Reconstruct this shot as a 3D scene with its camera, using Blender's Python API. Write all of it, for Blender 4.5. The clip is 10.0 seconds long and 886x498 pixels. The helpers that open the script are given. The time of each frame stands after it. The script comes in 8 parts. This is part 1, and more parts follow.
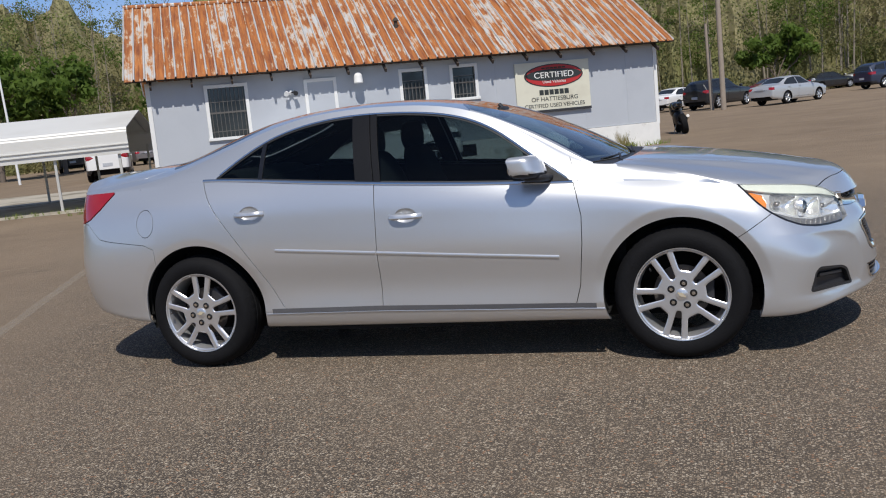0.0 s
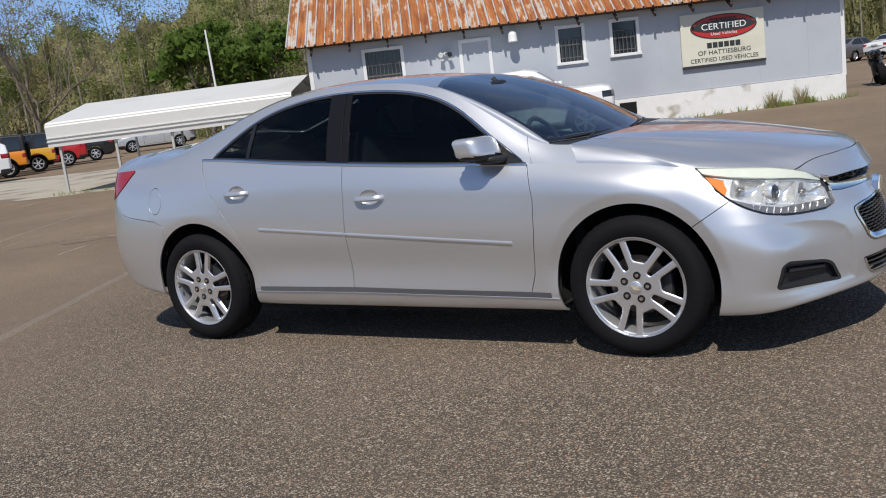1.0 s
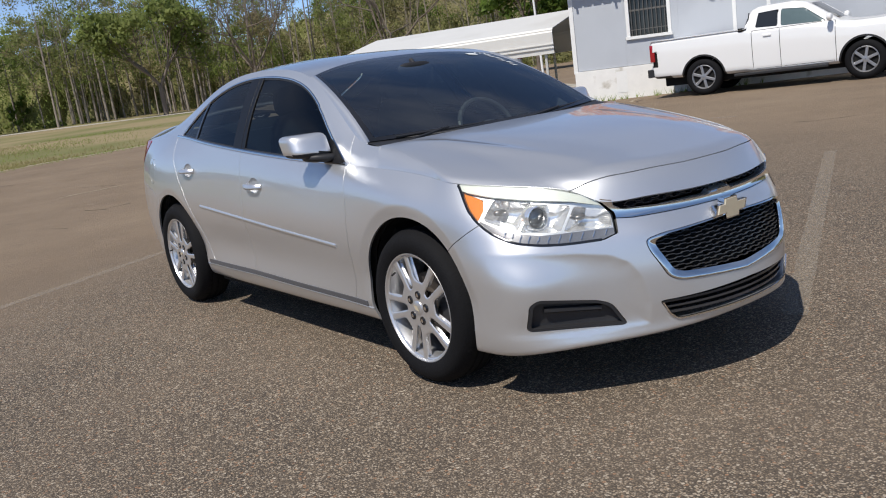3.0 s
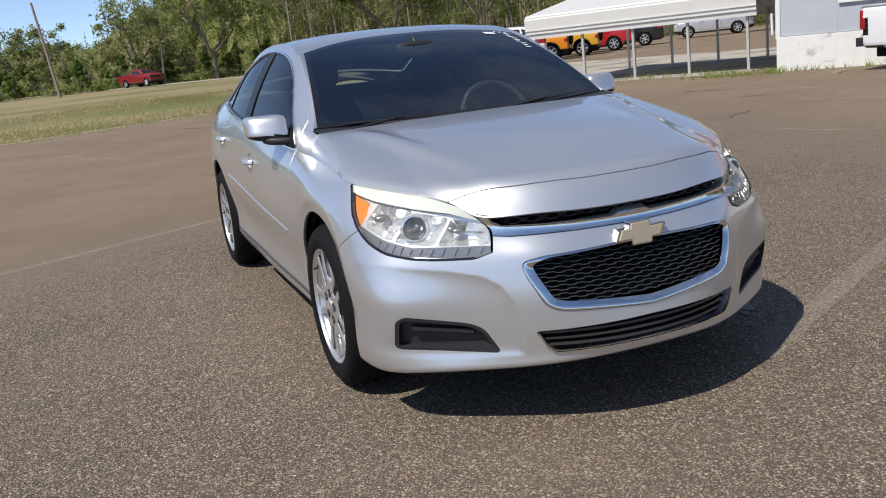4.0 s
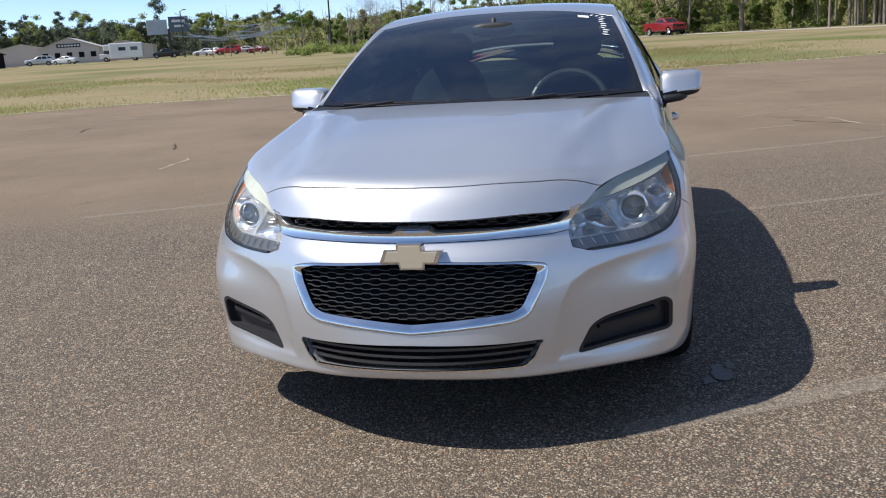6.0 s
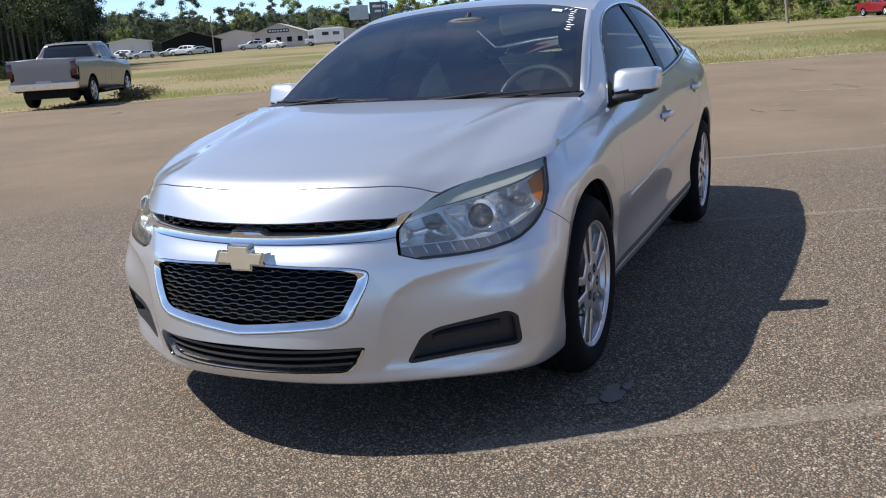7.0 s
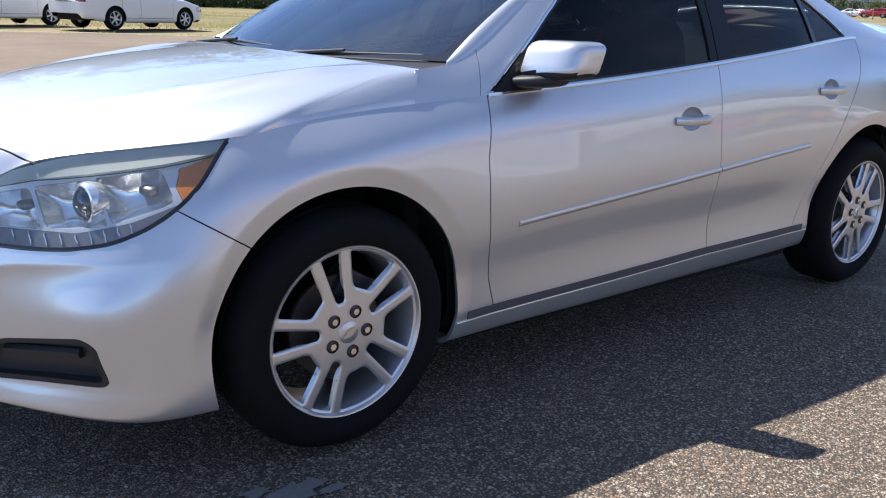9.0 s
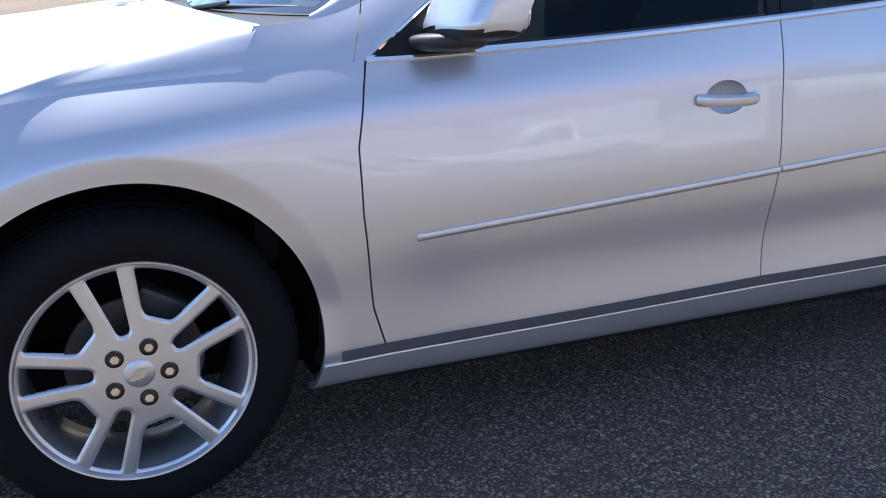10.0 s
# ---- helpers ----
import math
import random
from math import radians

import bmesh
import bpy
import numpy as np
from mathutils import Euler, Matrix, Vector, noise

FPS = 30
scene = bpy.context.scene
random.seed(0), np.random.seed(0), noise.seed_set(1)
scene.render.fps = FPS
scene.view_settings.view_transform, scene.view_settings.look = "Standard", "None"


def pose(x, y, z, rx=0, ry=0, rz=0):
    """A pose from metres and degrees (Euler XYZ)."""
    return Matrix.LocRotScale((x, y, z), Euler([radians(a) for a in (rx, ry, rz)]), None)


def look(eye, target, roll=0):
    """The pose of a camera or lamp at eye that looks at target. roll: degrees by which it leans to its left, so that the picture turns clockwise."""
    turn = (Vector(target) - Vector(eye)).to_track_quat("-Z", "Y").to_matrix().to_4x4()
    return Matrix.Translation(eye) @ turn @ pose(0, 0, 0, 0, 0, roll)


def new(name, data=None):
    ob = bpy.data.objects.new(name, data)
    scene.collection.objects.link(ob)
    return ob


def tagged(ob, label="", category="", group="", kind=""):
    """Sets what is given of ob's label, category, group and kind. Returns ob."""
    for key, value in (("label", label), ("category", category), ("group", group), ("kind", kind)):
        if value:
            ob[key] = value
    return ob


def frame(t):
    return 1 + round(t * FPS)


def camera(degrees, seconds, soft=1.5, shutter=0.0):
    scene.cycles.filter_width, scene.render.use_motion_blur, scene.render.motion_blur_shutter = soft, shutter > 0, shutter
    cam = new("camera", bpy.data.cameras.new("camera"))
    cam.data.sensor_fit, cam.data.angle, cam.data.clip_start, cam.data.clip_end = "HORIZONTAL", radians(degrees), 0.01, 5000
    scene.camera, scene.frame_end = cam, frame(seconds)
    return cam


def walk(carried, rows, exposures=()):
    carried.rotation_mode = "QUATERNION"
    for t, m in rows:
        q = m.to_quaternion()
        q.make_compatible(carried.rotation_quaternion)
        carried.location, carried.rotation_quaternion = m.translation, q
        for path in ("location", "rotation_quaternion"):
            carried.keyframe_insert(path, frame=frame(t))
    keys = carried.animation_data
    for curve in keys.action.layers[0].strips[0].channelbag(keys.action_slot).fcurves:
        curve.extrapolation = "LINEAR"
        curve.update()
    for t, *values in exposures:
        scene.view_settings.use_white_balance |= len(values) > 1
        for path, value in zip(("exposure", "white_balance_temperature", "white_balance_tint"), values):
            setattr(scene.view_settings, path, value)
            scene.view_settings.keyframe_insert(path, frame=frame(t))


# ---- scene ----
cam = camera(52.9, 10.0, 1.1)
PATH = [
    (0, (1.604, -5.314, 1.31), (0.993, -3.431, 1.023), -6.0),
    (0.5, (2.185, -5.016, 1.313), (1.36, -3.224, 0.989), -6.8),
    (1, (2.713, -4.664, 1.288), (1.681, -2.984, 0.956), -7.3),
    (1.5, (3.234, -4.294, 1.295), (2.012, -2.746, 0.957), -7.8),
    (2, (3.67, -3.854, 1.285), (2.306, -2.435, 0.932), -8.0),
    (2.5, (4.078, -3.381, 1.29), (2.605, -2.079, 0.921), -8.3),
    (4, (4.787, -1.633, 1.29), (2.959, -0.948, 0.856), -6.25),
    (4.5, (4.909, -1.08, 1.251), (3.016, -0.604, 0.818), -5.6),
    (5, (4.929, -0.5, 1.247), (2.992, -0.271, 0.804), -5.0),
    (6.5, (4.74, 1.203, 1.259), (2.909, 0.537, 0.808), -3.1),
    (7, (4.49, 1.701, 1.249), (2.723, 0.884, 0.793), -3.7),
    (7.5, (4.144, 2.138, 1.246), (2.472, 1.146, 0.778), -4.0),
    (8, (3.707, 2.47, 1.239), (2.21, 1.26, 0.697), -2.5),
    (8.5, (3.164, 2.644, 1.204), (1.785, 1.291, 0.686), -0.9),
    (9, (2.588, 2.7, 1.169), (1.353, 1.217, 0.642), 2.1),
    (9.5, (2.006, 2.67, 1.132), (0.959, 1.054, 0.591), 2.8),
    (10, (1.467, 2.583, 1.116), (0.701, 0.837, 0.511), 0.8),
]
walk(cam, [(t, look(eye, target, roll)) for t, eye, target, roll in PATH],
     exposures=[(0, -0.07, 6500, 10), (2.5, 0.01, 6600, 10), (4, 0.13, 6600, 10), (5, 0.22, 6550, 10), (6.5, 0.38, 6400, 10), (7.5, 0.52, 6350, 10), (8.5, 0.80, 6350, 12), (9, 0.93, 6250, 12), (10, 1.27, 6000, 11)])

# ---------------------------------------------------------------- light
SUN = Vector((0.27, -0.64, 1.0)).normalized()
world = bpy.data.worlds.new("world")
scene.world = world
world.use_nodes = True
_sky = world.node_tree.nodes.new("ShaderNodeTexSky")
_sky.sky_type, _sky.sun_disc = "NISHITA", False
_sky.sun_elevation = math.asin(SUN.z)
_sky.sun_rotation = math.atan2(SUN.x, SUN.y)
_sky.air_density, _sky.dust_density, _sky.ozone_density = 0.62, 0.30, 3.0
_sky.altitude = 1500
_bg = world.node_tree.nodes["Background"]
_bg.inputs["Strength"].default_value = 0.150
# thin torn cloud all over the sky
_wt = world.node_tree
_dir = _wt.nodes.new("ShaderNodeTexCoord")
_map = _wt.nodes.new("ShaderNodeMapping")
_map.inputs["Scale"].default_value = (1.0, 1.3, 2.6)
_wt.links.new(_dir.outputs["Generated"], _map.inputs["Vector"])
_puff = _wt.nodes.new("ShaderNodeTexNoise")
_puff.inputs["Scale"].default_value, _puff.inputs["Detail"].default_value, _puff.inputs["Roughness"].default_value = 2.4, 9, 0.60
_wt.links.new(_map.outputs["Vector"], _puff.inputs["Vector"])
_veil = _wt.nodes.new("ShaderNodeMapRange")
_veil.inputs[1].default_value, _veil.inputs[2].default_value, _veil.inputs[4].default_value = 0.44, 0.78, 0.28
_wt.links.new(_puff.outputs["Fac"], _veil.inputs[0])
_cloud = _wt.nodes.new("ShaderNodeMixRGB")
_cloud.inputs[2].default_value = (4.6, 4.7, 4.9, 1)
_wt.links.new(_veil.outputs[0], _cloud.inputs[0])
_wt.links.new(_sky.outputs["Color"], _cloud.inputs[1])
_wt.links.new(_cloud.outputs[0], _bg.inputs["Color"])
sun_data = bpy.data.lights.new("sun", "SUN")
sun_data.energy, sun_data.angle, sun_data.color = 4.35, radians(0.55), (1.0, 0.955, 0.89)
sun = new("sun", sun_data)
sun.matrix_world = look(SUN * 60, (0, 0, 0))


# ---------------------------------------------------------------- materials
def material(name, color=(0.5, 0.5, 0.5), rough=0.5, metal=0.0, coat=0.0, spec=0.5, vary=0.0, scale=8.0, bump=0.0, bump_scale=60.0, random_tint=0.0, transmission=0.0, ior=1.45, second=None, second_scale=1.0, second_amount=(0.45, 0.6)):
    m = bpy.data.materials.new(name)
    m.use_nodes = True
    nt = m.node_tree
    b = nt.nodes["Principled BSDF"]
    b.inputs["Base Color"].default_value = (*color, 1)
    b.inputs["Roughness"].default_value = rough
    b.inputs["Metallic"].default_value = metal
    b.inputs["Coat Weight"].default_value = coat
    b.inputs["Coat Roughness"].default_value = 0.03
    b.inputs["Specular IOR Level"].default_value = spec
    b.inputs["Transmission Weight"].default_value = transmission
    b.inputs["IOR"].default_value = ior
    m.diffuse_color = (*color, 1)
    need = vary or bump or second or random_tint
    if not need:
        return m
    tc = nt.nodes.new("ShaderNodeTexCoord")
    out = None
    if vary:
        n = nt.nodes.new("ShaderNodeTexNoise")
        n.inputs["Scale"].default_value = scale
        n.inputs["Detail"].default_value = 8
        n.inputs["Roughness"].default_value = 0.65
        nt.links.new(tc.outputs["Object"], n.inputs["Vector"])
        mix = nt.nodes.new("ShaderNodeMixRGB")
        mix.inputs[1].default_value = (*[max(0, c * (1 - vary)) for c in color], 1)
        mix.inputs[2].default_value = (*[min(1, c * (1 + vary)) for c in color], 1)
        nt.links.new(n.outputs["Fac"], mix.inputs[0])
        out = mix.outputs[0]
    if second:
        n2 = nt.nodes.new("ShaderNodeTexNoise")
        n2.inputs["Scale"].default_value = second_scale
        n2.inputs["Detail"].default_value = 6
        nt.links.new(tc.outputs["Object"], n2.inputs["Vector"])
        r2 = nt.nodes.new("ShaderNodeMapRange")
        r2.inputs[1].default_value, r2.inputs[2].default_value = second_amount
        nt.links.new(n2.outputs["Fac"], r2.inputs[0])
        mix2 = nt.nodes.new("ShaderNodeMixRGB")
        mix2.inputs[1].default_value = (*color, 1)
        if out:
            nt.links.new(out, mix2.inputs[1])
        mix2.inputs[2].default_value = (*second, 1)
        nt.links.new(r2.outputs[0], mix2.inputs[0])
        out = mix2.outputs[0]
    if random_tint:
        info = nt.nodes.new("ShaderNodeObjectInfo")
        hs = nt.nodes.new("ShaderNodeHueSaturation")
        mr = nt.nodes.new("ShaderNodeMapRange")
        mr.inputs[3].default_value, mr.inputs[4].default_value = 1 - random_tint, 1 + random_tint
        nt.links.new(info.outputs["Random"], mr.inputs[0])
        nt.links.new(mr.outputs[0], hs.inputs["Value"])
        hs.inputs["Color"].default_value = (*color, 1)
        if out:
            nt.links.new(out, hs.inputs["Color"])
        out = hs.outputs[0]
    if out:
        nt.links.new(out, b.inputs["Base Color"])
    if bump:
        n3 = nt.nodes.new("ShaderNodeTexNoise")
        n3.inputs["Scale"].default_value = bump_scale
        n3.inputs["Detail"].default_value = 5
        nt.links.new(tc.outputs["Object"], n3.inputs["Vector"])
        bp = nt.nodes.new("ShaderNodeBump")
        bp.inputs["Strength"].default_value = bump
        bp.inputs["Distance"].default_value = 0.01
        nt.links.new(n3.outputs["Fac"], bp.inputs["Height"])
        nt.links.new(bp.outputs[0], b.inputs["Normal"])
    return m


def car_paint(name, color, metal=0.0, rough=0.35):
    """Clear-coated paint with a fine flake and a little road dust."""
    m = material(name, color, rough=rough, metal=metal, coat=0.8, vary=0.05, scale=900)
    return m


def tinted_glass(name, tint, gloss=0.0, haze=0.0):
    m = bpy.data.materials.new(name)
    m.use_nodes = True
    nt = m.node_tree
    nt.nodes.remove(nt.nodes["Principled BSDF"])
    out = nt.nodes["Material Output"]
    tr = nt.nodes.new("ShaderNodeBsdfTransparent")
    tr.inputs["Color"].default_value = (*tint, 1)
    gl = nt.nodes.new("ShaderNodeBsdfGlossy")
    gl.inputs["Roughness"].default_value = 0.01
    fr = nt.nodes.new("ShaderNodeFresnel")
    fr.inputs["IOR"].default_value = 1.55
    mx = nt.nodes.new("ShaderNodeMixShader")
    add = nt.nodes.new("ShaderNodeMath")
    add.operation = "ADD"
    add.use_clamp = True
    add.inputs[1].default_value = gloss
    nt.links.new(fr.outputs[0], add.inputs[0])
    nt.links.new(add.outputs[0], mx.inputs[0])
    nt.links.new(tr.outputs[0], mx.inputs[1])
    nt.links.new(gl.outputs[0], mx.inputs[2])
    surface = mx.outputs[0]
    if haze:
        df = nt.nodes.new("ShaderNodeBsdfDiffuse")
        df.inputs["Color"].default_value = (0.80, 0.82, 0.80, 1)
        hz = nt.nodes.new("ShaderNodeMixShader")
        hz.inputs[0].default_value = haze
        nt.links.new(surface, hz.inputs[1])
        nt.links.new(df.outputs[0], hz.inputs[2])
        surface = hz.outputs[0]
    nt.links.new(surface, out.inputs["Surface"])
    m.diffuse_color = (*tint, 0.5)
    return m


SILVER = material("silver_paint", (0.67, 0.68, 0.695), rough=0.35, metal=0.74, coat=1.0, vary=0.07, scale=700)
CHROME = material("chrome", (0.80, 0.79, 0.77), rough=0.09, metal=1.0, vary=0.04, scale=30)
ALLOY = material("alloy", (0.72, 0.72, 0.73), rough=0.33, metal=0.8, coat=0.4, vary=0.06, scale=40)
RUBBER = material("rubber", (0.007, 0.007, 0.008), rough=0.8, spec=0.2, vary=0.3, scale=25, bump=0.25, bump_scale=120)
BLACK_PLASTIC = material("black_plastic", (0.022, 0.022, 0.024), rough=0.5, vary=0.2, scale=40, bump=0.1, bump_scale=400)
GLOSS_BLACK = material("gloss_black", (0.012, 0.012, 0.013), rough=0.12, coat=0.5, vary=0.1, scale=20)
GREY_PLASTIC = material("grey_plastic", (0.035, 0.035, 0.038), rough=0.42, vary=0.15, scale=40)
# near-black: shade of recesses, linings and undersides is put into this colour
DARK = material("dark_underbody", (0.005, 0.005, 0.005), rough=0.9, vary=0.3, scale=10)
STEEL = material("brake_steel", (0.30, 0.29, 0.28), rough=0.4, metal=0.9, vary=0.2, scale=30)
GLASS = tinted_glass("windscreen_glass", (0.70, 0.90, 0.87), 0.16)
TINT = tinted_glass("tinted_glass", (0.27, 0.33, 0.34), -0.024)
LAMP_GLASS = tinted_glass("lamp_glass", (0.97, 0.98, 0.98), 0.0, 0.03)
AMBER = material("amber_lens", (0.75, 0.23, 0.025), rough=0.15, coat=0.6, vary=0.15, scale=60)
RED_LENS = material("red_lens", (0.30, 0.009, 0.014), rough=0.12, coat=0.8, vary=0.15, scale=30)
GOLD = material("gold_badge", (0.72, 0.63, 0.46), rough=0.3, metal=0.40, coat=0.5, vary=0.06, scale=60)
SEAT = material("seat_cloth", (0.045, 0.045, 0.048), rough=0.9, vary=0.2, scale=60, bump=0.2, bump_scale=300)
TRIM_GREY = material("cabin_trim", (0.09, 0.09, 0.094), rough=0.7, vary=0.12, scale=30)


# ---------------------------------------------------------------- mesh helpers
def link_mesh(name, verts, faces, mat, parent=None, label="", smooth=True, normals=None):
    me = bpy.data.meshes.new(name)
    me.from_pydata([tuple(map(float, v)) for v in verts], [], [tuple(int(i) for i in f) for f in faces])
    if smooth:
        me.shade_smooth()
    me.materials.append(mat)
    if normals is not None:
        me.normals_split_custom_set_from_vertices([tuple(map(float, n)) for n in normals])
    ob = new(name, me)
    if parent is not None:
        ob.parent = parent
    if label:
        tagged(ob, label)
    return ob


def part(name, bm, mat, parent=None, label="", smooth=False):
    """Links a bmesh as one mesh object under a thing or a part."""
    me = bpy.data.meshes.new(name)
    bm.normal_update()
    bm.to_mesh(me)
    bm.free()
    if smooth:
        me.shade_smooth()
        me.set_sharp_from_angle(angle=radians(38))
    me.materials.append(mat)
    ob = new(name, me)
    if parent is not None:
        ob.parent = parent
    if label:
        tagged(ob, label)
    return ob


def thing(name, label, category, m=None, group="", kind=""):
    ob = new(name)
    ob.empty_display_size = 0.2
    if m is not None:
        ob.matrix_basis = m
    return tagged(ob, label, category, group, kind)


def box(bm, lo, hi, bevel=0.0, m=None, segs=2):
    """Adds a box between two corners, with rounded edges, to bm."""
    lo, hi = Vector(lo), Vector(hi)
    t = Matrix.Translation((lo + hi) / 2) @ Matrix.Diagonal((*(hi - lo), 1))
    r = bmesh.ops.create_cube(bm, size=1, matrix=(m @ t) if m is not None else t)
    if bevel:
        es = list({e for v in r["verts"] for e in v.link_edges})
        bmesh.ops.bevel(bm, geom=es, offset=bevel, segments=segs, affect="EDGES", profile=0.6)
    return bm


def rod(bm, a, b, r, r2=None, n=10):
    """Adds a round bar from a to b to bm."""
    a, b = Vector(a), Vector(b)
    d = b - a
    m = Matrix.Translation((a + b) / 2) @ d.to_track_quat("Z", "Y").to_matrix().to_4x4()
    bmesh.ops.create_cone(bm, cap_ends=True, segments=n, radius1=r, radius2=r if r2 is None else r2, depth=d.length, matrix=m)
    return bm


def nat(u, P, q):
    """Natural cubic spline through P at the knots u, taken at q."""
    u, P, q = np.asarray(u, float), np.asarray(P, float), np.asarray(q, float)
    n = len(u)
    h = np.diff(u)
    A = np.zeros((n, n))
    shape = P.shape
    P2 = P.reshape(n, -1)
    B = np.zeros_like(P2)
    A[0, 0] = A[-1, -1] = 1
    for i in range(1, n - 1):
        A[i, i - 1], A[i, i], A[i, i + 1] = h[i - 1], 2 * (h[i - 1] + h[i]), h[i]
        B[i] = 6 * ((P2[i + 1] - P2[i]) / h[i] - (P2[i] - P2[i - 1]) / h[i - 1])
    M = np.linalg.solve(A, B)
    k = np.clip(np.searchsorted(u, q) - 1, 0, n - 2)
    a = ((u[k + 1] - q) / h[k])[:, None]
    b = ((q - u[k]) / h[k])[:, None]
    out = a * P2[k] + b * P2[k + 1] + ((a ** 3 - a) * M[k] + (b ** 3 - b) * M[k + 1]) * (h[k] ** 2)[:, None] / 6
    return out.reshape((len(q),) + shape[1:])


def lin(xs, ys, q):
    return np.interp(q, xs, ys)


def smooth_curve(pts, n=60):
    """A smooth open curve through points, evenly sampled."""
    P = np.array(pts, float)
    u = np.r_[0, np.cumsum(np.linalg.norm(np.diff(P, axis=0), axis=1) ** 0.7)]
    return nat(u, P, np.linspace(0, u[-1], n))


class Skin:
    """A triangulated surface: places, normals and two parameters for each vertex."""

    def __init__(self, V, T):
        self.V, self.T = V, T

    @staticmethod
    def grid(P, a=None, b=None, flip=False):
        n, m = P.shape[:2]
        du, dv = np.gradient(P, axis=0), np.gradient(P, axis=1)
        N = np.cross(du, dv)
        if flip:
            N = -N
        N /= np.linalg.norm(N, axis=2, keepdims=True) + 1e-12
        a = np.linspace(0, 1, n) if a is None else a
        b = np.linspace(0, 1, m) if b is None else b
        aa, bb = np.meshgrid(a, b, indexing="ij")
        V = np.concatenate([P, N, aa[..., None], bb[..., None]], axis=2).reshape(-1, 8)
        i = np.arange(n * m).reshape(n, m)
        p, q, r, s = i[:-1, :-1].ravel(), i[1:, :-1].ravel(), i[1:, 1:].ravel(), i[:-1, 1:].ravel()
        T = np.concatenate([np.c_[p, q, r], np.c_[p, r, s]])
        if flip:
            T = T[:, ::-1]
        return Skin(V, T)

    def split(self, f):
        """Cuts the triangles along f = 0; f takes the rows of V."""
        V, T = self.V, self.T
        val = f(V)
        val = np.where(np.abs(val) < 1e-5, 1e-5, val)
        s = val > 0
        st = s[T]
        k = st.sum(1)
        mixed = (k == 1) | (k == 2)
        keep = T[~mixed]
        X = T[mixed]
        if len(X) == 0:
            return self
        sx = s[X]
        lone_sign = (sx.sum(1) == 1)
        lone = np.argmax(sx == lone_sign[:, None], axis=1)
        r = np.arange(len(X))
        v0, v1, v2 = X[r, lone], X[r, (lone + 1) % 3], X[r, (lone + 2) % 3]
        e = np.concatenate([np.c_[v0, v1], np.c_[v0, v2]])
        es = np.sort(e, axis=1)
        uq, inv = np.unique(es, axis=0, return_inverse=True)
        inv = inv.ravel()
        w = (val[uq[:, 0]] / (val[uq[:, 0]] - val[uq[:, 1]]))[:, None]
        nv = V[uq[:, 0]] * (1 - w) + V[uq[:, 1]] * w
        base = len(V)
        a, b = base + inv[: len(X)], base + inv[len(X):]
        self.V = np.concatenate([V, nv])
        self.T = np.concatenate([keep, np.c_[v0, a, b], np.c_[a, v1, v2], np.c_[a, v2, b]])
        return self

    def values(self, f):
        return f(self.V[self.T].mean(1))

    def take(self, mask):
        T = self.T[mask]
        used, inv = np.unique(T, return_inverse=True)
        return Skin(self.V[used], inv.reshape(T.shape))

    def panel(self, f, gap):
        """Takes the part with f < 0 out of this skin, with a shut line of that half width around it."""
        self.split(lambda V: f(V) + gap)
        self.split(lambda V: f(V) - gap)
        c = self.values(f)
        inside = self.take(c < -gap * 0.999)
        rest = self.take(c > gap * 0.999)
        self.V, self.T = rest.V, rest.T
        return inside

    def mirrored(self):
        V = self.V.copy()
        V[:, 1] *= -1
        V[:, 4] *= -1
        return Skin(V, self.T[:, ::-1].copy())

    def pushed(self, d):
        V = self.V.copy()
        V[:, :3] += V[:, 3:6] * d
        return Skin(V, self.T.copy())

    def joined(self, o):
        return Skin(np.concatenate([self.V, o.V]), np.concatenate([self.T, o.T + len(self.V)]))

    def build(self, name, mat, parent, label="", flange=0.012):
        V, T = self.V[:, :3], self.T
        N = self.V[:, 3:6]
        F = [tuple(t) for t in T]
        VV, NN = [V], [N]
        if flange:
            e = np.concatenate([T[:, [0, 1]], T[:, [1, 2]], T[:, [2, 0]]])
            es = np.sort(e, axis=1)
            _, first, count = np.unique(es, axis=0, return_index=True, return_counts=True)
            be = e[first[count == 1]]
            bv, inv = np.unique(be, return_inverse=True)
            inv = inv.reshape(be.shape)
            base = len(V)
            k = len(bv)
            VV += [V[bv] - N[bv] * 0.0015, V[bv] - N[bv] * flange]
            # the rim of the panel rolls inwards
            NN += [N[bv], N[bv]]
            side = np.zeros((k, 3))
            for (p, q), (i, j) in zip(be, inv):
                d = np.cross(V[q] - V[p], N[p])
                side[i] += d
                side[j] += d
            side /= np.linalg.norm(side, axis=1, keepdims=True) + 1e-12
            NN[1], NN[2] = side, side
            for (p, q), (i, j) in zip(be, inv):
                F.append((p, base + i, base + j, q))
                F.append((base + i, base + k + i, base + k + j, base + j))
        return link_mesh(name, np.concatenate(VV), F, mat, parent, label, True, np.concatenate(NN))


def renormal(sk):
    """Normals anew, from the faces of a skin that has been bent."""
    P, T = sk.V[:, :3], sk.T
    n = np.cross(P[T[:, 1]] - P[T[:, 0]], P[T[:, 2]] - P[T[:, 0]])
    N = np.zeros_like(P)
    for k in range(3):
        np.add.at(N, T[:, k], n)
    sk.V[:, 3:6] = N / (np.linalg.norm(N, axis=1, keepdims=True) + 1e-12)
    return sk


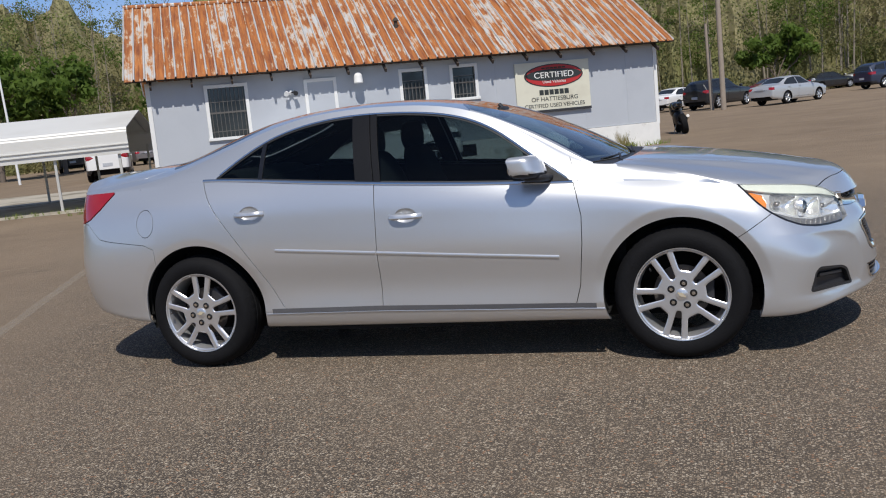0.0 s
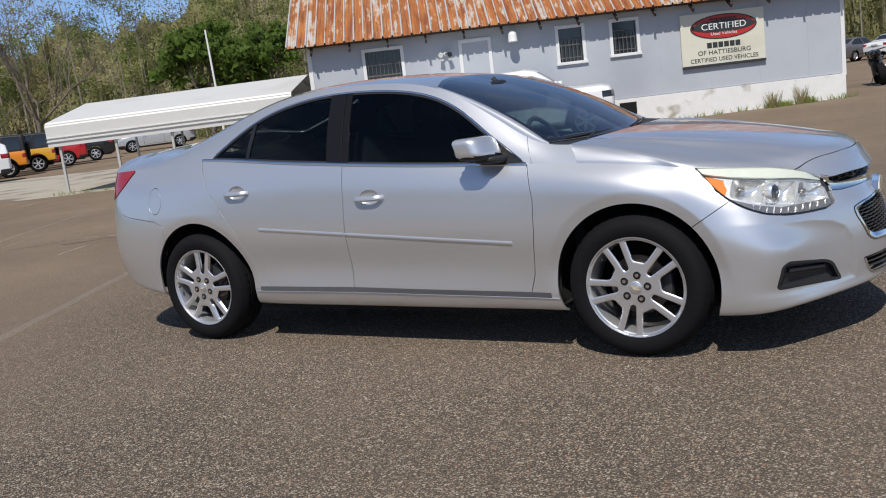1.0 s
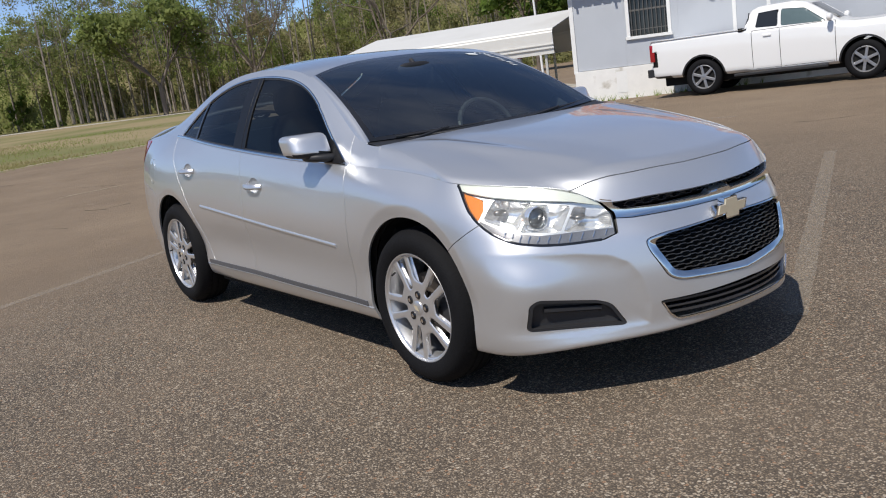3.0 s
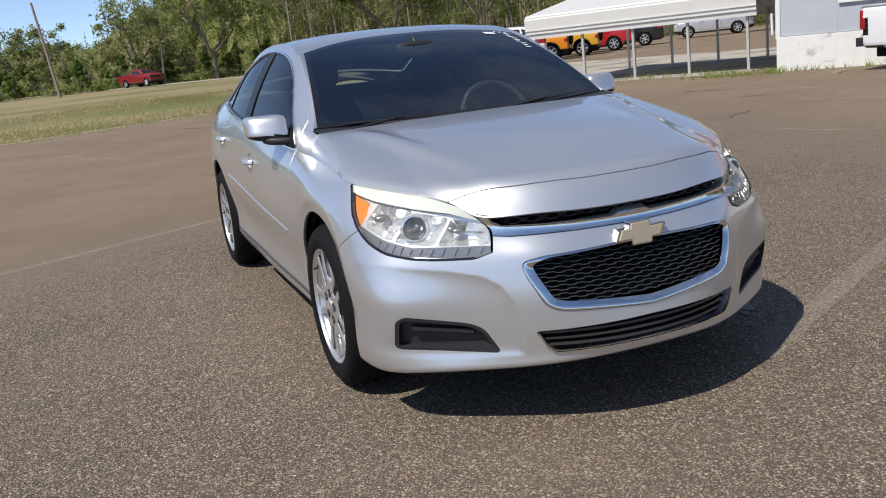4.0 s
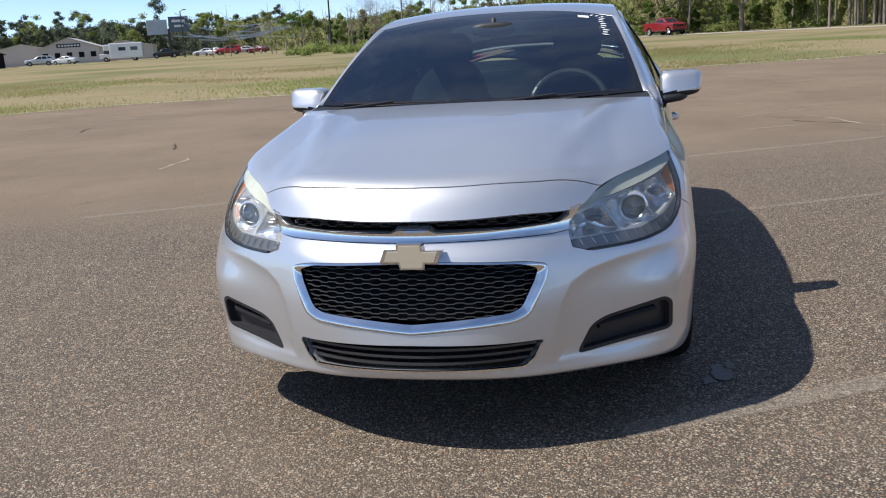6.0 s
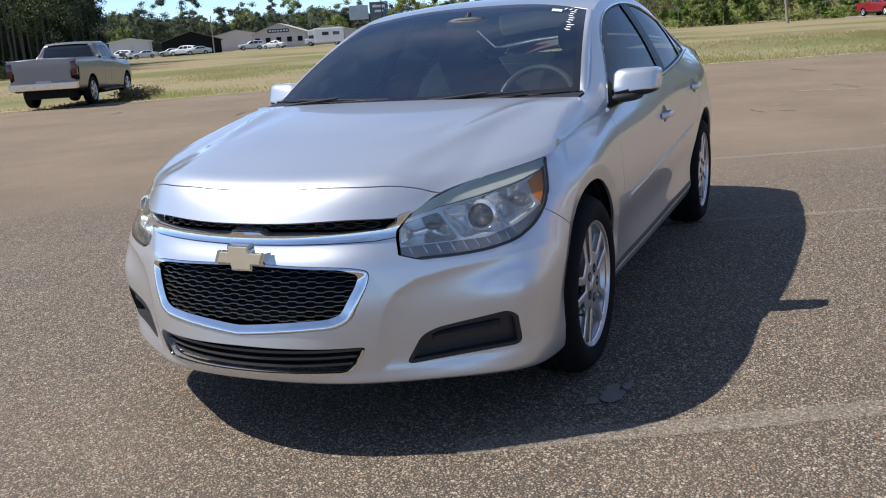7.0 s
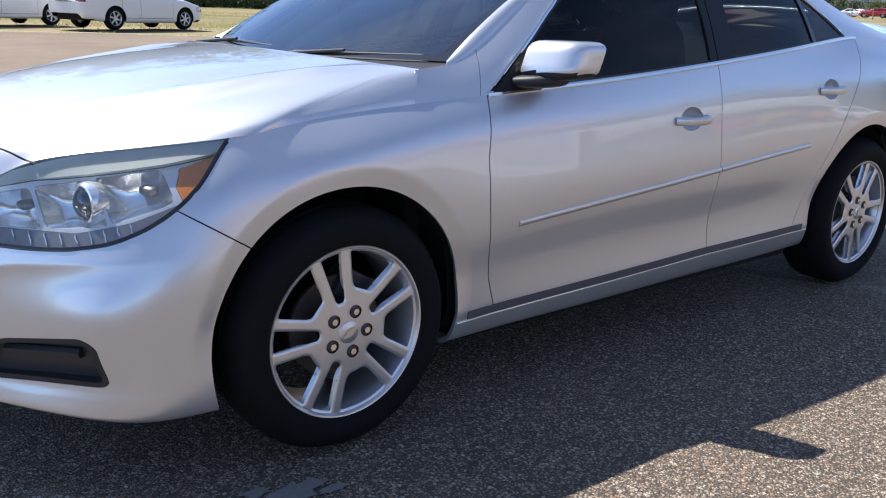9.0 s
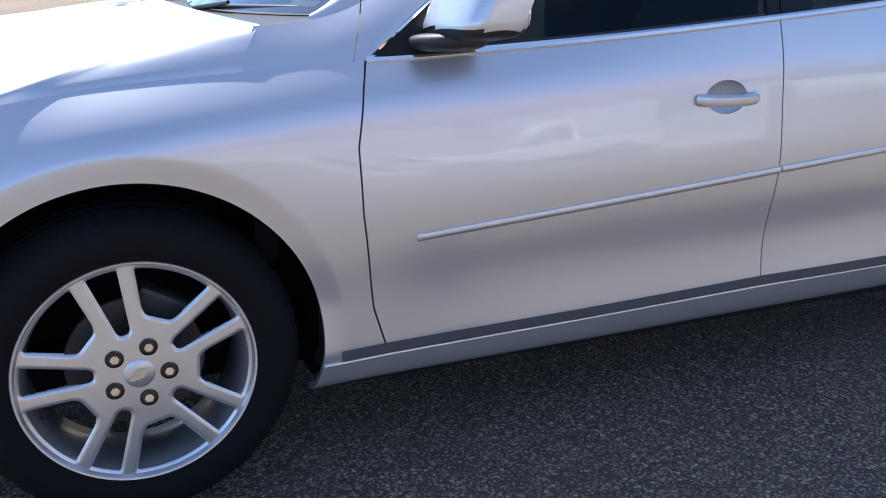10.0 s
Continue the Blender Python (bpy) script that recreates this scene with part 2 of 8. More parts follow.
def sdf(poly, x, y):
    """Signed distance to a closed polygon, negative inside."""
    P = np.asarray(poly, float)
    Q = np.roll(P, -1, axis=0)
    d = np.full(x.shape, 1e9)
    c = np.zeros(x.shape, bool)
    for (ax, ay), (bx, by) in zip(P, Q):
        ex, ey = bx - ax, by - ay
        L = ex * ex + ey * ey
        if L < 1e-14:
            continue
        t = np.clip(((x - ax) * ex + (y - ay) * ey) / L, 0, 1)
        d = np.minimum(d, (x - ax - t * ex) ** 2 + (y - ay - t * ey) ** 2)
        if ay != by:
            hit = ((ay > y) != (by > y)) & (x < (bx - ax) * (y - ay) / (by - ay) + ax)
            c ^= hit
    d = np.sqrt(d)
    return np.where(c, -d, d)


def rounded(poly, r, n=5):
    """A polygon with its corners rounded."""
    P = [Vector(p) for p in poly]
    out = []
    for i, p in enumerate(P):
        a, b = P[i - 1] - p, P[(i + 1) % len(P)] - p
        k = min(r, a.length * 0.45, b.length * 0.45)
        s, e = p + a.normalized() * k, p + b.normalized() * k
        for j in range(n + 1):
            t = j / n
            out.append(tuple(s * (1 - t) ** 2 + p * 2 * t * (1 - t) + e * t * t))
    return out


def sweep(name, pts, prof, mat, parent, label="", up=None, closed=False, smooth=True):
    """A bar along pts; prof holds points (across, out); up gives the outward direction at each point."""
    P = np.array(pts, float)
    n = len(P)
    tan = (np.roll(P, -1, 0) - np.roll(P, 1, 0)) if closed else np.gradient(P, axis=0)
    tan /= np.linalg.norm(tan, axis=1, keepdims=True) + 1e-12
    U = np.array(up, float)
    if U.ndim == 1:
        U = np.tile(U, (n, 1))
    U = U - (U * tan).sum(1, keepdims=True) * tan
    U /= np.linalg.norm(U, axis=1, keepdims=True) + 1e-12
    S = np.cross(tan, U)
    k = len(prof)
    V = np.concatenate([P[:, None] + S[:, None] * np.array([a for a, _ in prof])[None, :, None] + U[:, None] * np.array([b for _, b in prof])[None, :, None]]).reshape(-1, 3)
    F = []
    for i in range(n if closed else n - 1):
        j = (i + 1) % n
        for q in range(k):
            r = (q + 1) % k
            F.append((i * k + q, i * k + r, j * k + r, j * k + q))
    if not closed:
        F.append(tuple(range(k))[::-1])
        F.append(tuple((n - 1) * k + q for q in range(k)))
    bm = bmesh.new()
    vs = [bm.verts.new(v) for v in V]
    for f in F:
        bm.faces.new([vs[i] for i in f])
    bmesh.ops.recalc_face_normals(bm, faces=bm.faces)
    return part(name, bm, mat, parent, label, smooth)


def revolve(bm, prof, n=64, m=None):
    """Revolves points (radius, along y) about the y axis."""
    m = m or Matrix.Identity(4)
    rings = []
    for i in range(n):
        a = 2 * math.pi * i / n
        rings.append([bm.verts.new(m @ Vector((r * math.cos(a), y, r * math.sin(a)))) for r, y in prof])
    for i in range(n):
        p, q = rings[i], rings[(i + 1) % n]
        for k in range(len(prof) - 1):
            bm.faces.new((p[k], p[k + 1], q[k + 1], q[k]))
    return rings


def lift(bm, d):
    """Gives a flat sheet the thickness d along its normals."""
    bmesh.ops.solidify(bm, geom=bm.faces[:], thickness=d)
    return bm


# ---------------------------------------------------------------- the silver sedan
# Rows of the lower body from the bottom edge up to the shoulder; stations run from
# the nose along the flank to the tail: x, y and z of each row.
def sedan_net():
    fx = [
        (2.300, 2.280, 2.230, 2.150, 2.060, 1.970, 1.900), (2.355, 2.335, 2.280, 2.195, 2.105, 2.010, 1.935),
        (2.375, 2.350, 2.285, 2.195, 2.100, 2.010, 1.945), (2.372, 2.350, 2.290, 2.200, 2.110, 2.030, 1.965),
        (2.365, 2.345, 2.295, 2.205, 2.120, 2.045, 1.980), (2.350, 2.336, 2.292, 2.210, 2.122, 2.046, 1.975),
        (2.326, 2.316, 2.276, 2.203, 2.114, 2.022, 1.934), (2.298, 2.288, 2.252, 2.188, 2.098, 1.998, 1.890),
        (2.266, 2.253, 2.212, 2.150, 2.066, 1.958, 1.825), (2.280, 2.262, 2.210, 2.135, 2.040, 1.860, 1.700)]
    fy = [(0, 0.2, 0.36, 0.485, 0.61, 0.73, 0.80), (0, 0.2, 0.36, 0.487, 0.622, 0.746, 0.816), (0, 0.2, 0.36, 0.49, 0.622, 0.744, 0.824),
          (0, 0.2, 0.36, 0.495, 0.622, 0.744, 0.828), (0, 0.2, 0.36, 0.495, 0.622, 0.744, 0.832), (0, 0.2, 0.36, 0.488, 0.617, 0.744, 0.838),
          (0, 0.2, 0.365, 0.477, 0.610, 0.734, 0.836), (0, 0.2, 0.37, 0.472, 0.600, 0.723, 0.823), (0, 0.2, 0.37, 0.485, 0.587, 0.699, 0.806),
          (0, 0.2, 0.37, 0.50, 0.565, 0.69, 0.775)]
    fz = [(0.235, 0.232, 0.225, 0.215, 0.21, 0.205, 0.20), (0.25, 0.247, 0.24, 0.232, 0.226, 0.222, 0.22), (0.28, 0.278, 0.272, 0.268, 0.27, 0.275, 0.28),
          (0.335, 0.333, 0.328, 0.328, 0.335, 0.343, 0.35), (0.40, 0.40, 0.40, 0.40, 0.405, 0.41, 0.42), (0.48, 0.48, 0.48, 0.48, 0.48, 0.485, 0.49),
          (0.555, 0.555, 0.555, 0.555, 0.555, 0.56, 0.565), (0.62, 0.62, 0.62, 0.615, 0.62, 0.63, 0.64), (0.68, 0.68, 0.68, 0.685, 0.705, 0.72, 0.73),
          (0.735, 0.737, 0.741, 0.744, 0.793, 0.83, 0.85)]
    net = [[(fx[r][s], fy[r][s], fz[r][s]) for r in range(10)] for s in range(7)]
    flank = [  # x of the station, then y and z row by row
        ((1.70, 1.70, 1.70, 1.70, 1.70, 1.69, 1.67, 1.64, 1.60, 1.55), (0.82, 0.857, 0.870, 0.874, 0.877, 0.881, 0.881, 0.876, 0.855, 0.795), (0.20, 0.215, 0.28, 0.35, 0.42, 0.50, 0.57, 0.65, 0.76, 0.868)),
        (1.369, (0.81, 0.85, 0.866, 0.870, 0.876, 0.883, 0.886, 0.886, 0.865, 0.795), (0.20, 0.22, 0.285, 0.34, 0.42, 0.52, 0.61, 0.715, 0.81, 0.893)),
        (0.96, (0.79, 0.828, 0.848, 0.852, 0.857, 0.874, 0.878, 0.870, 0.852, 0.803), (0.205, 0.225, 0.285, 0.325, 0.42, 0.54, 0.65, 0.75, 0.845, 0.923)),
        (0.40, (0.79, 0.830, 0.853, 0.858, 0.856, 0.879, 0.884, 0.873, 0.858, 0.824), (0.21, 0.23, 0.29, 0.33, 0.43, 0.57, 0.68, 0.78, 0.87, 0.957)),
        (-0.20, (0.79, 0.830, 0.854, 0.860, 0.855, 0.879, 0.885, 0.874, 0.860, 0.830), (0.215, 0.235, 0.295, 0.335, 0.435, 0.575, 0.69, 0.80, 0.90, 1.005)),
        (-0.80, (0.79, 0.830, 0.854, 0.859, 0.855, 0.878, 0.886, 0.876, 0.857, 0.812), (0.22, 0.24, 0.30, 0.34, 0.44, 0.58, 0.70, 0.825, 0.94, 1.060)),
        (-1.35, (0.80, 0.835, 0.850, 0.852, 0.868, 0.884, 0.890, 0.875, 0.842, 0.760), (0.24, 0.26, 0.31, 0.36, 0.45, 0.59, 0.72, 0.855, 0.98, 1.098)),
        (-1.75, (0.80, 0.835, 0.845, 0.852, 0.862, 0.868, 0.865, 0.846, 0.810, 0.735), (0.275, 0.29, 0.33, 0.39, 0.48, 0.60, 0.73, 0.86, 0.97, 1.085)),
        (-2.00, (0.74, 0.785, 0.80, 0.81, 0.82, 0.825, 0.82, 0.80, 0.765, 0.715), (0.30, 0.315, 0.36, 0.42, 0.50, 0.62, 0.74, 0.86, 0.97, 1.075))]
    for x, ys, zs in flank:
        xs = x if isinstance(x, tuple) else (x,) * 10
        net.append(list(zip(xs, ys, zs)))
    tail_x = [(-2.15, -2.20, -2.23, -2.25, -2.26, -2.265, -2.25, -2.235, -2.22, -2.20), (-2.24, -2.30, -2.33, -2.35, -2.37, -2.38, -2.37, -2.35, -2.335, -2.32),
              (-2.28, -2.34, -2.37, -2.40, -2.43, -2.44, -2.43, -2.42, -2.40, -2.385), (-2.29, -2.35, -2.385, -2.415, -2.445, -2.455, -2.445, -2.43, -2.415, -2.40)]
    tail_y = [(0.62, 0.68, 0.70, 0.71, 0.72, 0.725, 0.72, 0.71, 0.69, 0.66), (0.45,) * 10, (0.22,) * 10, (0.0,) * 10]
    tail_z = [(0.325, 0.34, 0.38, 0.44, 0.52, 0.63, 0.75, 0.87, 0.98, 1.075), (0.33, 0.345, 0.385, 0.445, 0.53, 0.64, 0.76, 0.88, 0.99, 1.09),
              (0.33, 0.345, 0.385, 0.445, 0.53, 0.64, 0.77, 0.89, 1.0, 1.10), (0.33, 0.345, 0.385, 0.445, 0.53, 0.64, 0.77, 0.89, 1.0, 1.105)]
    for xs, ys, zs in zip(tail_x, tail_y, tail_z):
        net.append(list(zip(xs, ys, zs)))
    return np.array(net)


NET = sedan_net()
_flip = np.array([1, -1, 1.0])
_ext = np.concatenate([NET[2:0:-1] * _flip, NET, NET[-2:-4:-1] * _flip])
_step = np.linalg.norm(np.diff(_ext, axis=0), axis=2).mean(1)
_u = np.r_[0, np.cumsum(_step)]
_u -= _u[2]
_vstep = np.linalg.norm(np.diff(NET, axis=1), axis=2).mean(0)
_v = np.r_[0, np.cumsum(_vstep)]
U_ALL = np.linspace(0, _u[-3], 620)
V_ALL = np.linspace(0, _v[-1], 92)
_rows = nat(_u, _ext, U_ALL)
BAND = np.swapaxes(nat(_v, np.swapaxes(_rows, 0, 1), V_ALL), 0, 1)


def fair(G, sigma):
    """Evens out small waves along the body; the mirrored half continues it at both ends."""
    k = int(sigma * 3)
    w = np.exp(-0.5 * (np.arange(-k, k + 1) / sigma) ** 2)
    w /= w.sum()
    E = np.concatenate([G[k:0:-1] * _flip, G, G[-2:-k - 2:-1] * _flip])
    return sum(w[i] * E[i:i + len(G)] for i in range(2 * k + 1))


_soft = fair(BAND, 10.0)
BAND = BAND + (_soft - fair(_soft, 10.0)) * 0.6 + (_soft - BAND)
# flattened lip round each wheel arch
for cx, r, width, slope in ((1.369, 0.386, 0.050, 0.24), (-1.345, 0.398, 0.036, 0.16)):
    _d = np.hypot(BAND[..., 0] - cx, BAND[..., 2] - 0.338) - r
    BAND[..., 1] -= slope * np.clip(width - _d, 0, width) * np.clip((BAND[..., 2] - 0.30) / 0.12, 0, 1) * (_d < width) * (BAND[..., 1] > 0.55)
# the bumper's corner is set back behind a crease that sweeps from under the lamp down to the lower grille
CORNER = [(0.428, 0.276), (0.424, 0.36), (0.448, 0.46), (0.478, 0.518), (0.53, 0.552), (0.62, 0.574), (0.75, 0.590), (0.86, 0.600), (1.0, 0.60), (1.0, 0.275), (0.80, 0.274), (0.62, 0.266)]
_d = np.clip(-sdf(CORNER, BAND[..., 1], BAND[..., 2]), 0, 0.2)
_k = np.clip((BAND[..., 0] - 1.76) / 0.30, 0, 1)
_k = _k * _k * (3 - 2 * _k)
_N = np.cross(np.gradient(BAND, axis=0), np.gradient(BAND, axis=1))
_N /= np.linalg.norm(_N, axis=2, keepdims=True) + 1e-12
BAND = BAND - _N * (0.0125 * (1 - np.exp(-_d / 0.030)) * _k)[..., None]
band = Skin.grid(BAND)
BV = band.V.copy()
_front, _side = BV[BV[:, 0] > 1.6], BV[(BV[:, 0] < 1.95) & (BV[:, 0] > -2.2)]


def near(cloud, cols, a, b, pick):
    d = (cloud[:, cols[0]] - a) ** 2 + (cloud[:, cols[1]] - b) ** 2
    k = np.argpartition(d, 4)[:4]
    w = 1 / (d[k] + 1e-7)
    return (cloud[k][:, pick] * w[:, None]).sum(0) / w.sum()


def on_front(y, z, out=0.0):
    """The place on the nose at (y, z), raised by out, and its normal."""
    r = near(_front, (1, 2), abs(y), z, [0, 3, 4, 5])
    n = np.array([r[1], r[2] * (1 if y >= 0 else -1), r[3]])
    return np.array([r[0], y, z]) + n * out, n


def on_side(x, z, out=0.0):
    r = near(_side, (0, 2), x, z, [1, 3, 4, 5])
    n = np.array([r[1], r[2], r[3]])
    return np.array([x, r[0], z]) + n * out, n


X, Y, Z = 0, 1, 2
DLO_TOP = smooth_curve([(0.862, 0.932), (0.74, 1.022), (0.651, 1.085), (0.467, 1.218), (0.278, 1.306), (0.085, 1.350), (-0.18, 1.376), (-0.45, 1.378), (-0.694, 1.348), (-0.903, 1.285), (-1.08, 1.190), (-1.205, 1.108)], 70)
BELT = nat(_v, np.swapaxes(_rows, 0, 1), V_ALL[-1:])[0]  # the shoulder line
_flank = (BELT[:, 0] < 1.6)
BELT_X, BELT_Y, BELT_Z = BELT[_flank, 0][::-1], BELT[_flank, 1][::-1], BELT[_flank, 2][::-1]


def belt(x):
    return np.array([x, np.interp(x, BELT_X, BELT_Y), np.interp(x, BELT_X, BELT_Z)])


FRONT_DOOR = [(0.836, 0.285), (0.872, 0.40), (0.900, 0.62), (0.905, 0.76), (0.885, 0.87), (0.862, 0.95), (0.80, 1.3), (-0.205, 1.3), (-0.205, 0.80), (-0.212, 0.55), (-0.219, 0.318)]
REAR_DOOR = [(-0.219, 0.318), (-0.212, 0.55), (-0.205, 0.80), (-0.205, 1.3), (-1.30, 1.3)] + [tuple(p) for p in smooth_curve([(-1.298, 1.115), (-1.277, 1.07), (-1.192, 0.925), (-1.056, 0.740), (-0.905, 0.505), (-0.850, 0.400), (-0.805, 0.335), (-0.74, 0.322)], 24)]
HEADLIGHT = [(1.655, 0.858)] + [(x, z) for x, z in ((1.75, 0.95), (1.98, 0.95), (2.15, 0.95))] + [(2.118, 0.748), (2.150, 0.70), (2.174, 0.628), (2.150, 0.612), (2.06, 0.612), (1.95, 0.632), (1.87, 0.667), (1.809, 0.705), (1.74, 0.765), (1.69, 0.82)]
TAIL = [(-1.946, 1.065), (-1.99, 1.2), (-2.6, 1.2), (-2.6, 0.92), (-2.21, 0.895), (-2.13, 0.92), (-2.04, 0.98)]
GRILLE_OUT = rounded([(-0.2, 0.613), (0.0, 0.613), (0.35, 0.604), (0.412, 0.590), (0.408, 0.55), (0.362, 0.445), (0.32, 0.424), (0.0, 0.398), (-0.2, 0.398)], 0.03)
GRILLE_IN = rounded([(-0.2, 0.607), (0.0, 0.607), (0.335, 0.597), (0.384, 0.580), (0.376, 0.55), (0.336, 0.466), (0.30, 0.452), (0.0, 0.428), (-0.2, 0.428)], 0.03)
SLOT = [(-0.2, 0.80), (0.475, 0.80), (0.468, 0.724), (0.44, 0.708), (0.30, 0.700), (0.070, 0.6965), (0.052, 0.708), (-0.2, 0.708)]
STRIP = [(-0.2, 0.706), (0.051, 0.706), (0.069, 0.6945), (0.30, 0.698), (0.44, 0.706), (0.470, 0.722), (0.478, 0.80), (0.53, 0.80), (0.515, 0.715), (0.485, 0.680), (0.42, 0.672), (0.2, 0.667), (0.0, 0.664), (-0.2, 0.664)]
LOWER_GRILLE = rounded([(-0.2, 0.364), (0.0, 0.364), (0.396, 0.358), (0.365, 0.305), (0.335, 0.278), (0.0, 0.284), (-0.2, 0.284)], 0.012)
FOG = rounded([(0.488, 0.284), (0.792, 0.303), (0.790, 0.405), (0.765, 0.424), (0.575, 0.392), (0.535, 0.372)], 0.022)
FUEL = [(-1.673 + 0.062 * math.cos(a), 0.881 + 0.080 * math.sin(a)) for a in np.linspace(0, 2 * math.pi, 40)[:-1]]


def nose(poly):
    return lambda V: np.maximum(sdf(poly, np.abs(V[:, 1]), V[:, 2]), 1.85 - V[:, 0])


def flank(poly):
    return lambda V: np.maximum(sdf(poly, V[:, 0], V[:, 2]), 0.40 - V[:, 1])


def ring(cx, cz, r):
    return lambda V: np.maximum(np.hypot(V[:, 0] - cx, V[:, 2] - cz) - r, 0.55 - V[:, 1])


sedan = thing("sedan", "silver four-door saloon with alloy wheels, parked on worn asphalt", "car")

# wheel arches
for cx, cz, r in ((1.369, 0.338, 0.386), (-1.345, 0.338, 0.398)):
    band.split(ring(cx, cz, r))
    keep = band.take(band.values(ring(cx, cz, r)) > 0)
    band.V, band.T = keep.V, keep.T
whole = Skin(band.V.copy(), band.T.copy())

GAP = 0.0021
pieces = {}
pieces["headlight"] = band.panel(flank(HEADLIGHT), 0.003)
pieces["taillight"] = band.panel(lambda V: np.maximum(sdf(TAIL, V[:, 0], V[:, 2]), 0.36 - V[:, 1]), 0.003)
pieces["slot"] = band.panel(nose(SLOT), 0.0008)
pieces["strip"] = band.panel(nose(STRIP), 0.001)
pieces["grille_frame"] = band.panel(nose(GRILLE_OUT), 0.0012)
pieces["lower_grille"] = band.panel(nose(LOWER_GRILLE), 0.001)
pieces["fog"] = band.panel(nose(FOG), 0.0008)
handle_cups = {}
for key, poly, hx, hz in (("front", FRONT_DOOR, -0.029, 0.820), ("rear", REAR_DOOR, -0.963, 0.893)):
    cup = [(hx + 0.062 * math.cos(a), hz + 0.004 + 0.040 * math.sin(a)) for a in np.linspace(0, 2 * math.pi, 30)[:-1]]
    handle_cups[key] = band.panel(flank(cup), 0.0004)
    pieces[key + "_door"] = band.panel(flank(poly), GAP)
pieces["fuel_flap"] = band.panel(flank(FUEL), 0.002)
pieces["front_bumper"] = band.panel(lambda V: np.maximum(sdf([(1.637, 0.598), (1.812, 0.709), (2.0, 0.83), (3, 0.83), (3, 0), (1.5, 0), (1.5, 0.5)], V[:, 0], V[:, 2]), 1.5 - V[:, 0]), 0.0018)
pieces["rear_bumper"] = band.panel(lambda V: np.maximum(sdf([(-3, 0.90), (-2.15, 0.893), (-2.115, 0.862), (-2.045, 0.80), (-1.96, 0.785), (-1.69, 0.755), (-1.62, 0.725), (-1.62, 0.1), (-3, 0.1)], V[:, 0], V[:, 2]), V[:, 0] + 1.5), 0.0018)
pieces["sill"] = band.panel(lambda V: np.maximum(sdf([(1.02, 0.1), (1.02, 0.272), (0.84, 0.280), (-0.219, 0.312), (-0.74, 0.317), (-1.0, 0.325), (-1.02, 0.1)], V[:, 0], V[:, 2]), np.abs(V[:, 0]) - 1.1), 0.001)
pieces["fender"] = band.panel(lambda V: 0.5 - V[:, 0], 0.0002)
pieces["quarter"] = band.panel(lambda V: V[:, 0] + 0.5, 0.0002)

# upper body: flank of the cabin between the shoulder and the roof rail
RAIL = [(1.085, 0.750, 0.998), (0.955, 0.742, 1.012), (0.73, 0.700, 1.120), (0.53, 0.655, 1.238), (0.33, 0.616, 1.333), (0.10, 0.592, 1.388), (-0.18, 0.578, 1.413), (-0.45, 0.578, 1.416), (-0.72, 0.592, 1.392), (-0.98, 0.620, 1.328), (-1.22, 0.650, 1.245), (-1.46, 0.676, 1.172), (-1.70, 0.698, 1.118), (-1.95, 0.698, 1.092), (-2.20, 0.660, 1.0755)]
LOW_X = [1.125, 1.02, 0.866, 0.70, 0.45, 0.12, -0.18, -0.45, -0.74, -1.02, -1.27, -1.50, -1.72, -1.95, -2.20]
_q = np.r_[0, np.cumsum(np.linalg.norm(np.diff(np.array(RAIL), axis=0), axis=1))]
QS = np.linspace(0, _q[-1], 200)
rail_pts = nat(_q, RAIL, QS)
low_pts = np.array([belt(x) for x in nat(_q, LOW_X, QS)])
WS = np.linspace(0, 1, 40)
SIDE = low_pts[:, None] * (1 - WS)[None, :, None] + rail_pts[:, None] * WS[None, :, None]
_h = (rail_pts - low_pts)[:, 2]
SIDE[..., 1] += (np.sin(np.pi * WS) * 0.045)[None] * np.clip(_h, 0, 0.45)[:, None]
side = Skin.grid(SIDE)
DLO = [tuple(p) for p in DLO_TOP] + [(x, belt(x)[2] + 0.004) for x in np.linspace(-1.20, 0.85, 30)]
_dlo = flank(DLO)
pieces["window_band"] = side.panel(_dlo, 0.0008)
pieces["sail"] = side.panel(lambda V: 0.885 - 0.35 * (V[:, 2] - 0.95) - V[:, 0], 0.0012)


def rail(x):
    r = rail_pts[::-1]
    return np.array([x, np.interp(x, r[:, 0], r[:, 1]), np.interp(x, r[:, 0], r[:, 2])])


# roof, rear screen and boot lid
CX = [-2.40, -2.34, -2.25, -2.0, -1.75, -1.62, -1.3, -0.95, -0.75, -0.45, -0.2, 0.0, 0.15, 0.34]
CZ = [1.105, 1.160, 1.175, 1.193, 1.212, 1.232, 1.335, 1.420, 1.441, 1.452, 1.446, 1.426, 1.400, 1.355]
BB = np.linspace(0, 1, 56)
AA = np.linspace(0, 1, 170)
TOP = np.zeros((len(BB), len(AA), 3))
for i, b in enumerate(BB):
    xs, xe = 0.15 + 0.165 * b * b, -2.40 + 0.2 * b ** 2.2
    x = xs + (xe - xs) * AA
    zc = nat(CX, CZ, x)
    yr, zr = np.interp(x, rail_pts[::-1, 0], rail_pts[::-1, 1]), np.interp(x, rail_pts[::-1, 0], rail_pts[::-1, 2])
    TOP[i] = np.c_[x, b * yr, zc - (zc - zr) * b ** 2.6]
top = Skin.grid(TOP, BB, AA)
SCREEN = rounded([(-0.965, -0.2), (-0.965, 0.50), (-1.10, 0.555), (-1.60, 0.590), (-1.66, 0.45), (-1.67, -0.2)], 0.06)
pieces["rear_screen"] = top.panel(lambda V: sdf(SCREEN, V[:, 0], V[:, 1]), 0.002)
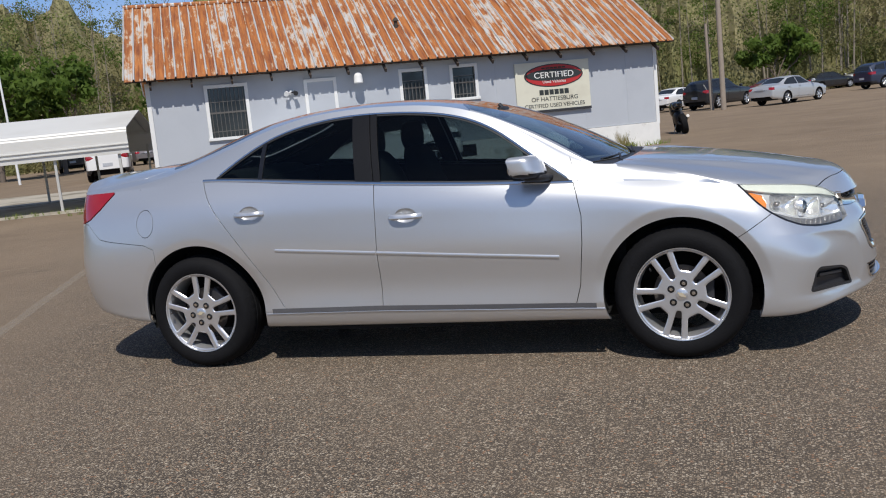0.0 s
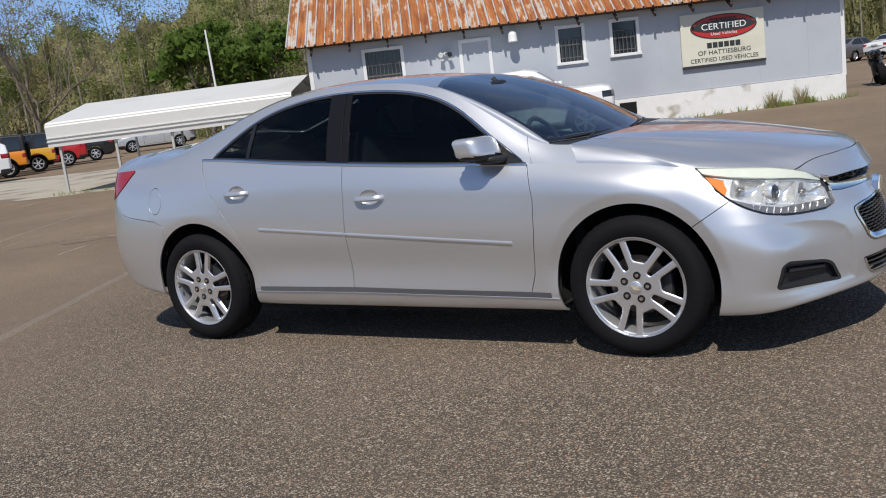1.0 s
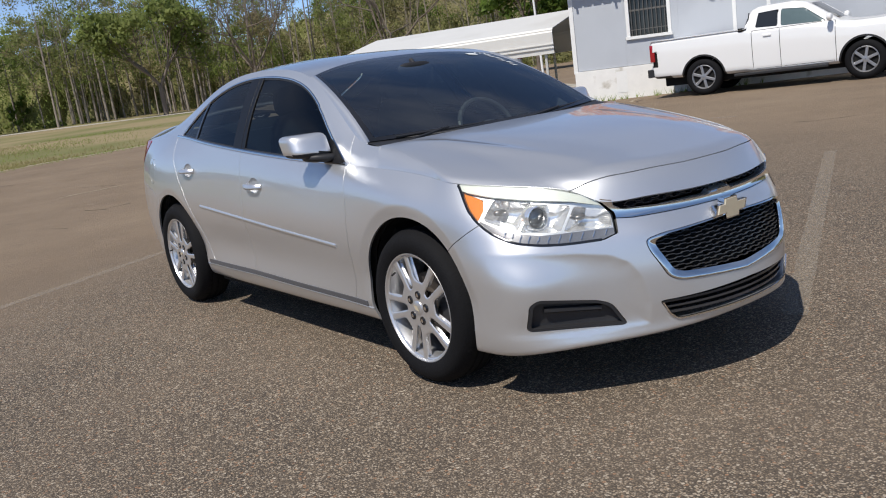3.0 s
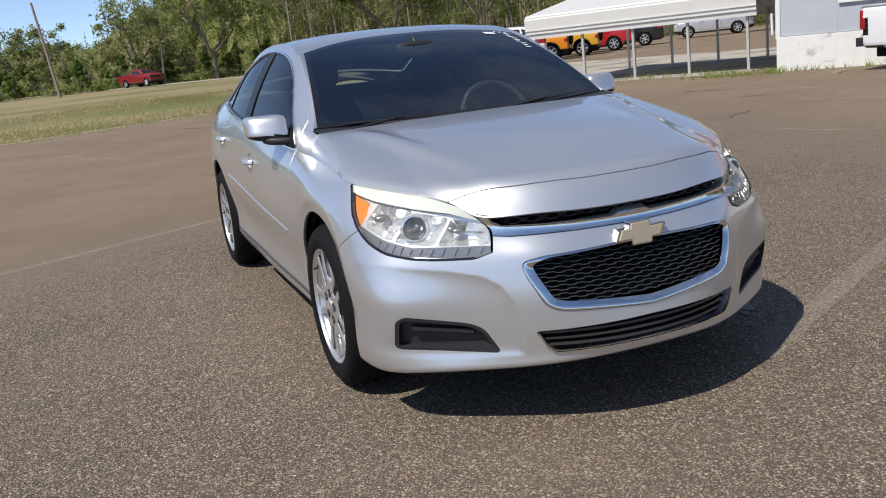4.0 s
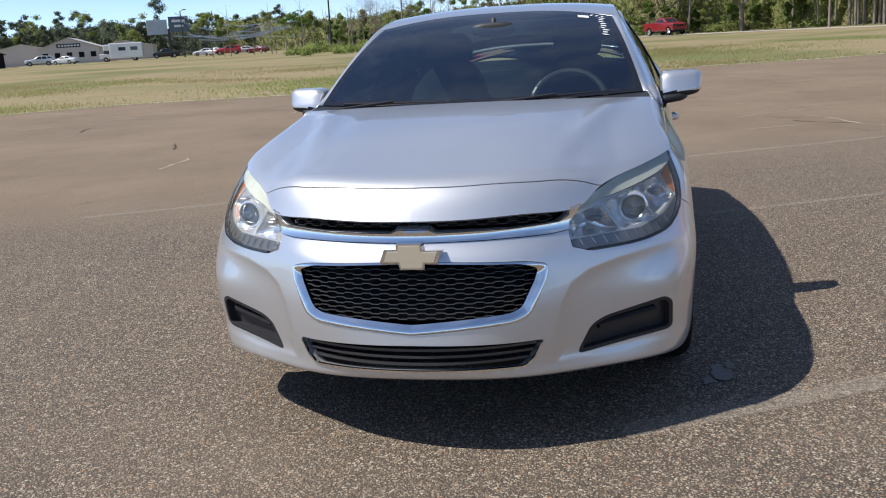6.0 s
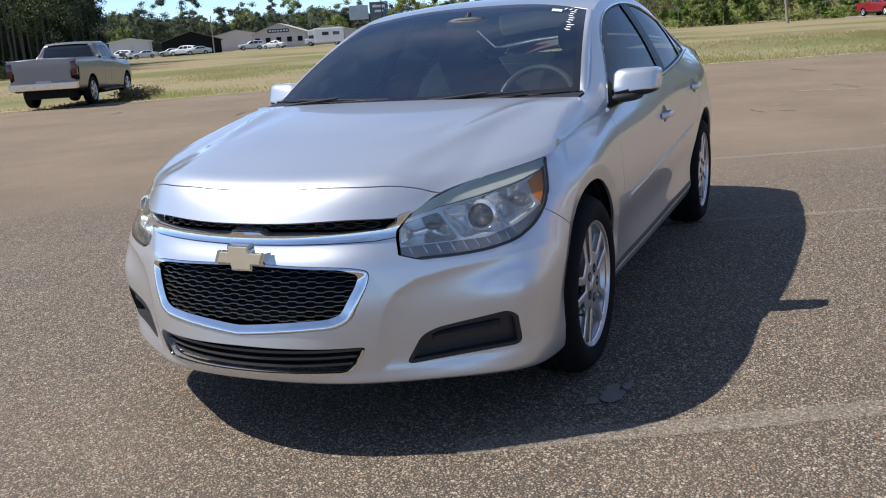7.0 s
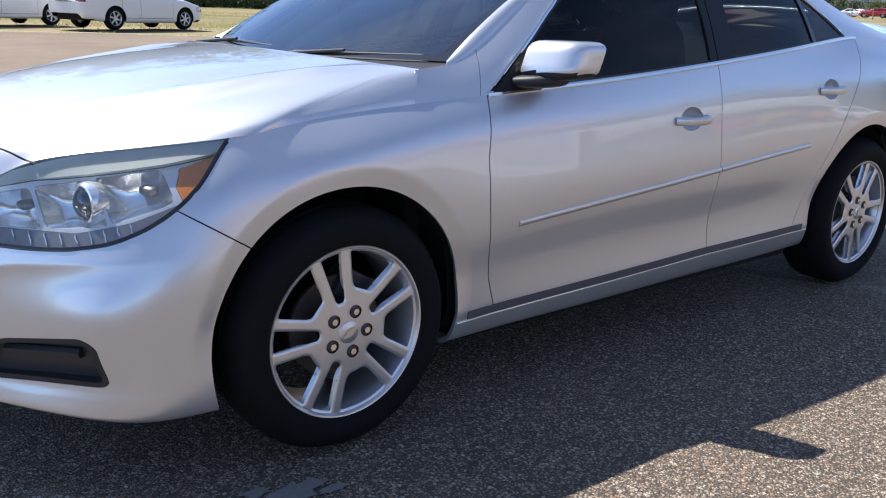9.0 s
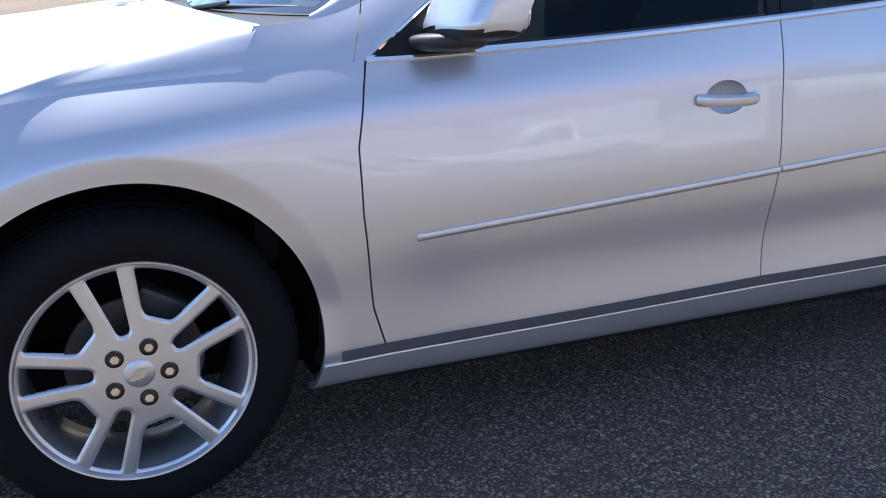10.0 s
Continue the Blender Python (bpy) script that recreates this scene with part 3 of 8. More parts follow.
pieces["boot_lid"] = top.panel(lambda V: sdf([(-1.69, -0.3), (-1.69, 0.54), (-1.80, 0.61), (-2.15, 0.62), (-2.6, 0.60), (-2.6, -0.3)], V[:, 0], V[:, 1]), 0.0022)

# windscreen and pillars
WB = np.linspace(0, 1, 44)
WT = np.linspace(0, 1, 50)
base = np.c_[1.085 - 0.134 * WB ** 2, 0.716 * WB, 1.000 + 0.017 * WB]
head = np.c_[0.15 + 0.150 * WB ** 2, 0.577 * WB, 1.400 - 0.055 * WB ** 2.6]
SCR = base[:, None] * (1 - WT)[None, :, None] + head[:, None] * WT[None, :, None]
_bow = 4 * WT * (1 - WT)
SCR += (_bow[None, :, None] * (1 - 0.3 * WB[:, None, None] ** 2)) * np.array([0.018, 0, 0.034])[None, None]
screen = Skin.grid(SCR, WB, WT)
edge = SCR[-1]
CC = np.linspace(0, 1, 10)
outer = np.array([nat(_q, RAIL, [q])[0] for q in np.linspace(_q[1] * 0.9, _q[4] * 1.02, len(WT))])
outer[-1] = rail(0.315)
PIL = edge[None] * (1 - CC)[:, None, None] + outer[None] * CC[:, None, None]
PIL += (np.sin(np.pi * CC) * 0.008)[:, None, None] * np.array([0.5, 0.6, 0.6])
pillar = Skin.grid(PIL)

# bonnet: lines fan out from the front edge and the crest to the scuttle
_n = np.argmax(BELT[:, 0] < 1.125)
edge_pts = BELT[: _n + 1]
_t = np.r_[0, np.cumsum(np.linalg.norm(np.diff(edge_pts, axis=0), axis=1))]
TT = np.linspace(0, 1, 120)
E0 = np.c_[[np.interp(TT * _t[-1], _t, edge_pts[:, k]) for k in range(3)]].T
_y1 = np.clip(E0[:, 1] / 0.785, 0, 1)
_tt = lin([0, 0.30, 0.42, 0.75, 1], [0, 0.50, 0.70, 0.955, 1], TT)
C1 = np.c_[1.150 - 0.079 * _tt ** 2.2, 0.745 * _tt, 1.014 - 0.014 * _tt ** 2]
SS = np.r_[np.linspace(0, 0.16, 26), np.linspace(0.16, 1, 56)[1:]]
h_nose = nat([0, 0.03, 0.07, 0.14, 0.28, 0.5, 0.75, 1], [0, 0.20, 0.37, 0.475, 0.60, 0.775, 0.91, 1], SS)
h_side = nat([0, 0.05, 0.12, 0.3, 0.5, 0.75, 1], [0, 0.11, 0.215, 0.43, 0.63, 0.85, 1], SS)
_w = np.clip((TT - 0.26) / 0.22, 0, 1)
_w = _w * _w * (3 - 2 * _w)
H = h_nose[None] * (1 - _w)[:, None] + h_side[None] * _w[:, None]
HOOD = np.zeros((len(TT), len(SS), 3))
for k in (0, 1):
    HOOD[..., k] = E0[:, None, k] * (1 - SS)[None] + C1[:, None, k] * SS[None]
HOOD[..., 2] = E0[:, None, 2] * (1 - H) + C1[:, None, 2] * H
# a soft ridge along each side of the bonnet
_rid = np.exp(-((HOOD[..., 1] - (0.40 + 0.22 * (2.1 - HOOD[..., 0]))) / 0.048) ** 2) * np.clip((2.02 - HOOD[..., 0]) / 0.4, 0, 1) * np.clip((HOOD[..., 0] - 1.1) / 0.2, 0, 1)
HOOD[..., 2] += 0.0135 * _rid
hood = Skin.grid(HOOD, TT, SS)
SEAM = np.array([(0.0, 2.214), (0.13, 2.207), (0.25, 2.185), (0.38, 2.144), (0.453, 2.106), (0.50, 2.078), (0.565, 2.038), (0.8, 1.86)])
_sy = np.linspace(0, 0.8, 60)
SEAM = np.c_[_sy, nat(SEAM[:, 0], SEAM[:, 1], _sy)]
pieces["nose_panel"] = hood.panel(lambda V: np.interp(V[:, 1], SEAM[:, 0], SEAM[:, 1]) - V[:, 0], 0.0018)
pieces["hood"] = hood


def both(name, skin, mat, parent, label="", flange=0.012):
    """A part that spans the car's middle."""
    return skin.joined(skin.mirrored()).build(name, mat, parent, label, flange)


# middle panels
hood_ob = both("hood", pieces["hood"], SILVER, sedan, "silver bonnet with a soft ridge each side")
both("nose_panel", pieces["nose_panel"], SILVER, sedan)
both("roof", top, SILVER, sedan)
boot = both("boot_lid", pieces["boot_lid"], SILVER, sedan)
bumper = both("front_bumper", pieces["front_bumper"], SILVER, sedan, "silver front bumper with black air intakes", 0.03)
rear_bumper = both("rear_bumper", pieces["rear_bumper"], SILVER, sedan)
screen_glass = Skin(screen.V.copy(), screen.T.copy())
frit = screen_glass.panel(lambda V: np.minimum(np.minimum(V[:, 7], 1 - V[:, 7]), (1 - V[:, 6]) * 0.9) - 0.035, 0.0001)
ws = both("windscreen", screen_glass, GLASS, sedan, "lightly tinted windscreen", 0)
ws.visible_shadow = False
both("screen_border", frit, GLOSS_BLACK, ws, "", 0)
both("rear_screen", pieces["rear_screen"], TINT, sedan, "dark tinted rear window", 0)

# chrome and grilles of the nose
both("grille_trim", pieces["strip"].pushed(0.004), CHROME, bumper, "chrome strip under the bonnet edge", 0.02)
g_in = pieces["grille_frame"].panel(nose(GRILLE_IN), 0.0002)
_gf = pieces["grille_frame"]
_gd = np.clip(-sdf(GRILLE_OUT, np.abs(_gf.V[:, 1]), _gf.V[:, 2]), 0, 0.05)
_gf.V[:, :3] += _gf.V[:, 3:6] * (0.004 - 0.55 * _gd + 0.006 * np.sin(np.clip(_gd / 0.012, 0, 1) * np.pi / 2))[:, None]
renormal(_gf)
both("grille_surround", _gf, CHROME, bumper, "chrome grille surround", 0.035)
# black sheets close the grille openings; the shade of their depth is painted
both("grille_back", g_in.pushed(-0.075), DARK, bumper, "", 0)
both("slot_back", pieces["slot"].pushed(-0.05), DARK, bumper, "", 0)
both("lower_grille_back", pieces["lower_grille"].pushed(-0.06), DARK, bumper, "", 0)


GRILLE_PLASTIC = material("grille_plastic", (0.040, 0.040, 0.043), rough=0.26, coat=0.6, vary=0.15, scale=60)


def mesh_bars(name, rows, half, depth, parent, step=0.060, amp=0.0020):
    """Stepped horizontal bars, set off from row to row like brickwork."""
    for k, z in enumerate(rows):
        w = half(z)
        pts, ups = [], []
        y = -w
        n = int(2 * w / (step / 14)) + 1
        for y in np.linspace(-w, w, n):
            ph = (y / step + 0.5 * (k % 2)) % 1.0
            tri = np.clip(abs(ph - 0.5) * 26 - 6.5, -1, 1)
            p, nn = on_front(y, z + amp * tri, -depth)
            pts.append(p)
            ups.append(nn)
        sweep(name, pts, [(-0.0016, -0.016), (0.0016, -0.016), (0.0018, 0.005), (0.0008, 0.0070), (-0.0008, 0.0070), (-0.0018, 0.005)], GRILLE_PLASTIC, parent, "", ups)


mesh_bars("grille_bar", np.linspace(0.446, 0.594, 11), lambda z: float(np.interp(z, [0.44, 0.466, 0.55, 0.58, 0.60], [0.29, 0.335, 0.374, 0.382, 0.33])), 0.022, bumper)
mesh_bars("slot_bar", (0.712, 0.724), lambda z: 0.43, 0.026, bumper, 0.062, 0.003)
for z in (0.303, 0.326, 0.347):
    w = float(np.interp(z, [0.28, 0.30, 0.36], [0.33, 0.355, 0.392]))
    P = [on_front(y, z, -0.02) for y in np.linspace(-w, w, 60)]
    sweep("lower_grille_bar", [p for p, _ in P], [(-0.004, -0.02), (0.004, -0.02), (0.004, 0.006), (-0.004, 0.006)], GRILLE_PLASTIC, bumper, "", [n for _, n in P])
edge_line = [on_front(y, z, 0.003) for y, z in [(-0.388, 0.352), (-0.365, 0.306), (-0.34, 0.283)] + [(y, 0.2795 + 0.005 * (1 - (y / 0.33) ** 2)) for y in np.linspace(-0.325, 0.325, 50)] + [(0.34, 0.283), (0.365, 0.306), (0.388, 0.352)]]
sweep("lower_grille_trim", [p for p, _ in edge_line], [(-0.003, -0.006), (0.003, -0.006), (0.003, 0.003), (-0.003, 0.003)], CHROME, bumper, "thin chrome edge", [n for _, n in edge_line])
TIE = [(-0.046, 0.046), (0.038, 0.046), (0.044, 0.020), (0.108, 0.020), (0.092, -0.022), (0.050, -0.022), (0.046, -0.046), (-0.038, -0.046), (-0.044, -0.020), (-0.108, -0.020), (-0.092, 0.022), (-0.050, 0.022)]
for nm, mat, s, x0, x1 in (("badge_rim", CHROME, 1.0, 2.286, 2.314), ("badge", GOLD, 0.86, 2.300, 2.3175)):
    bm = bmesh.new()
    vs = [bm.verts.new((x0, y * s * 0.94, 0.632 + z * s * 0.94)) for y, z in TIE]
    f = bm.faces.new(vs)
    ex = bmesh.ops.extrude_face_region(bm, geom=[f])
    for v in ex["geom"]:
        if isinstance(v, bmesh.types.BMVert):
            v.co.x = x1
            v.co.y *= 0.965
            v.co.z = 0.632 + (v.co.z - 0.632) * 0.93
    bmesh.ops.recalc_face_normals(bm, faces=bm.faces)
    part(nm, bm, mat, bumper)

STRIP_GREY = material("dull_strip", (0.095, 0.095, 0.10), rough=0.6, vary=0.2, scale=40)
HOUSING = material("lamp_housing", (0.92, 0.93, 0.93), rough=0.18, metal=0.75, vary=0.12, scale=40, bump=0.2, bump_scale=30)
LAMP_SOLE = material("ribbed_lamp_base", (0.24, 0.24, 0.25), rough=0.28, metal=0.6, vary=0.3, scale=60)
BEZEL = material("lamp_bezel", (0.78, 0.79, 0.79), rough=0.32, metal=0.65, vary=0.15, scale=40)
HAZE = material("hazed_lens_edge", (0.60, 0.63, 0.57), rough=0.35, coat=0.5, vary=0.1, scale=30)
LENS = tinted_glass("projector_glass", (0.75, 0.8, 0.82), 0.12)
LAMP_CELLS = [rounded(c, 0.012) for c in (
    [(2.054, 0.657), (2.160, 0.654), (2.142, 0.714), (2.057, 0.742)],
    [(1.941, 0.674), (2.046, 0.658), (2.049, 0.746), (1.945, 0.769)],
    [(1.806, 0.727), (1.934, 0.678), (1.938, 0.771), (1.812, 0.797)])]
AMBER_POLY = [(1.66, 0.835), (1.70, 0.824), (1.775, 0.797), (1.795, 0.76), (1.79, 0.728), (1.772, 0.72), (1.73, 0.755)]


def mirrored_ob(skin, y_sign):
    return skin if y_sign > 0 else skin.mirrored()


def superbox(bm, c, half, p=3.0, n=22, m=18, shape=None):
    """A box with full rounding; shape bends each point."""
    vs = []
    for i in range(m + 1):
        th = -math.pi / 2 + math.pi * i / m
        row = []
        for j in range(n):
            ph = 2 * math.pi * j / n
            d = Vector((math.cos(th) * math.cos(ph), math.cos(th) * math.sin(ph), math.sin(th)))
            r = (abs(d.x) ** p + abs(d.y) ** p + abs(d.z) ** p) ** (-1 / p)
            q = Vector((c[0] + half[0] * d.x * r, c[1] + half[1] * d.y * r, c[2] + half[2] * d.z * r))
            row.append(bm.verts.new(shape(q) if shape else q))
        vs.append(row)
    for i in range(m):
        for j in range(n):
            bm.faces.new((vs[i][j], vs[i][(j + 1) % n], vs[i + 1][(j + 1) % n], vs[i + 1][j]))
    bmesh.ops.remove_doubles(bm, verts=bm.verts, dist=1e-5)
    bmesh.ops.recalc_face_normals(bm, faces=bm.faces)
    return bm


PILLAR_BLACK = material("satin_pillar_film", (0.008, 0.008, 0.009), rough=0.35, spec=0.3, vary=0.1, scale=20)
for s in (1, -1):
    M = lambda sk: mirrored_ob(sk, s)
    F = Matrix.Diagonal((1, s, 1, 1))
    fender = M(pieces["fender"]).build("fender", SILVER, sedan)
    M(pieces["sail"]).build("fender_top", SILVER, fender)
    M(pieces["quarter"].joined(side)).build("rear_quarter", SILVER, sedan)
    M(pillar).build("front_pillar", SILVER, sedan)
    sill = M(pieces["sill"]).build("sill", SILVER, sedan)
    M(pieces["fuel_flap"]).build("fuel_flap", SILVER, sedan) if s < 0 else M(pieces["fuel_flap"]).build("rear_panel", SILVER, sedan)
    # lamps
    lamp = M(pieces["headlight"].pushed(0.001)).build("headlight", LAMP_GLASS, sedan, "clear headlight with a projector and amber corner", 0)
    lamp.visible_shadow = False
    back = Skin(pieces["headlight"].V.copy(), pieces["headlight"].T.copy())
    am = back.panel(flank(AMBER_POLY), 0.0005)
    M(am.pushed(-0.018)).build("amber_reflector", AMBER, lamp, "amber side marker")
    lid = back.panel(lambda V: 0.0 * V[:, 0] + np.interp(V[:, 0], [1.65, 1.8, 2.05, 2.14], [0.834, 0.800, 0.756, 0.725]) - V[:, 2], 0.0005)
    M(lid.pushed(-0.004)).build("lamp_top", HAZE, lamp, "hazed pale upper rim")
    sole = back.panel(lambda V: V[:, 2] - np.interp(V[:, 0], [1.80, 1.9, 2.0, 2.17], [0.722, 0.683, 0.655, 0.650]), 0.0005)
    M(sole.pushed(-0.016)).build("lamp_base", LAMP_SOLE, lamp, "dark ribbed lower strip")
    for x in np.linspace(1.90, 2.15, 11):
        pts = []
        for z in np.linspace(np.interp(x, [1.87, 1.95, 2.06, 2.17], [0.675, 0.640, 0.620, 0.632]), np.interp(x, [1.80, 1.9, 2.0, 2.17], [0.716, 0.679, 0.651, 0.647]), 5):
            y = float(near(_front, (0, 2), x, z, [1])[0])
            p, n = on_front(y, z, -0.014)
            pts.append((p * (1, s, 1), n * (1, s, 1)))
        sweep("lamp_rib", [p for p, _ in pts], [(-0.002, -0.004), (0.002, -0.004), (0.0015, 0.003), (-0.0015, 0.003)], CHROME, lamp, "", [n for _, n in pts])
    # three hollow cells behind a bright bezel
    for cell in LAMP_CELLS:
        hollow = back.panel(flank(cell), 0.0003)
        t = np.clip(-sdf(cell, hollow.V[:, 0], hollow.V[:, 2]) / 0.034, 0, 1)
        hollow.V[:, :3] -= hollow.V[:, 3:6] * (0.020 + 0.040 * (1 - (1 - t) ** 2))[:, None]
        M(renormal(hollow)).build("lamp_bowl", HOUSING, lamp, "bright chrome-like lamp bowl", 0)
    M(back.pushed(-0.018)).build("lamp_bezel", BEZEL, lamp, "bright lamp bezel", 0.012)
    for nm, x, z, r, mat in (("projector", 1.990, 0.708, 0.046, LENS), ("bulb_shield", 2.098, 0.692, 0.014, STEEL), ("bulb_shield", 1.880, 0.738, 0.016, STEEL)):
        p, n = on_side(x, z) if x < 1.9 else on_front(float(near(_front, (0, 2), x, z, [1])[0]), z)
        n = Vector((n[0] + 0.9, n[1] * 0.5, 0)).normalized()
        c = Vector(p) - n * 0.034
        rot = Matrix.Translation(F @ c) @ (F.to_3x3() @ n).to_track_quat("Y", "Z").to_matrix().to_4x4()
        bm = bmesh.new()
        if nm == "projector":
            revolve(bm, [(r * 0.80 * math.cos(a), 0.026 * math.sin(a) - 0.002) for a in np.linspace(0, math.pi / 2 * 0.97, 8)], 28, rot)
            part(nm, bm, mat, lamp, "", True)
            bm = bmesh.new()
            revolve(bm, [(r * 0.80, 0.002), (r * 0.90, 0.008), (r * 1.0, 0.006), (r * 1.08, -0.004), (r * 1.10, -0.03)], 32, rot)
            part("lamp_ring", bm, HOUSING, lamp, "", True)
            bm = bmesh.new()
            revolve(bm, [(r * 0.85, -0.012), (r * 0.5, -0.02), (0.002, -0.022)], 24, rot)
            part("projector_shade", bm, STEEL, lamp, "", True)
        else:
            superbox(bm, (0, -0.012, 0), (r * 1.7, 0.016, r * 0.8), 2.6, 16, 10, lambda q: rot @ q)
            part(nm, bm, mat, lamp, "", True)
    rim_pts = []
    for x, z in smooth_curve([(1.663, 0.848), (1.69, 0.820), (1.74, 0.765), (1.809, 0.706), (1.87, 0.668), (1.95, 0.633), (2.06, 0.613), (2.145, 0.612)], 40):
        r = near(_front, (0, 2), x, z, [1, 3, 4, 5])
        rim_pts.append(((x, s * r[0], z), (r[1], s * r[2], r[3])))
    sweep("lamp_seal", [p for p, _ in rim_pts], [(-0.0055, -0.008), (-0.005, 0.0005), (0.0, 0.002), (0.005, 0.0005), (0.0055, -0.008)], GLOSS_BLACK, lamp, "black rubber lamp seal", [n for _, n in rim_pts])
    tail = M(pieces["taillight"].pushed(0.003)).build("taillight", RED_LENS, sedan, "red tail lamp")
    # lower intake blank
    fog = M(pieces["fog"].pushed(-0.028)).build("intake_blank", GREY_PLASTIC, bumper, "dark grey blanked lower intake", 0)
    lipf = Skin(pieces["fog"].V.copy(), pieces["fog"].T.copy())
    inner_fog = lipf.panel(lambda V: sdf(FOG, np.abs(V[:, 1]), V[:, 2]) + 0.011, 0.0001)
    M(lipf.pushed(-0.001)).build("intake_rim", BLACK_PLASTIC, bumper, "", 0.03)
    brow = [on_front(s * y, 0.355 + 0.02 * (y - 0.55) / 0.2, -0.016) for y in np.linspace(0.565, 0.745, 20)]
    sweep("intake_rib", [p for p, _ in brow], [(-0.012, -0.012), (0.012, -0.012), (0.009, 0.004), (-0.004, 0.006), (-0.012, -0.004)], BLACK_PLASTIC, bumper, "", [n for _, n in brow])
    # doors
    for key in ("front", "rear"):
        door = M(pieces[key + "_door"]).build(key + "_door", SILVER, sedan)
        hx, hz = (-0.029, 0.820) if key == "front" else (-0.963, 0.893)
        cupk = handle_cups[key]
        V = cupk.V.copy()
        rr = np.hypot((V[:, 0] - hx) / 0.062, (V[:, 2] - hz - 0.004) / 0.040)
        deep = -0.018 * np.sqrt(np.clip(1 - rr ** 2, 0, 1))
        V[:, :3] += V[:, 3:6] * deep[:, None]
        sk = Skin(V, cupk.T.copy())
        sk = M(sk)
        link_mesh("handle_cup", sk.V[:, :3], sk.T, SILVER, door)
        pts, ups = [], []
        for t in np.linspace(-1, 1, 22):
            arch = 0.030 * (1 - abs(t) ** 5)
            p, n = on_side(hx + 0.088 * t, hz - 0.004 * (1 - t * t), 0.001 + arch)
            pts.append(p * (1, s, 1))
            ups.append(n * (1, s, 1))
        sweep("handle", pts, [(-0.015, -0.003), (-0.013, 0.004), (-0.005, 0.009), (0.006, 0.009), (0.013, 0.003), (0.014, -0.004), (0.0, -0.008)], SILVER, door, "", ups)
        a, b = ((0.779, 0.557), (-0.212, 0.634)) if key == "front" else ((-0.218, 0.6345), (-0.819, 0.681))
        pts, ups = [], []
        for t in np.linspace(0, 1, 40):
            p, n = on_side(a[0] + (b[0] - a[0]) * t, a[1] + (b[1] - a[1]) * t, 0.0)
            pts.append(p * (1, s, 1))
            ups.append(n * (1, s, 1))
        sweep("moulding", pts, [(-0.010, -0.004), (-0.008, 0.0035), (-0.003, 0.006), (0.004, 0.006), (0.009, 0.003), (0.010, -0.004)], SILVER, door, "", ups)
        # glass and black pillar trim
        w = Skin(pieces["window_band"].V.copy(), pieces["window_band"].T.copy())
        cutx = lambda V: V[:, 0] - (-0.205 - 0.17 * (V[:, 2] - 1.0))
        if key == "front":
            bpost = Skin(w.V.copy(), w.T.copy()).panel(lambda V: np.maximum(0.002 - cutx(V), cutx(V) - 0.040), 0.0002)
            g = w.panel(lambda V: 0.042 - cutx(V), 0.0002)
        else:
            bpost = Skin(w.V.copy(), w.T.copy()).panel(lambda V: np.maximum(-0.105 - cutx(V), cutx(V) + 0.003), 0.0002)
            g = w.panel(lambda V: cutx(V) + 0.107, 0.0002)
        M(bpost.pushed(0.001)).build("pillar_cover", PILLAR_BLACK, door)
        if key == "rear":
            bar = g.panel(lambda V: np.abs(V[:, 0] + 0.905 + 0.02 * (V[:, 2] - 1.1)) - 0.013, 0.0002)
            M(bar.pushed(0.001)).build("window_divider", GLOSS_BLACK, door)
        rubber = g.panel(lambda V: -0.012 - _dlo(V), 0.0001)
        M(rubber.pushed(-0.002)).build("window_seal", BLACK_PLASTIC, door, "", 0.006)
        M(g.pushed(-0.005)).build("window", TINT, door, "dark tinted side window", 0)
        # bright line under the windows and dark rocker strip
    pts = [(lambda p: (p[0], s * (p[1] + 0.0015), p[2] + 0.002))(belt(x)) for x in np.linspace(0.868, -1.29, 70)]
    sweep("waist_trim", pts, [(-0.008, -0.004), (-0.007, 0.004), (0.0, 0.0065), (0.007, 0.004), (0.008, -0.004)], CHROME, sedan, "bright strip under the side windows", (0, s * 0.8, 0.6))
    top_line = []
    for x, z in DLO_TOP[1:-1]:
        r = near(pieces["window_band"].V, (0, 2), x, z, [1, 3, 4, 5])
        top_line.append(((x, s * r[0], z), (r[1], s * r[2], r[3])))
    sweep("window_trim", [p for p, _ in top_line], [(-0.006, -0.004), (-0.005, 0.003), (0.0, 0.005), (0.005, 0.003), (0.006, -0.004)], CHROME, sedan, "bright strip over the side windows", [n for _, n in top_line])
    strip_pts = [on_side(x, np.interp(x, [-0.95, -0.80, -0.219, 0.84, 0.97], [0.328, 0.329, 0.325, 0.298, 0.293]), 0.0005) for x in np.linspace(0.945, -0.90, 80)]
    sweep("rocker_strip", [p * (1, s, 1) for p, _ in strip_pts], [(-0.0125, -0.004), (-0.0125, 0.0025), (0.0125, 0.0025), (0.0125, -0.004)], STRIP_GREY, sill, "dark grey strip above the sill", [n * (1, s, 1) for _, n in strip_pts])
    edge_pts_ = [on_side(x, np.interp(x, [-0.95, -0.80, -0.219, 0.84, 0.97], [0.311, 0.312, 0.308, 0.281, 0.276]), 0.001) for x in np.linspace(0.985, -0.94, 60)]
    sweep("sill_edge", [p * (1, s, 1) for p, _ in edge_pts_], [(-0.0035, -0.004), (-0.003, 0.002), (0.0, 0.0035), (0.003, 0.002), (0.0035, -0.004)], SILVER, sill, "", [n * (1, s, 1) for _, n in edge_pts_])
    # door mirror
    mirror = thing("door_mirror", "", "")
    for k in ("label", "category"):
        if k in mirror:
            del mirror[k]
    mirror.parent = sedan

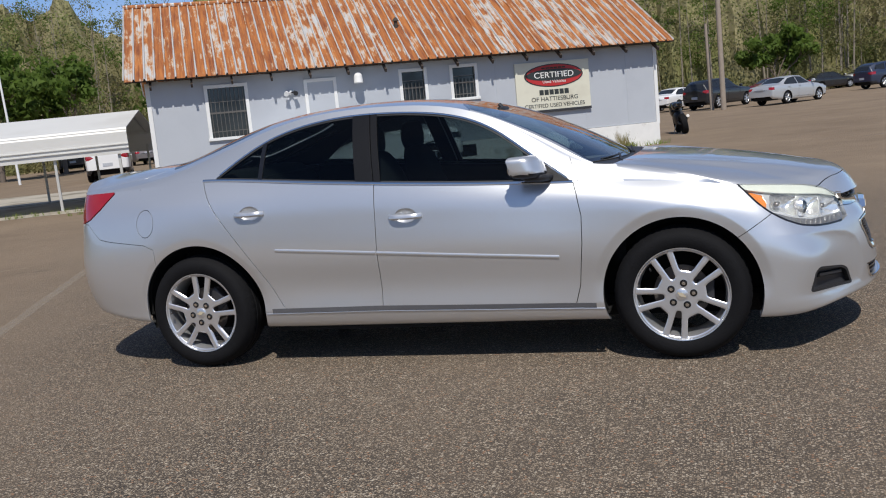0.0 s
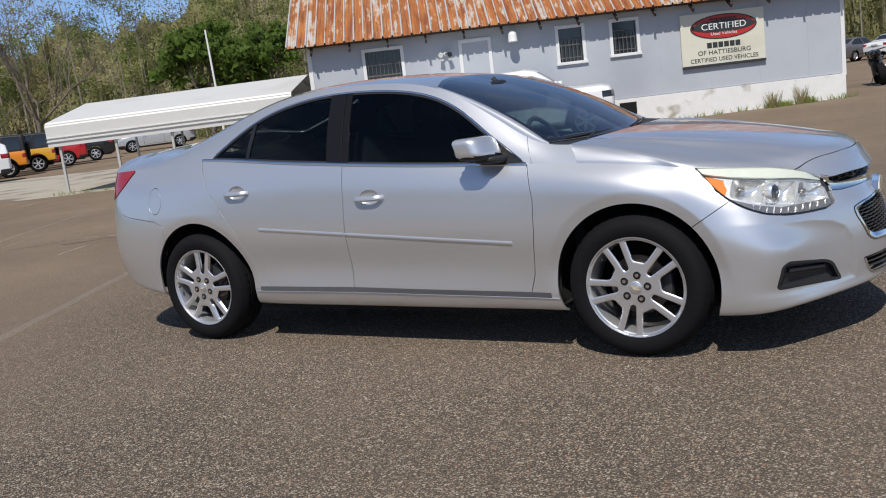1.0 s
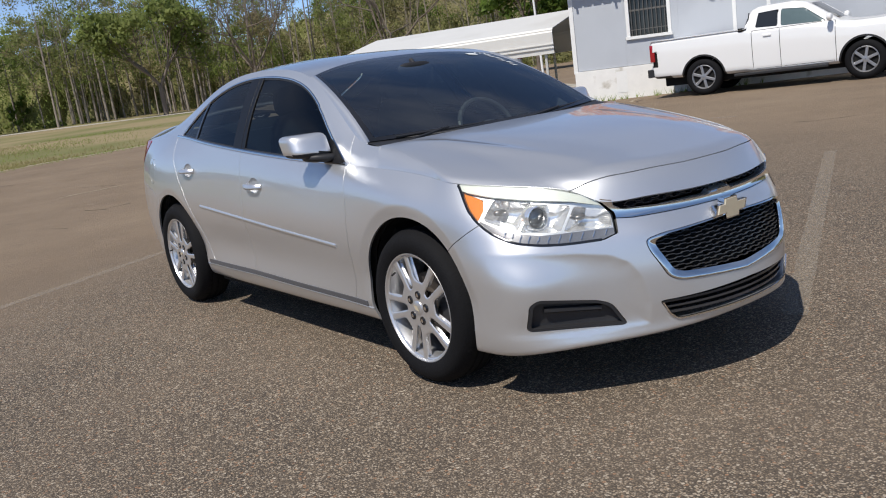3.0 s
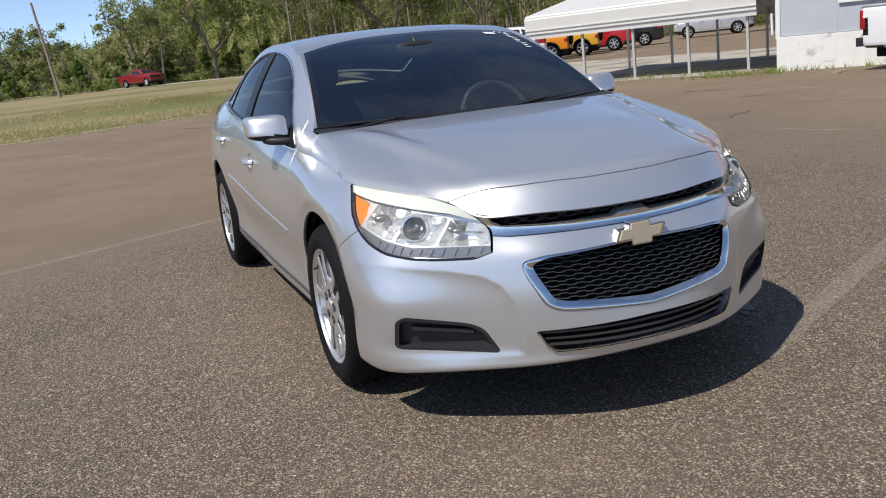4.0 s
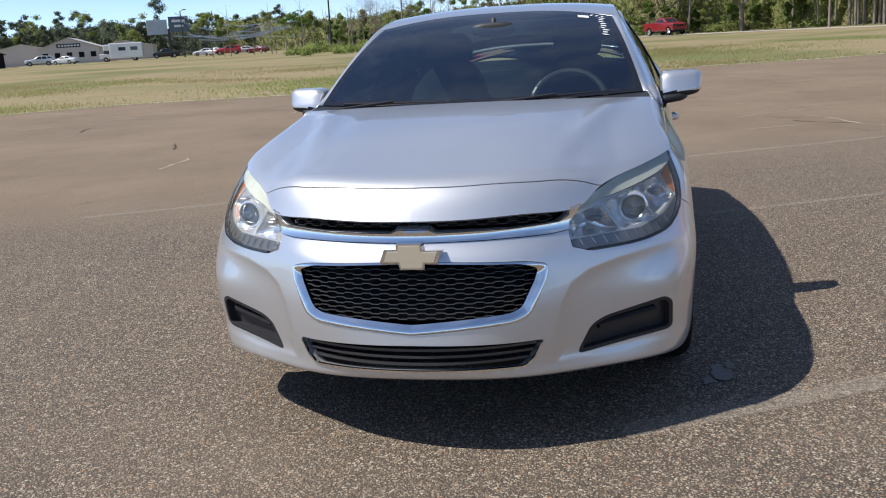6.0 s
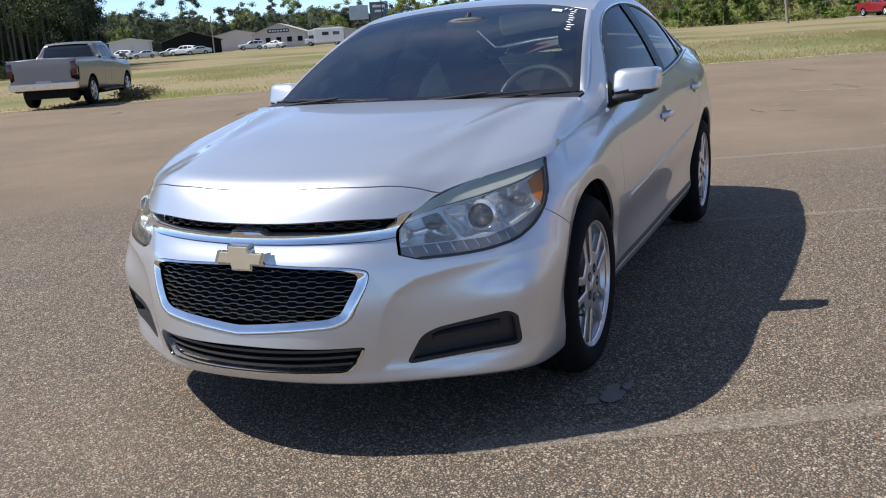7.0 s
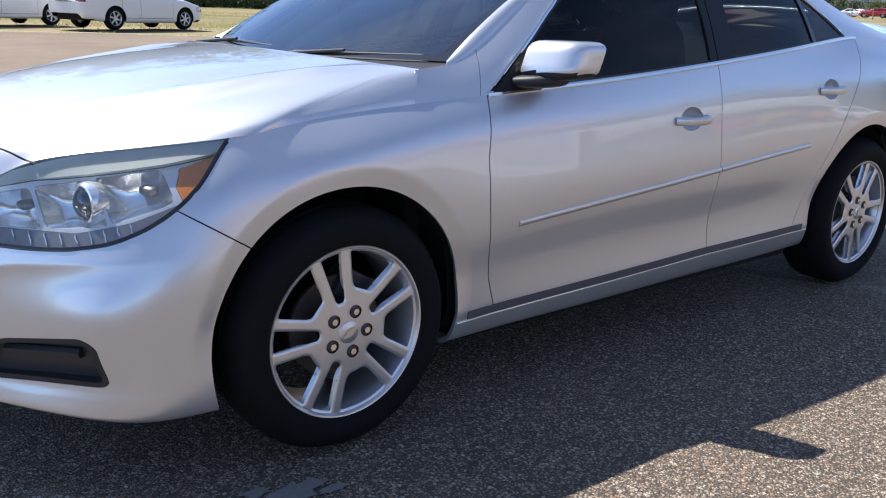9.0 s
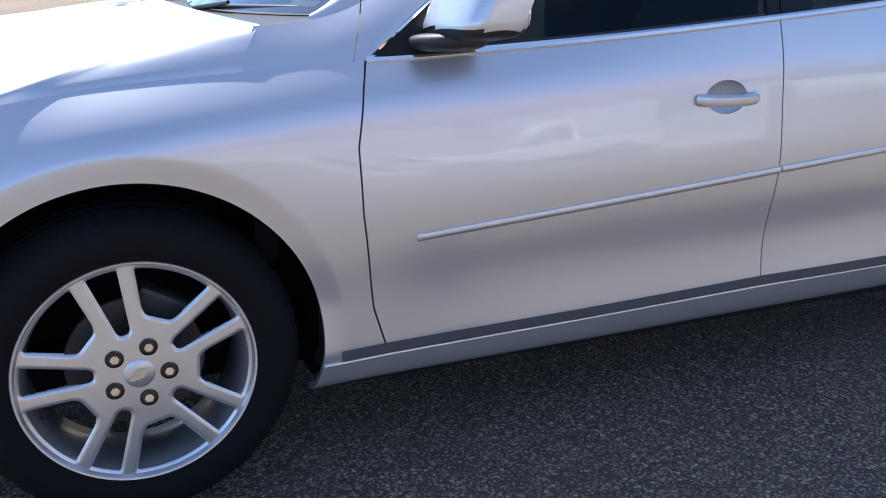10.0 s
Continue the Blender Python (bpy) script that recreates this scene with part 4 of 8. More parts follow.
    def tilt(q):
        k = min(1.0, max(0.0, (q.y - 0.775) / 0.225))
        z = q.z
        if z > 1.03:
            z = 1.03 + (z - 1.03) * (1.0 - 0.16 * k)
        else:
            z = 1.03 + (z - 1.03) * (1.0 - 0.32 * k)
        back = 0.06 * k * k
        front = 0.035 * max(0.0, (z - 1.0) / 0.09)
        return Vector((q.x - back - front * (q.x > 0.63), s * q.y, z + 0.010 * k))
    bm = bmesh.new()
    superbox(bm, (0.680, 0.884, 1.020), (0.068, 0.092, 0.064), 5.5, 32, 24, tilt)
    low = [f for f in bm.faces if f.calc_center_median().z < 0.997]
    bmesh.ops.delete(bm, geom=low, context="FACES")
    part("mirror_cap", bm, SILVER, mirror, "", True)
    bm = bmesh.new()
    superbox(bm, (0.678, 0.882, 1.010), (0.064, 0.088, 0.060), 5.5, 32, 24, tilt)
    part("mirror_body", bm, BLACK_PLASTIC, mirror, "", True)
    bm = bmesh.new()
    superbox(bm, (0.613, 0.884, 1.016), (0.004, 0.078, 0.050), 4, 20, 12, tilt)
    part("mirror_glass", bm, CHROME, mirror, "", True)
    bm = bmesh.new()
    superbox(bm, (0.715, 0.840, 0.962), (0.062, 0.072, 0.020), 3, 22, 14, lambda q: Vector((q.x - 0.35 * (q.y - 0.80), s * q.y, q.z + 0.10 * (q.y - 0.80))))
    part("mirror_arm", bm, BLACK_PLASTIC, mirror, "", True)
    bm = bmesh.new()
    vs = [bm.verts.new((x, s * y, z)) for x, y, z in ((0.853, 0.812, 0.935), (0.68, 0.826, 0.945), (0.70, 0.770, 1.048))]
    bm.faces.new(vs if s > 0 else vs[::-1])
    lift(bm, 0.006)
    part("mirror_base", bm, BLACK_PLASTIC, mirror)

# inner skins that close the body behind the panels
inner = whole.pushed(-0.05)
inner = inner.take(inner.values(lambda V: np.minimum(np.minimum(1.9 - V[:, 0], V[:, 0] + 2.0), np.where(V[:, 0] > 1.5, sdf(HEADLIGHT, V[:, 0], V[:, 2]) - 0.015, 1.0))) > 0)
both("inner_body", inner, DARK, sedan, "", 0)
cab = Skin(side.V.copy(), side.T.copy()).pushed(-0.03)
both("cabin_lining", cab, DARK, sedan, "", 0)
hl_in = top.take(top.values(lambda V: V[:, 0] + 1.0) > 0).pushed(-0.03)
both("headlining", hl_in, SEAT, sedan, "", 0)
# underside boxes hang low and near-black to deepen the shadow beneath
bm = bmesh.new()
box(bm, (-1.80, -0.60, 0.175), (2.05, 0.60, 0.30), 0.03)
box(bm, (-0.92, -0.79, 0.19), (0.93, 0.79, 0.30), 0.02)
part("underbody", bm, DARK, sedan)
bm = bmesh.new()
box(bm, (1.05, -0.74, 0.5), (1.10, 0.74, 0.97))
part("bulkhead", bm, DARK, sedan)
bm = bmesh.new()
box(bm, (-1.75, -0.74, 0.5), (-1.70, 0.74, 1.08))
part("bulkhead", bm, DARK, sedan)
for cx, r in ((1.369, 0.405), (-1.345, 0.41)):
    for s in (1, -1):
        bm = bmesh.new()
        rows = []
        for k in range(25):
            a = math.radians(-25 + 230 * k / 24)
            x, z = cx + r * math.cos(a), max(0.24, 0.338 + r * math.sin(a))
            rows.append([bm.verts.new((x, s * y, z)) for y in (0.54, 0.80)])
        for p, q in zip(rows, rows[1:]):
            bm.faces.new((p[0], p[1], q[1], q[0]))
        cen = bm.verts.new((cx, s * 0.54, 0.34))
        for p, q in zip(rows, rows[1:]):
            bm.faces.new((p[0], q[0], cen))
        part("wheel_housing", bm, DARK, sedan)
# scuttle and wipers
bm = bmesh.new()
yy = np.linspace(-0.735, 0.735, 40)
A = [bm.verts.new((1.165 - 0.085 * (abs(y) / 0.745) ** 2.2, y, 0.996)) for y in yy]
B = [bm.verts.new((1.065 - 0.134 * (y / 0.716) ** 2, y, 1.000 + 0.015 * (y / 0.716) ** 2)) for y in yy]
for i in range(len(yy) - 1):
    bm.faces.new((A[i], A[i + 1], B[i + 1], B[i]))
part("scuttle_panel", bm, BLACK_PLASTIC, sedan, "", True)
for y0, y1 in ((0.10, 0.62), (-0.60, -0.10)):
    bm = bmesh.new()
    prev = None
    for t in np.linspace(0, 1, 14):
        y = y0 + (y1 - y0) * t
        k = abs(y) / 0.716
        p = Vector((1.075 - 0.134 * k * k + 0.012 - 0.03 * t, y, 1.007 + 0.017 * k + 0.006 * t))
        if prev is not None:
            rod(bm, prev, p, 0.0045, n=6)
        prev = p
    rod(bm, (1.10, y0, 1.003), (1.06, (y0 + y1) / 2, 1.028), 0.008, 0.005, 6)
    part("wiper", bm, BLACK_PLASTIC, sedan)

# cabin
bm = bmesh.new()
superbox(bm, (0.80, 0.0, 0.86), (0.30, 0.73, 0.125), 4, 30, 16)
part("dashboard", bm, TRIM_GREY, sedan, "", True)
bm = bmesh.new()
for i in range(32):
    a0, a1 = 2 * math.pi * i / 32, 2 * math.pi * (i + 1) / 32
    f = lambda a: Vector((0.47 - 0.085 * math.sin(a), 0.37 + 0.185 * math.cos(a), 0.93 + 0.165 * math.sin(a)))
    rod(bm, f(a0), f(a1), 0.015, n=8)
rod(bm, (0.47, 0.20, 0.93), (0.47, 0.54, 0.93), 0.014, n=8)
rod(bm, (0.47, 0.37, 0.93), (0.50, 0.37, 0.78), 0.016, n=8)
superbox(bm, (0.48, 0.37, 0.93), (0.03, 0.06, 0.05), 3, 12, 8)
part("steering_wheel", bm, GREY_PLASTIC, sedan, "", True)
for y in (0.37, -0.37):
    seat = new("front_seat")
    seat.parent = sedan
    bm = bmesh.new()
    superbox(bm, (0.12, y, 0.52), (0.27, 0.25, 0.09), 4, 20, 12)
    part("cushion", bm, SEAT, seat, "", True)
    bm = bmesh.new()
    superbox(bm, (-0.20, y, 0.84), (0.085, 0.25, 0.33), 3.5, 20, 14, lambda q: Vector((q.x - 0.28 * (q.z - 0.6), q.y + (y - q.y) * max(0, q.z - 0.85) * 0.7, q.z)))
    part("backrest", bm, SEAT, seat, "", True)
    bm = bmesh.new()
    superbox(bm, (-0.37, y, 1.225), (0.055, 0.135, 0.095), 3, 18, 12)
    rod(bm, (-0.35, y - 0.06, 1.1), (-0.36, y - 0.06, 1.2), 0.008, n=6)
    rod(bm, (-0.35, y + 0.06, 1.1), (-0.36, y + 0.06, 1.2), 0.008, n=6)
    part("headrest", bm, SEAT, seat, "", True)
bench = new("rear_seat")
bench.parent = sedan
bm = bmesh.new()
superbox(bm, (-0.85, 0, 0.55), (0.27, 0.66, 0.1), 5, 26, 12)
part("cushion", bm, SEAT, bench, "", True)
bm = bmesh.new()
superbox(bm, (-1.15, 0, 0.84), (0.10, 0.66, 0.29), 5, 26, 12, lambda q: Vector((q.x - 0.35 * (q.z - 0.6), q.y, q.z)))
part("backrest", bm, SEAT, bench, "", True)
bm = bmesh.new()
box(bm, (-1.72, -0.68, 1.04), (-1.22, 0.68, 1.07), 0.01)
part("parcel_shelf", bm, TRIM_GREY, sedan)
bm = bmesh.new()
superbox(bm, (0.36, 0.0, 1.315), (0.02, 0.11, 0.035), 3, 16, 10)
rod(bm, (0.37, 0, 1.32), (0.33, 0, 1.365), 0.012, n=8)
part("rear_view_mirror", bm, BLACK_PLASTIC, sedan, "", True)
bm = bmesh.new()
box(bm, (-0.05, -0.10, 0.30), (0.75, 0.10, 0.66), 0.03)
part("centre_console", bm, TRIM_GREY, sedan)
# sticker and brushed stock mark on the windscreen, driver's side
def on_screen(b, t, out=0.003):
    i, k = b * (len(WB) - 1), t * (len(WT) - 1)
    i0, k0 = min(int(i), len(WB) - 2), min(int(k), len(WT) - 2)
    fi, fk = i - i0, k - k0
    n = SCR[i0, k0] * (1 - fi) * (1 - fk) + SCR[i0 + 1, k0] * fi * (1 - fk) + SCR[i0, k0 + 1] * (1 - fi) * fk + SCR[i0 + 1, k0 + 1] * fi * fk
    return Vector(n) + Vector((0.6, 0, 0.8)) * out


MARK = material("white_marker", (0.72, 0.74, 0.74), rough=0.8, vary=0.2, scale=40)


def screen_patch(name, b0, b1, t0, t1, mat, slant=0.0):
    bm = bmesh.new()
    g = [[bm.verts.new(on_screen(b0 + (b1 - b0) * i / 3 + slant * k / 3, t0 + (t1 - t0) * k / 3)) for k in range(4)] for i in range(4)]
    for i in range(3):
        for k in range(3):
            bm.faces.new((g[i][k], g[i + 1][k], g[i + 1][k + 1], g[i][k + 1]))
    part(name, bm, mat, ws)


screen_patch("sticker", 0.70, 0.79, 0.885, 0.925, MARK)
for i in range(3):
    screen_patch("mark_bar", 0.80 + 0.045 * i, 0.815 + 0.045 * i, 0.93, 0.957, MARK, 0.02)
for i in range(9):
    t = 0.90 - 0.034 * i
    screen_patch("mark_bar", 0.862 + 0.004 * (i % 3), 0.908 - 0.008 * (i % 2), t, t + 0.013, MARK, 0.02 * (1 - i % 3))


# the face of a wheel: five arms that start at a nut and fork into two spokes
def wheel_face():
    rr, aa = np.linspace(0.030, 0.2245, 58), np.linspace(0, 2 * math.pi, 361)
    R, A = np.meshgrid(rr, aa, indexing="ij")
    y = np.interp(R, [0.03, 0.06, 0.10, 0.16, 0.2245], [-0.0065, -0.0070, -0.0080, -0.0085, -0.0080])
    sk = Skin.grid(np.stack([R * np.cos(A), y, R * np.sin(A)], axis=2))
    if sk.V[:, 4].mean() < 0:
        sk.V[:, 3:6] *= -1
        sk.T = sk.T[:, ::-1].copy()
    arc = lambda r, h: [(r * math.cos(math.radians(a)), r * math.sin(math.radians(a))) for a in np.linspace(-h, h, 9)]
    wide = rounded([(0.119, 0.025), (0.119, -0.025), (0.131, -0.036)] + arc(0.2185, 19.8) + [(0.131, 0.036)], 0.006, 3)
    slim = rounded([(0.085, 0.008), (0.085, -0.008), (0.093, -0.0135)] + arc(0.2185, 7.8) + [(0.093, 0.0135)], 0.005, 3)
    holes = []
    for k in range(5):
        for poly, turn in ((wide, 71 + 72 * k), (slim, 71 + 36 + 72 * k)):
            c, q = math.cos(math.radians(turn)), math.sin(math.radians(turn))
            holes.append([(c * a - q * b, q * a + c * b) for a, b in poly])
    near_hole = lambda V: np.min([sdf(h, V[:, 0], V[:, 2]) for h in holes], axis=0)
    sk.split(near_hole)
    sk = sk.take(sk.values(near_hole) > 0)
    e = near_hole(sk.V)
    sk.V[:, 1] -= 0.0035 * np.clip(1 - e / 0.0075, 0, 1) ** 2
    ob = renormal(sk).build("spokes", ALLOY, None, "", 0.034)
    me = ob.data
    bpy.data.objects.remove(ob)
    return me


WHEEL_FACE = wheel_face()
DISC = material("rusty_brake_disc", (0.10, 0.085, 0.075), rough=0.5, metal=0.6, vary=0.3, scale=30)


# wheels: the outer face looks along +y
def sedan_wheel(m):
    w = new("wheel")
    w.parent = sedan
    w.matrix_basis = m
    R = 0.334
    bm = bmesh.new()
    prof = [(0.232, -0.012), (0.236, 0.000), (0.250, 0.008), (0.275, 0.0115), (0.296, 0.008), (0.312, -0.004), (0.322, -0.018), (0.330, -0.032), (R, -0.045), (R, -0.062), (R - 0.006, -0.064), (R - 0.006, -0.071), (R, -0.073), (R + 0.001, -0.100), (R - 0.006, -0.102), (R - 0.006, -0.110), (R + 0.001, -0.112), (R, -0.14), (R - 0.006, -0.142), (R - 0.006, -0.15), (R, -0.152), (R - 0.004, -0.18), (0.31, -0.205), (0.27, -0.212), (0.23, -0.20)]
    n = 144
    rings = []
    for i in range(n):
        a = 2 * math.pi * i / n
        ring_ = []
        for k, (r, y) in enumerate(prof):
            if k in (6, 7) and i % 2:
                r -= 0.004
            if k in (8, 9, 19, 20, 21) and i % 3 == 0:
                r -= 0.0035
            ring_.append(bm.verts.new((r * math.cos(a), y, r * math.sin(a))))
        rings.append(ring_)
    for i in range(n):
        p, q = rings[i], rings[(i + 1) % n]
        for k in range(len(prof) - 1):
            bm.faces.new((p[k], p[k + 1], q[k + 1], q[k]))
    part("tyre", bm, RUBBER, w, "black tyre with worn tread", True)
    bm = bmesh.new()
    revolve(bm, [(0.228, -0.20), (0.228, -0.19), (0.212, -0.17), (0.208, -0.06), (0.218, -0.03), (0.224, -0.016), (0.229, -0.010), (0.234, -0.008), (0.236, -0.003), (0.234, 0.001), (0.230, 0.000), (0.2265, -0.006), (0.222, -0.016), (0.215, -0.036)], 96)
    bmesh.ops.recalc_face_normals(bm, faces=bm.faces)
    rim = part("rim", bm, ALLOY, w, "silver alloy rim with five forked arms", True)
    spokes = new("spokes", WHEEL_FACE)
    spokes.parent = rim
    for k in range(5):
        a = math.radians(71 + 72 * k)
        x, z = 0.0575 * math.cos(a), 0.0575 * math.sin(a)
        bm = bmesh.new()
        revolve(bm, [(0.0185, -0.0100), (0.0180, -0.0045), (0.0158, -0.004), (0.0148, -0.0062), (0.002, -0.0062)], 24, Matrix.Translation((x, 0, z)))
        part("nut_pocket", bm, GLOSS_BLACK, rim, "", True)
        bm = bmesh.new()
        rod(bm, (x, -0.03, z), (x, -0.001, z), 0.0108, 0.0092, 6)
        part("wheel_nut", bm, CHROME, rim)
    bm = bmesh.new()
    revolve(bm, [(0.030, -0.014), (0.030, -0.004), (0.027, -0.002), (0.001, -0.001)], 32)
    part("centre_cap", bm, ALLOY, rim, "", True)
    bm = bmesh.new()
    vs = [bm.verts.new((y * 0.21, 0.0016, z * 0.21)) for y, z in TIE]
    bm.faces.new(vs[::-1])
    bm.normal_update()
    if bm.faces[:][0].normal.y < 0:
        bmesh.ops.reverse_faces(bm, faces=bm.faces)
    part("cap_badge", bm, GOLD, rim)
    bm = bmesh.new()
    revolve(bm, [(0.138, -0.085), (0.138, -0.073), (0.075, -0.073), (0.07, -0.05), (0.002, -0.05)], 48)
    part("brake_disc", bm, DISC, w, "", True)
    bm = bmesh.new()
    box(bm, (0.07, -0.12, -0.06), (0.155, -0.055, 0.06), 0.012, Matrix.Rotation(math.radians(-150), 4, "Y"))
    part("brake_caliper", bm, GREY_PLASTIC, w)
    bm = bmesh.new()
    rod(bm, (0.195, -0.012, 0.04), (0.187, 0.010, 0.038), 0.0045, n=8)
    part("valve", bm, BLACK_PLASTIC, rim)


for x in (1.369, -1.369):
    sedan_wheel(pose(x, 0.868, 0.335, 0, 31 if x > 0 else 65, 0))
    sedan_wheel(pose(x, -0.868, 0.335, 0, -31 if x > 0 else 10, 180))


# ---------------------------------------------------------------- ground
def ground_z(x, y):
    """The lot lies in a shallow bowl that rises faster towards the field."""
    r, az = math.hypot(x, y), math.degrees(math.atan2(y, x)) % 360
    k = min(1.0, max(0.0, (az - 148) / 26)) if az < 300 else 0.0
    k = k if az < 212 else max(0.25, 1 - (az - 212) / 22)
    return (0.0066 + 0.004 * k * k * (3 - 2 * k)) * max(0.0, min(r, 230.0) - 8.0)


def asphalt_material():
    m = bpy.data.materials.new("worn_asphalt")
    m.use_nodes = True
    nt = m.node_tree
    L = nt.links.new
    N = nt.nodes.new
    b = nt.nodes["Principled BSDF"]
    b.inputs["Roughness"].default_value = 0.85
    b.inputs["Specular IOR Level"].default_value = 0.3
    tc = N("ShaderNodeTexCoord")

    def noise(scale, detail=4, rough=0.6):
        n = N("ShaderNodeTexNoise")
        n.inputs["Scale"].default_value, n.inputs["Detail"].default_value, n.inputs["Roughness"].default_value = scale, detail, rough
        L(tc.outputs["Object"], n.inputs["Vector"])
        return n.outputs["Fac"]

    def ramp(f, a, c):
        r = N("ShaderNodeMapRange")
        r.inputs[1].default_value, r.inputs[2].default_value = a, c
        L(f, r.inputs[0])
        return r.outputs[0]

    def mix(f, a, c, mode="MIX"):
        x = N("ShaderNodeMixRGB")
        x.blend_type = mode
        L(f, x.inputs[0]) if not isinstance(f, float) else setattr(x.inputs[0], "default_value", f)
        for k, v in ((1, a), (2, c)):
            if isinstance(v, tuple):
                x.inputs[k].default_value = (*v, 1)
            else:
                L(v, x.inputs[k])
        return x.outputs[0]

    # stones in the binder: each cell takes a colour of its own
    vo = N("ShaderNodeTexVoronoi")
    vo.inputs["Scale"].default_value = 150
    L(tc.outputs["Object"], vo.inputs["Vector"])
    sep = N("ShaderNodeSeparateColor")
    L(vo.outputs["Color"], sep.inputs[0])
    stone = N("ShaderNodeValToRGB")
    e = stone.color_ramp.elements
    e[0].position, e[0].color = 0.0, (0.043, 0.036, 0.030, 1)
    e[1].position, e[1].color = 1.0, (0.58, 0.49, 0.372, 1)
    for p, c in ((0.30, (0.118, 0.095, 0.072, 1)), (0.55, (0.224, 0.174, 0.125, 1)), (0.74, (0.381, 0.286, 0.190, 1)), (0.90, (0.493, 0.409, 0.308, 1))):
        q = stone.color_ramp.elements.new(p)
        q.color = c
    L(sep.outputs[0], stone.inputs[0])
    gap = ramp(vo.outputs["Distance"], 0.28, 0.72)
    near_c = mix(gap, stone.outputs[0], (0.05, 0.042, 0.034))
    # larger worn stones, pale or rusty, scattered through the fine ones
    big = N("ShaderNodeTexVoronoi")
    big.inputs["Scale"].default_value = 78
    L(tc.outputs["Object"], big.inputs["Vector"])
    bsep = N("ShaderNodeSeparateColor")
    L(big.outputs["Color"], bsep.inputs[0])
    chosen = N("ShaderNodeMath")
    chosen.operation = "MULTIPLY"
    L(ramp(bsep.outputs[0], 0.76, 0.80), chosen.inputs[0])
    L(ramp(big.outputs["Distance"], 0.52, 0.40), chosen.inputs[1])
    pebble = mix(bsep.outputs[1], (0.30, 0.225, 0.155), (0.54, 0.47, 0.37))
    pebble = mix(ramp(bsep.outputs[2], 0.82, 0.86), pebble, (0.30, 0.17, 0.10))
    near_c = mix(chosen.outputs[0], near_c, pebble)
    # places where the binder has kept, and darker ones where it has gone
    near_c = mix(ramp(noise(7, 5, 0.7), 0.50, 0.72), near_c, mix(0.35, near_c, (0.085, 0.068, 0.052)))
    blot = ramp(noise(0.55, 6), 0.32, 0.70)
    near_c = mix(blot, near_c, mix(0.35, near_c, (0.24, 0.18, 0.125)))
    # smoother tan paving away from the bays
    far_c = mix(ramp(noise(0.35, 7, 0.7), 0.3, 0.72), (0.205, 0.148, 0.098), (0.315, 0.238, 0.160))
    far_c = mix(ramp(noise(45, 6, 0.8), 0.35, 0.68), far_c, mix(0.45, far_c, (0.09, 0.07, 0.052)))
    far_c = mix(ramp(noise(2.2, 8, 0.75), 0.60, 0.72), far_c, mix(0.5, far_c, (0.34, 0.28, 0.21)))
    pos = N("ShaderNodeSeparateXYZ")
    L(tc.outputs["Object"], pos.inputs[0])
    # the bays' edge runs along the long paint line
    line = N("ShaderNodeMath")
    line.operation = "MULTIPLY_ADD"
    line.inputs[1].default_value = 0.55
    L(pos.outputs[1], line.inputs[0])
    L(pos.outputs[0], line.inputs[2])
    wob = N("ShaderNodeMath")
    wob.operation = "MULTIPLY_ADD"
    wob.inputs[1].default_value = 1.0
    L(noise(0.8, 5), wob.inputs[0])
    L(line.outputs[0], wob.inputs[2])
    zone = ramp(wob.outputs[0], -1.9, -4.6)
    far2 = N("ShaderNodeMath")
    far2.operation = "MAXIMUM"
    L(zone, far2.inputs[0])
    L(ramp(pos.outputs[1], 3.6, 8.5), far2.inputs[1])
    col = mix(far2.outputs[0], near_c, far_c)
    # dark stains and pale scuffs
    col = mix(ramp(noise(1.3, 5), 0.66, 0.78), col, mix(0.5, col, (0.05, 0.045, 0.04)))
    L(col, b.inputs["Base Color"])
    bp = N("ShaderNodeBump")
    bp.inputs["Strength"].default_value = 0.9
    bp.inputs["Distance"].default_value = 0.006
    inv = N("ShaderNodeMath")
    inv.operation = "SUBTRACT"
    inv.inputs[0].default_value = 1.0
    L(vo.outputs["Distance"], inv.inputs[1])
    L(inv.outputs[0], bp.inputs["Height"])
    L(bp.outputs[0], b.inputs["Normal"])
    return m


ASPHALT = asphalt_material()
GRASS = material("rough_grass", (0.27, 0.22, 0.125), rough=0.95, spec=0.1, vary=0.35, scale=2.2, second=(0.165, 0.165, 0.07), second_scale=0.07, second_amount=(0.47, 0.60), bump=0.6, bump_scale=14)
CONCRETE = material("pale_concrete", (0.40, 0.36, 0.29), rough=0.9, vary=0.25, scale=1.5, second=(0.20, 0.175, 0.13), second_scale=0.7, second_amount=(0.5, 0.66), bump=0.4, bump_scale=40)
DIRT = material("bare_dirt", (0.245, 0.198, 0.105), rough=0.95, vary=0.3, scale=0.9, bump=0.4, bump_scale=20)
GRAVEL = material("gravel_road", (0.42, 0.385, 0.33), rough=0.95, vary=0.2, scale=1.0, bump=0.4, bump_scale=30)


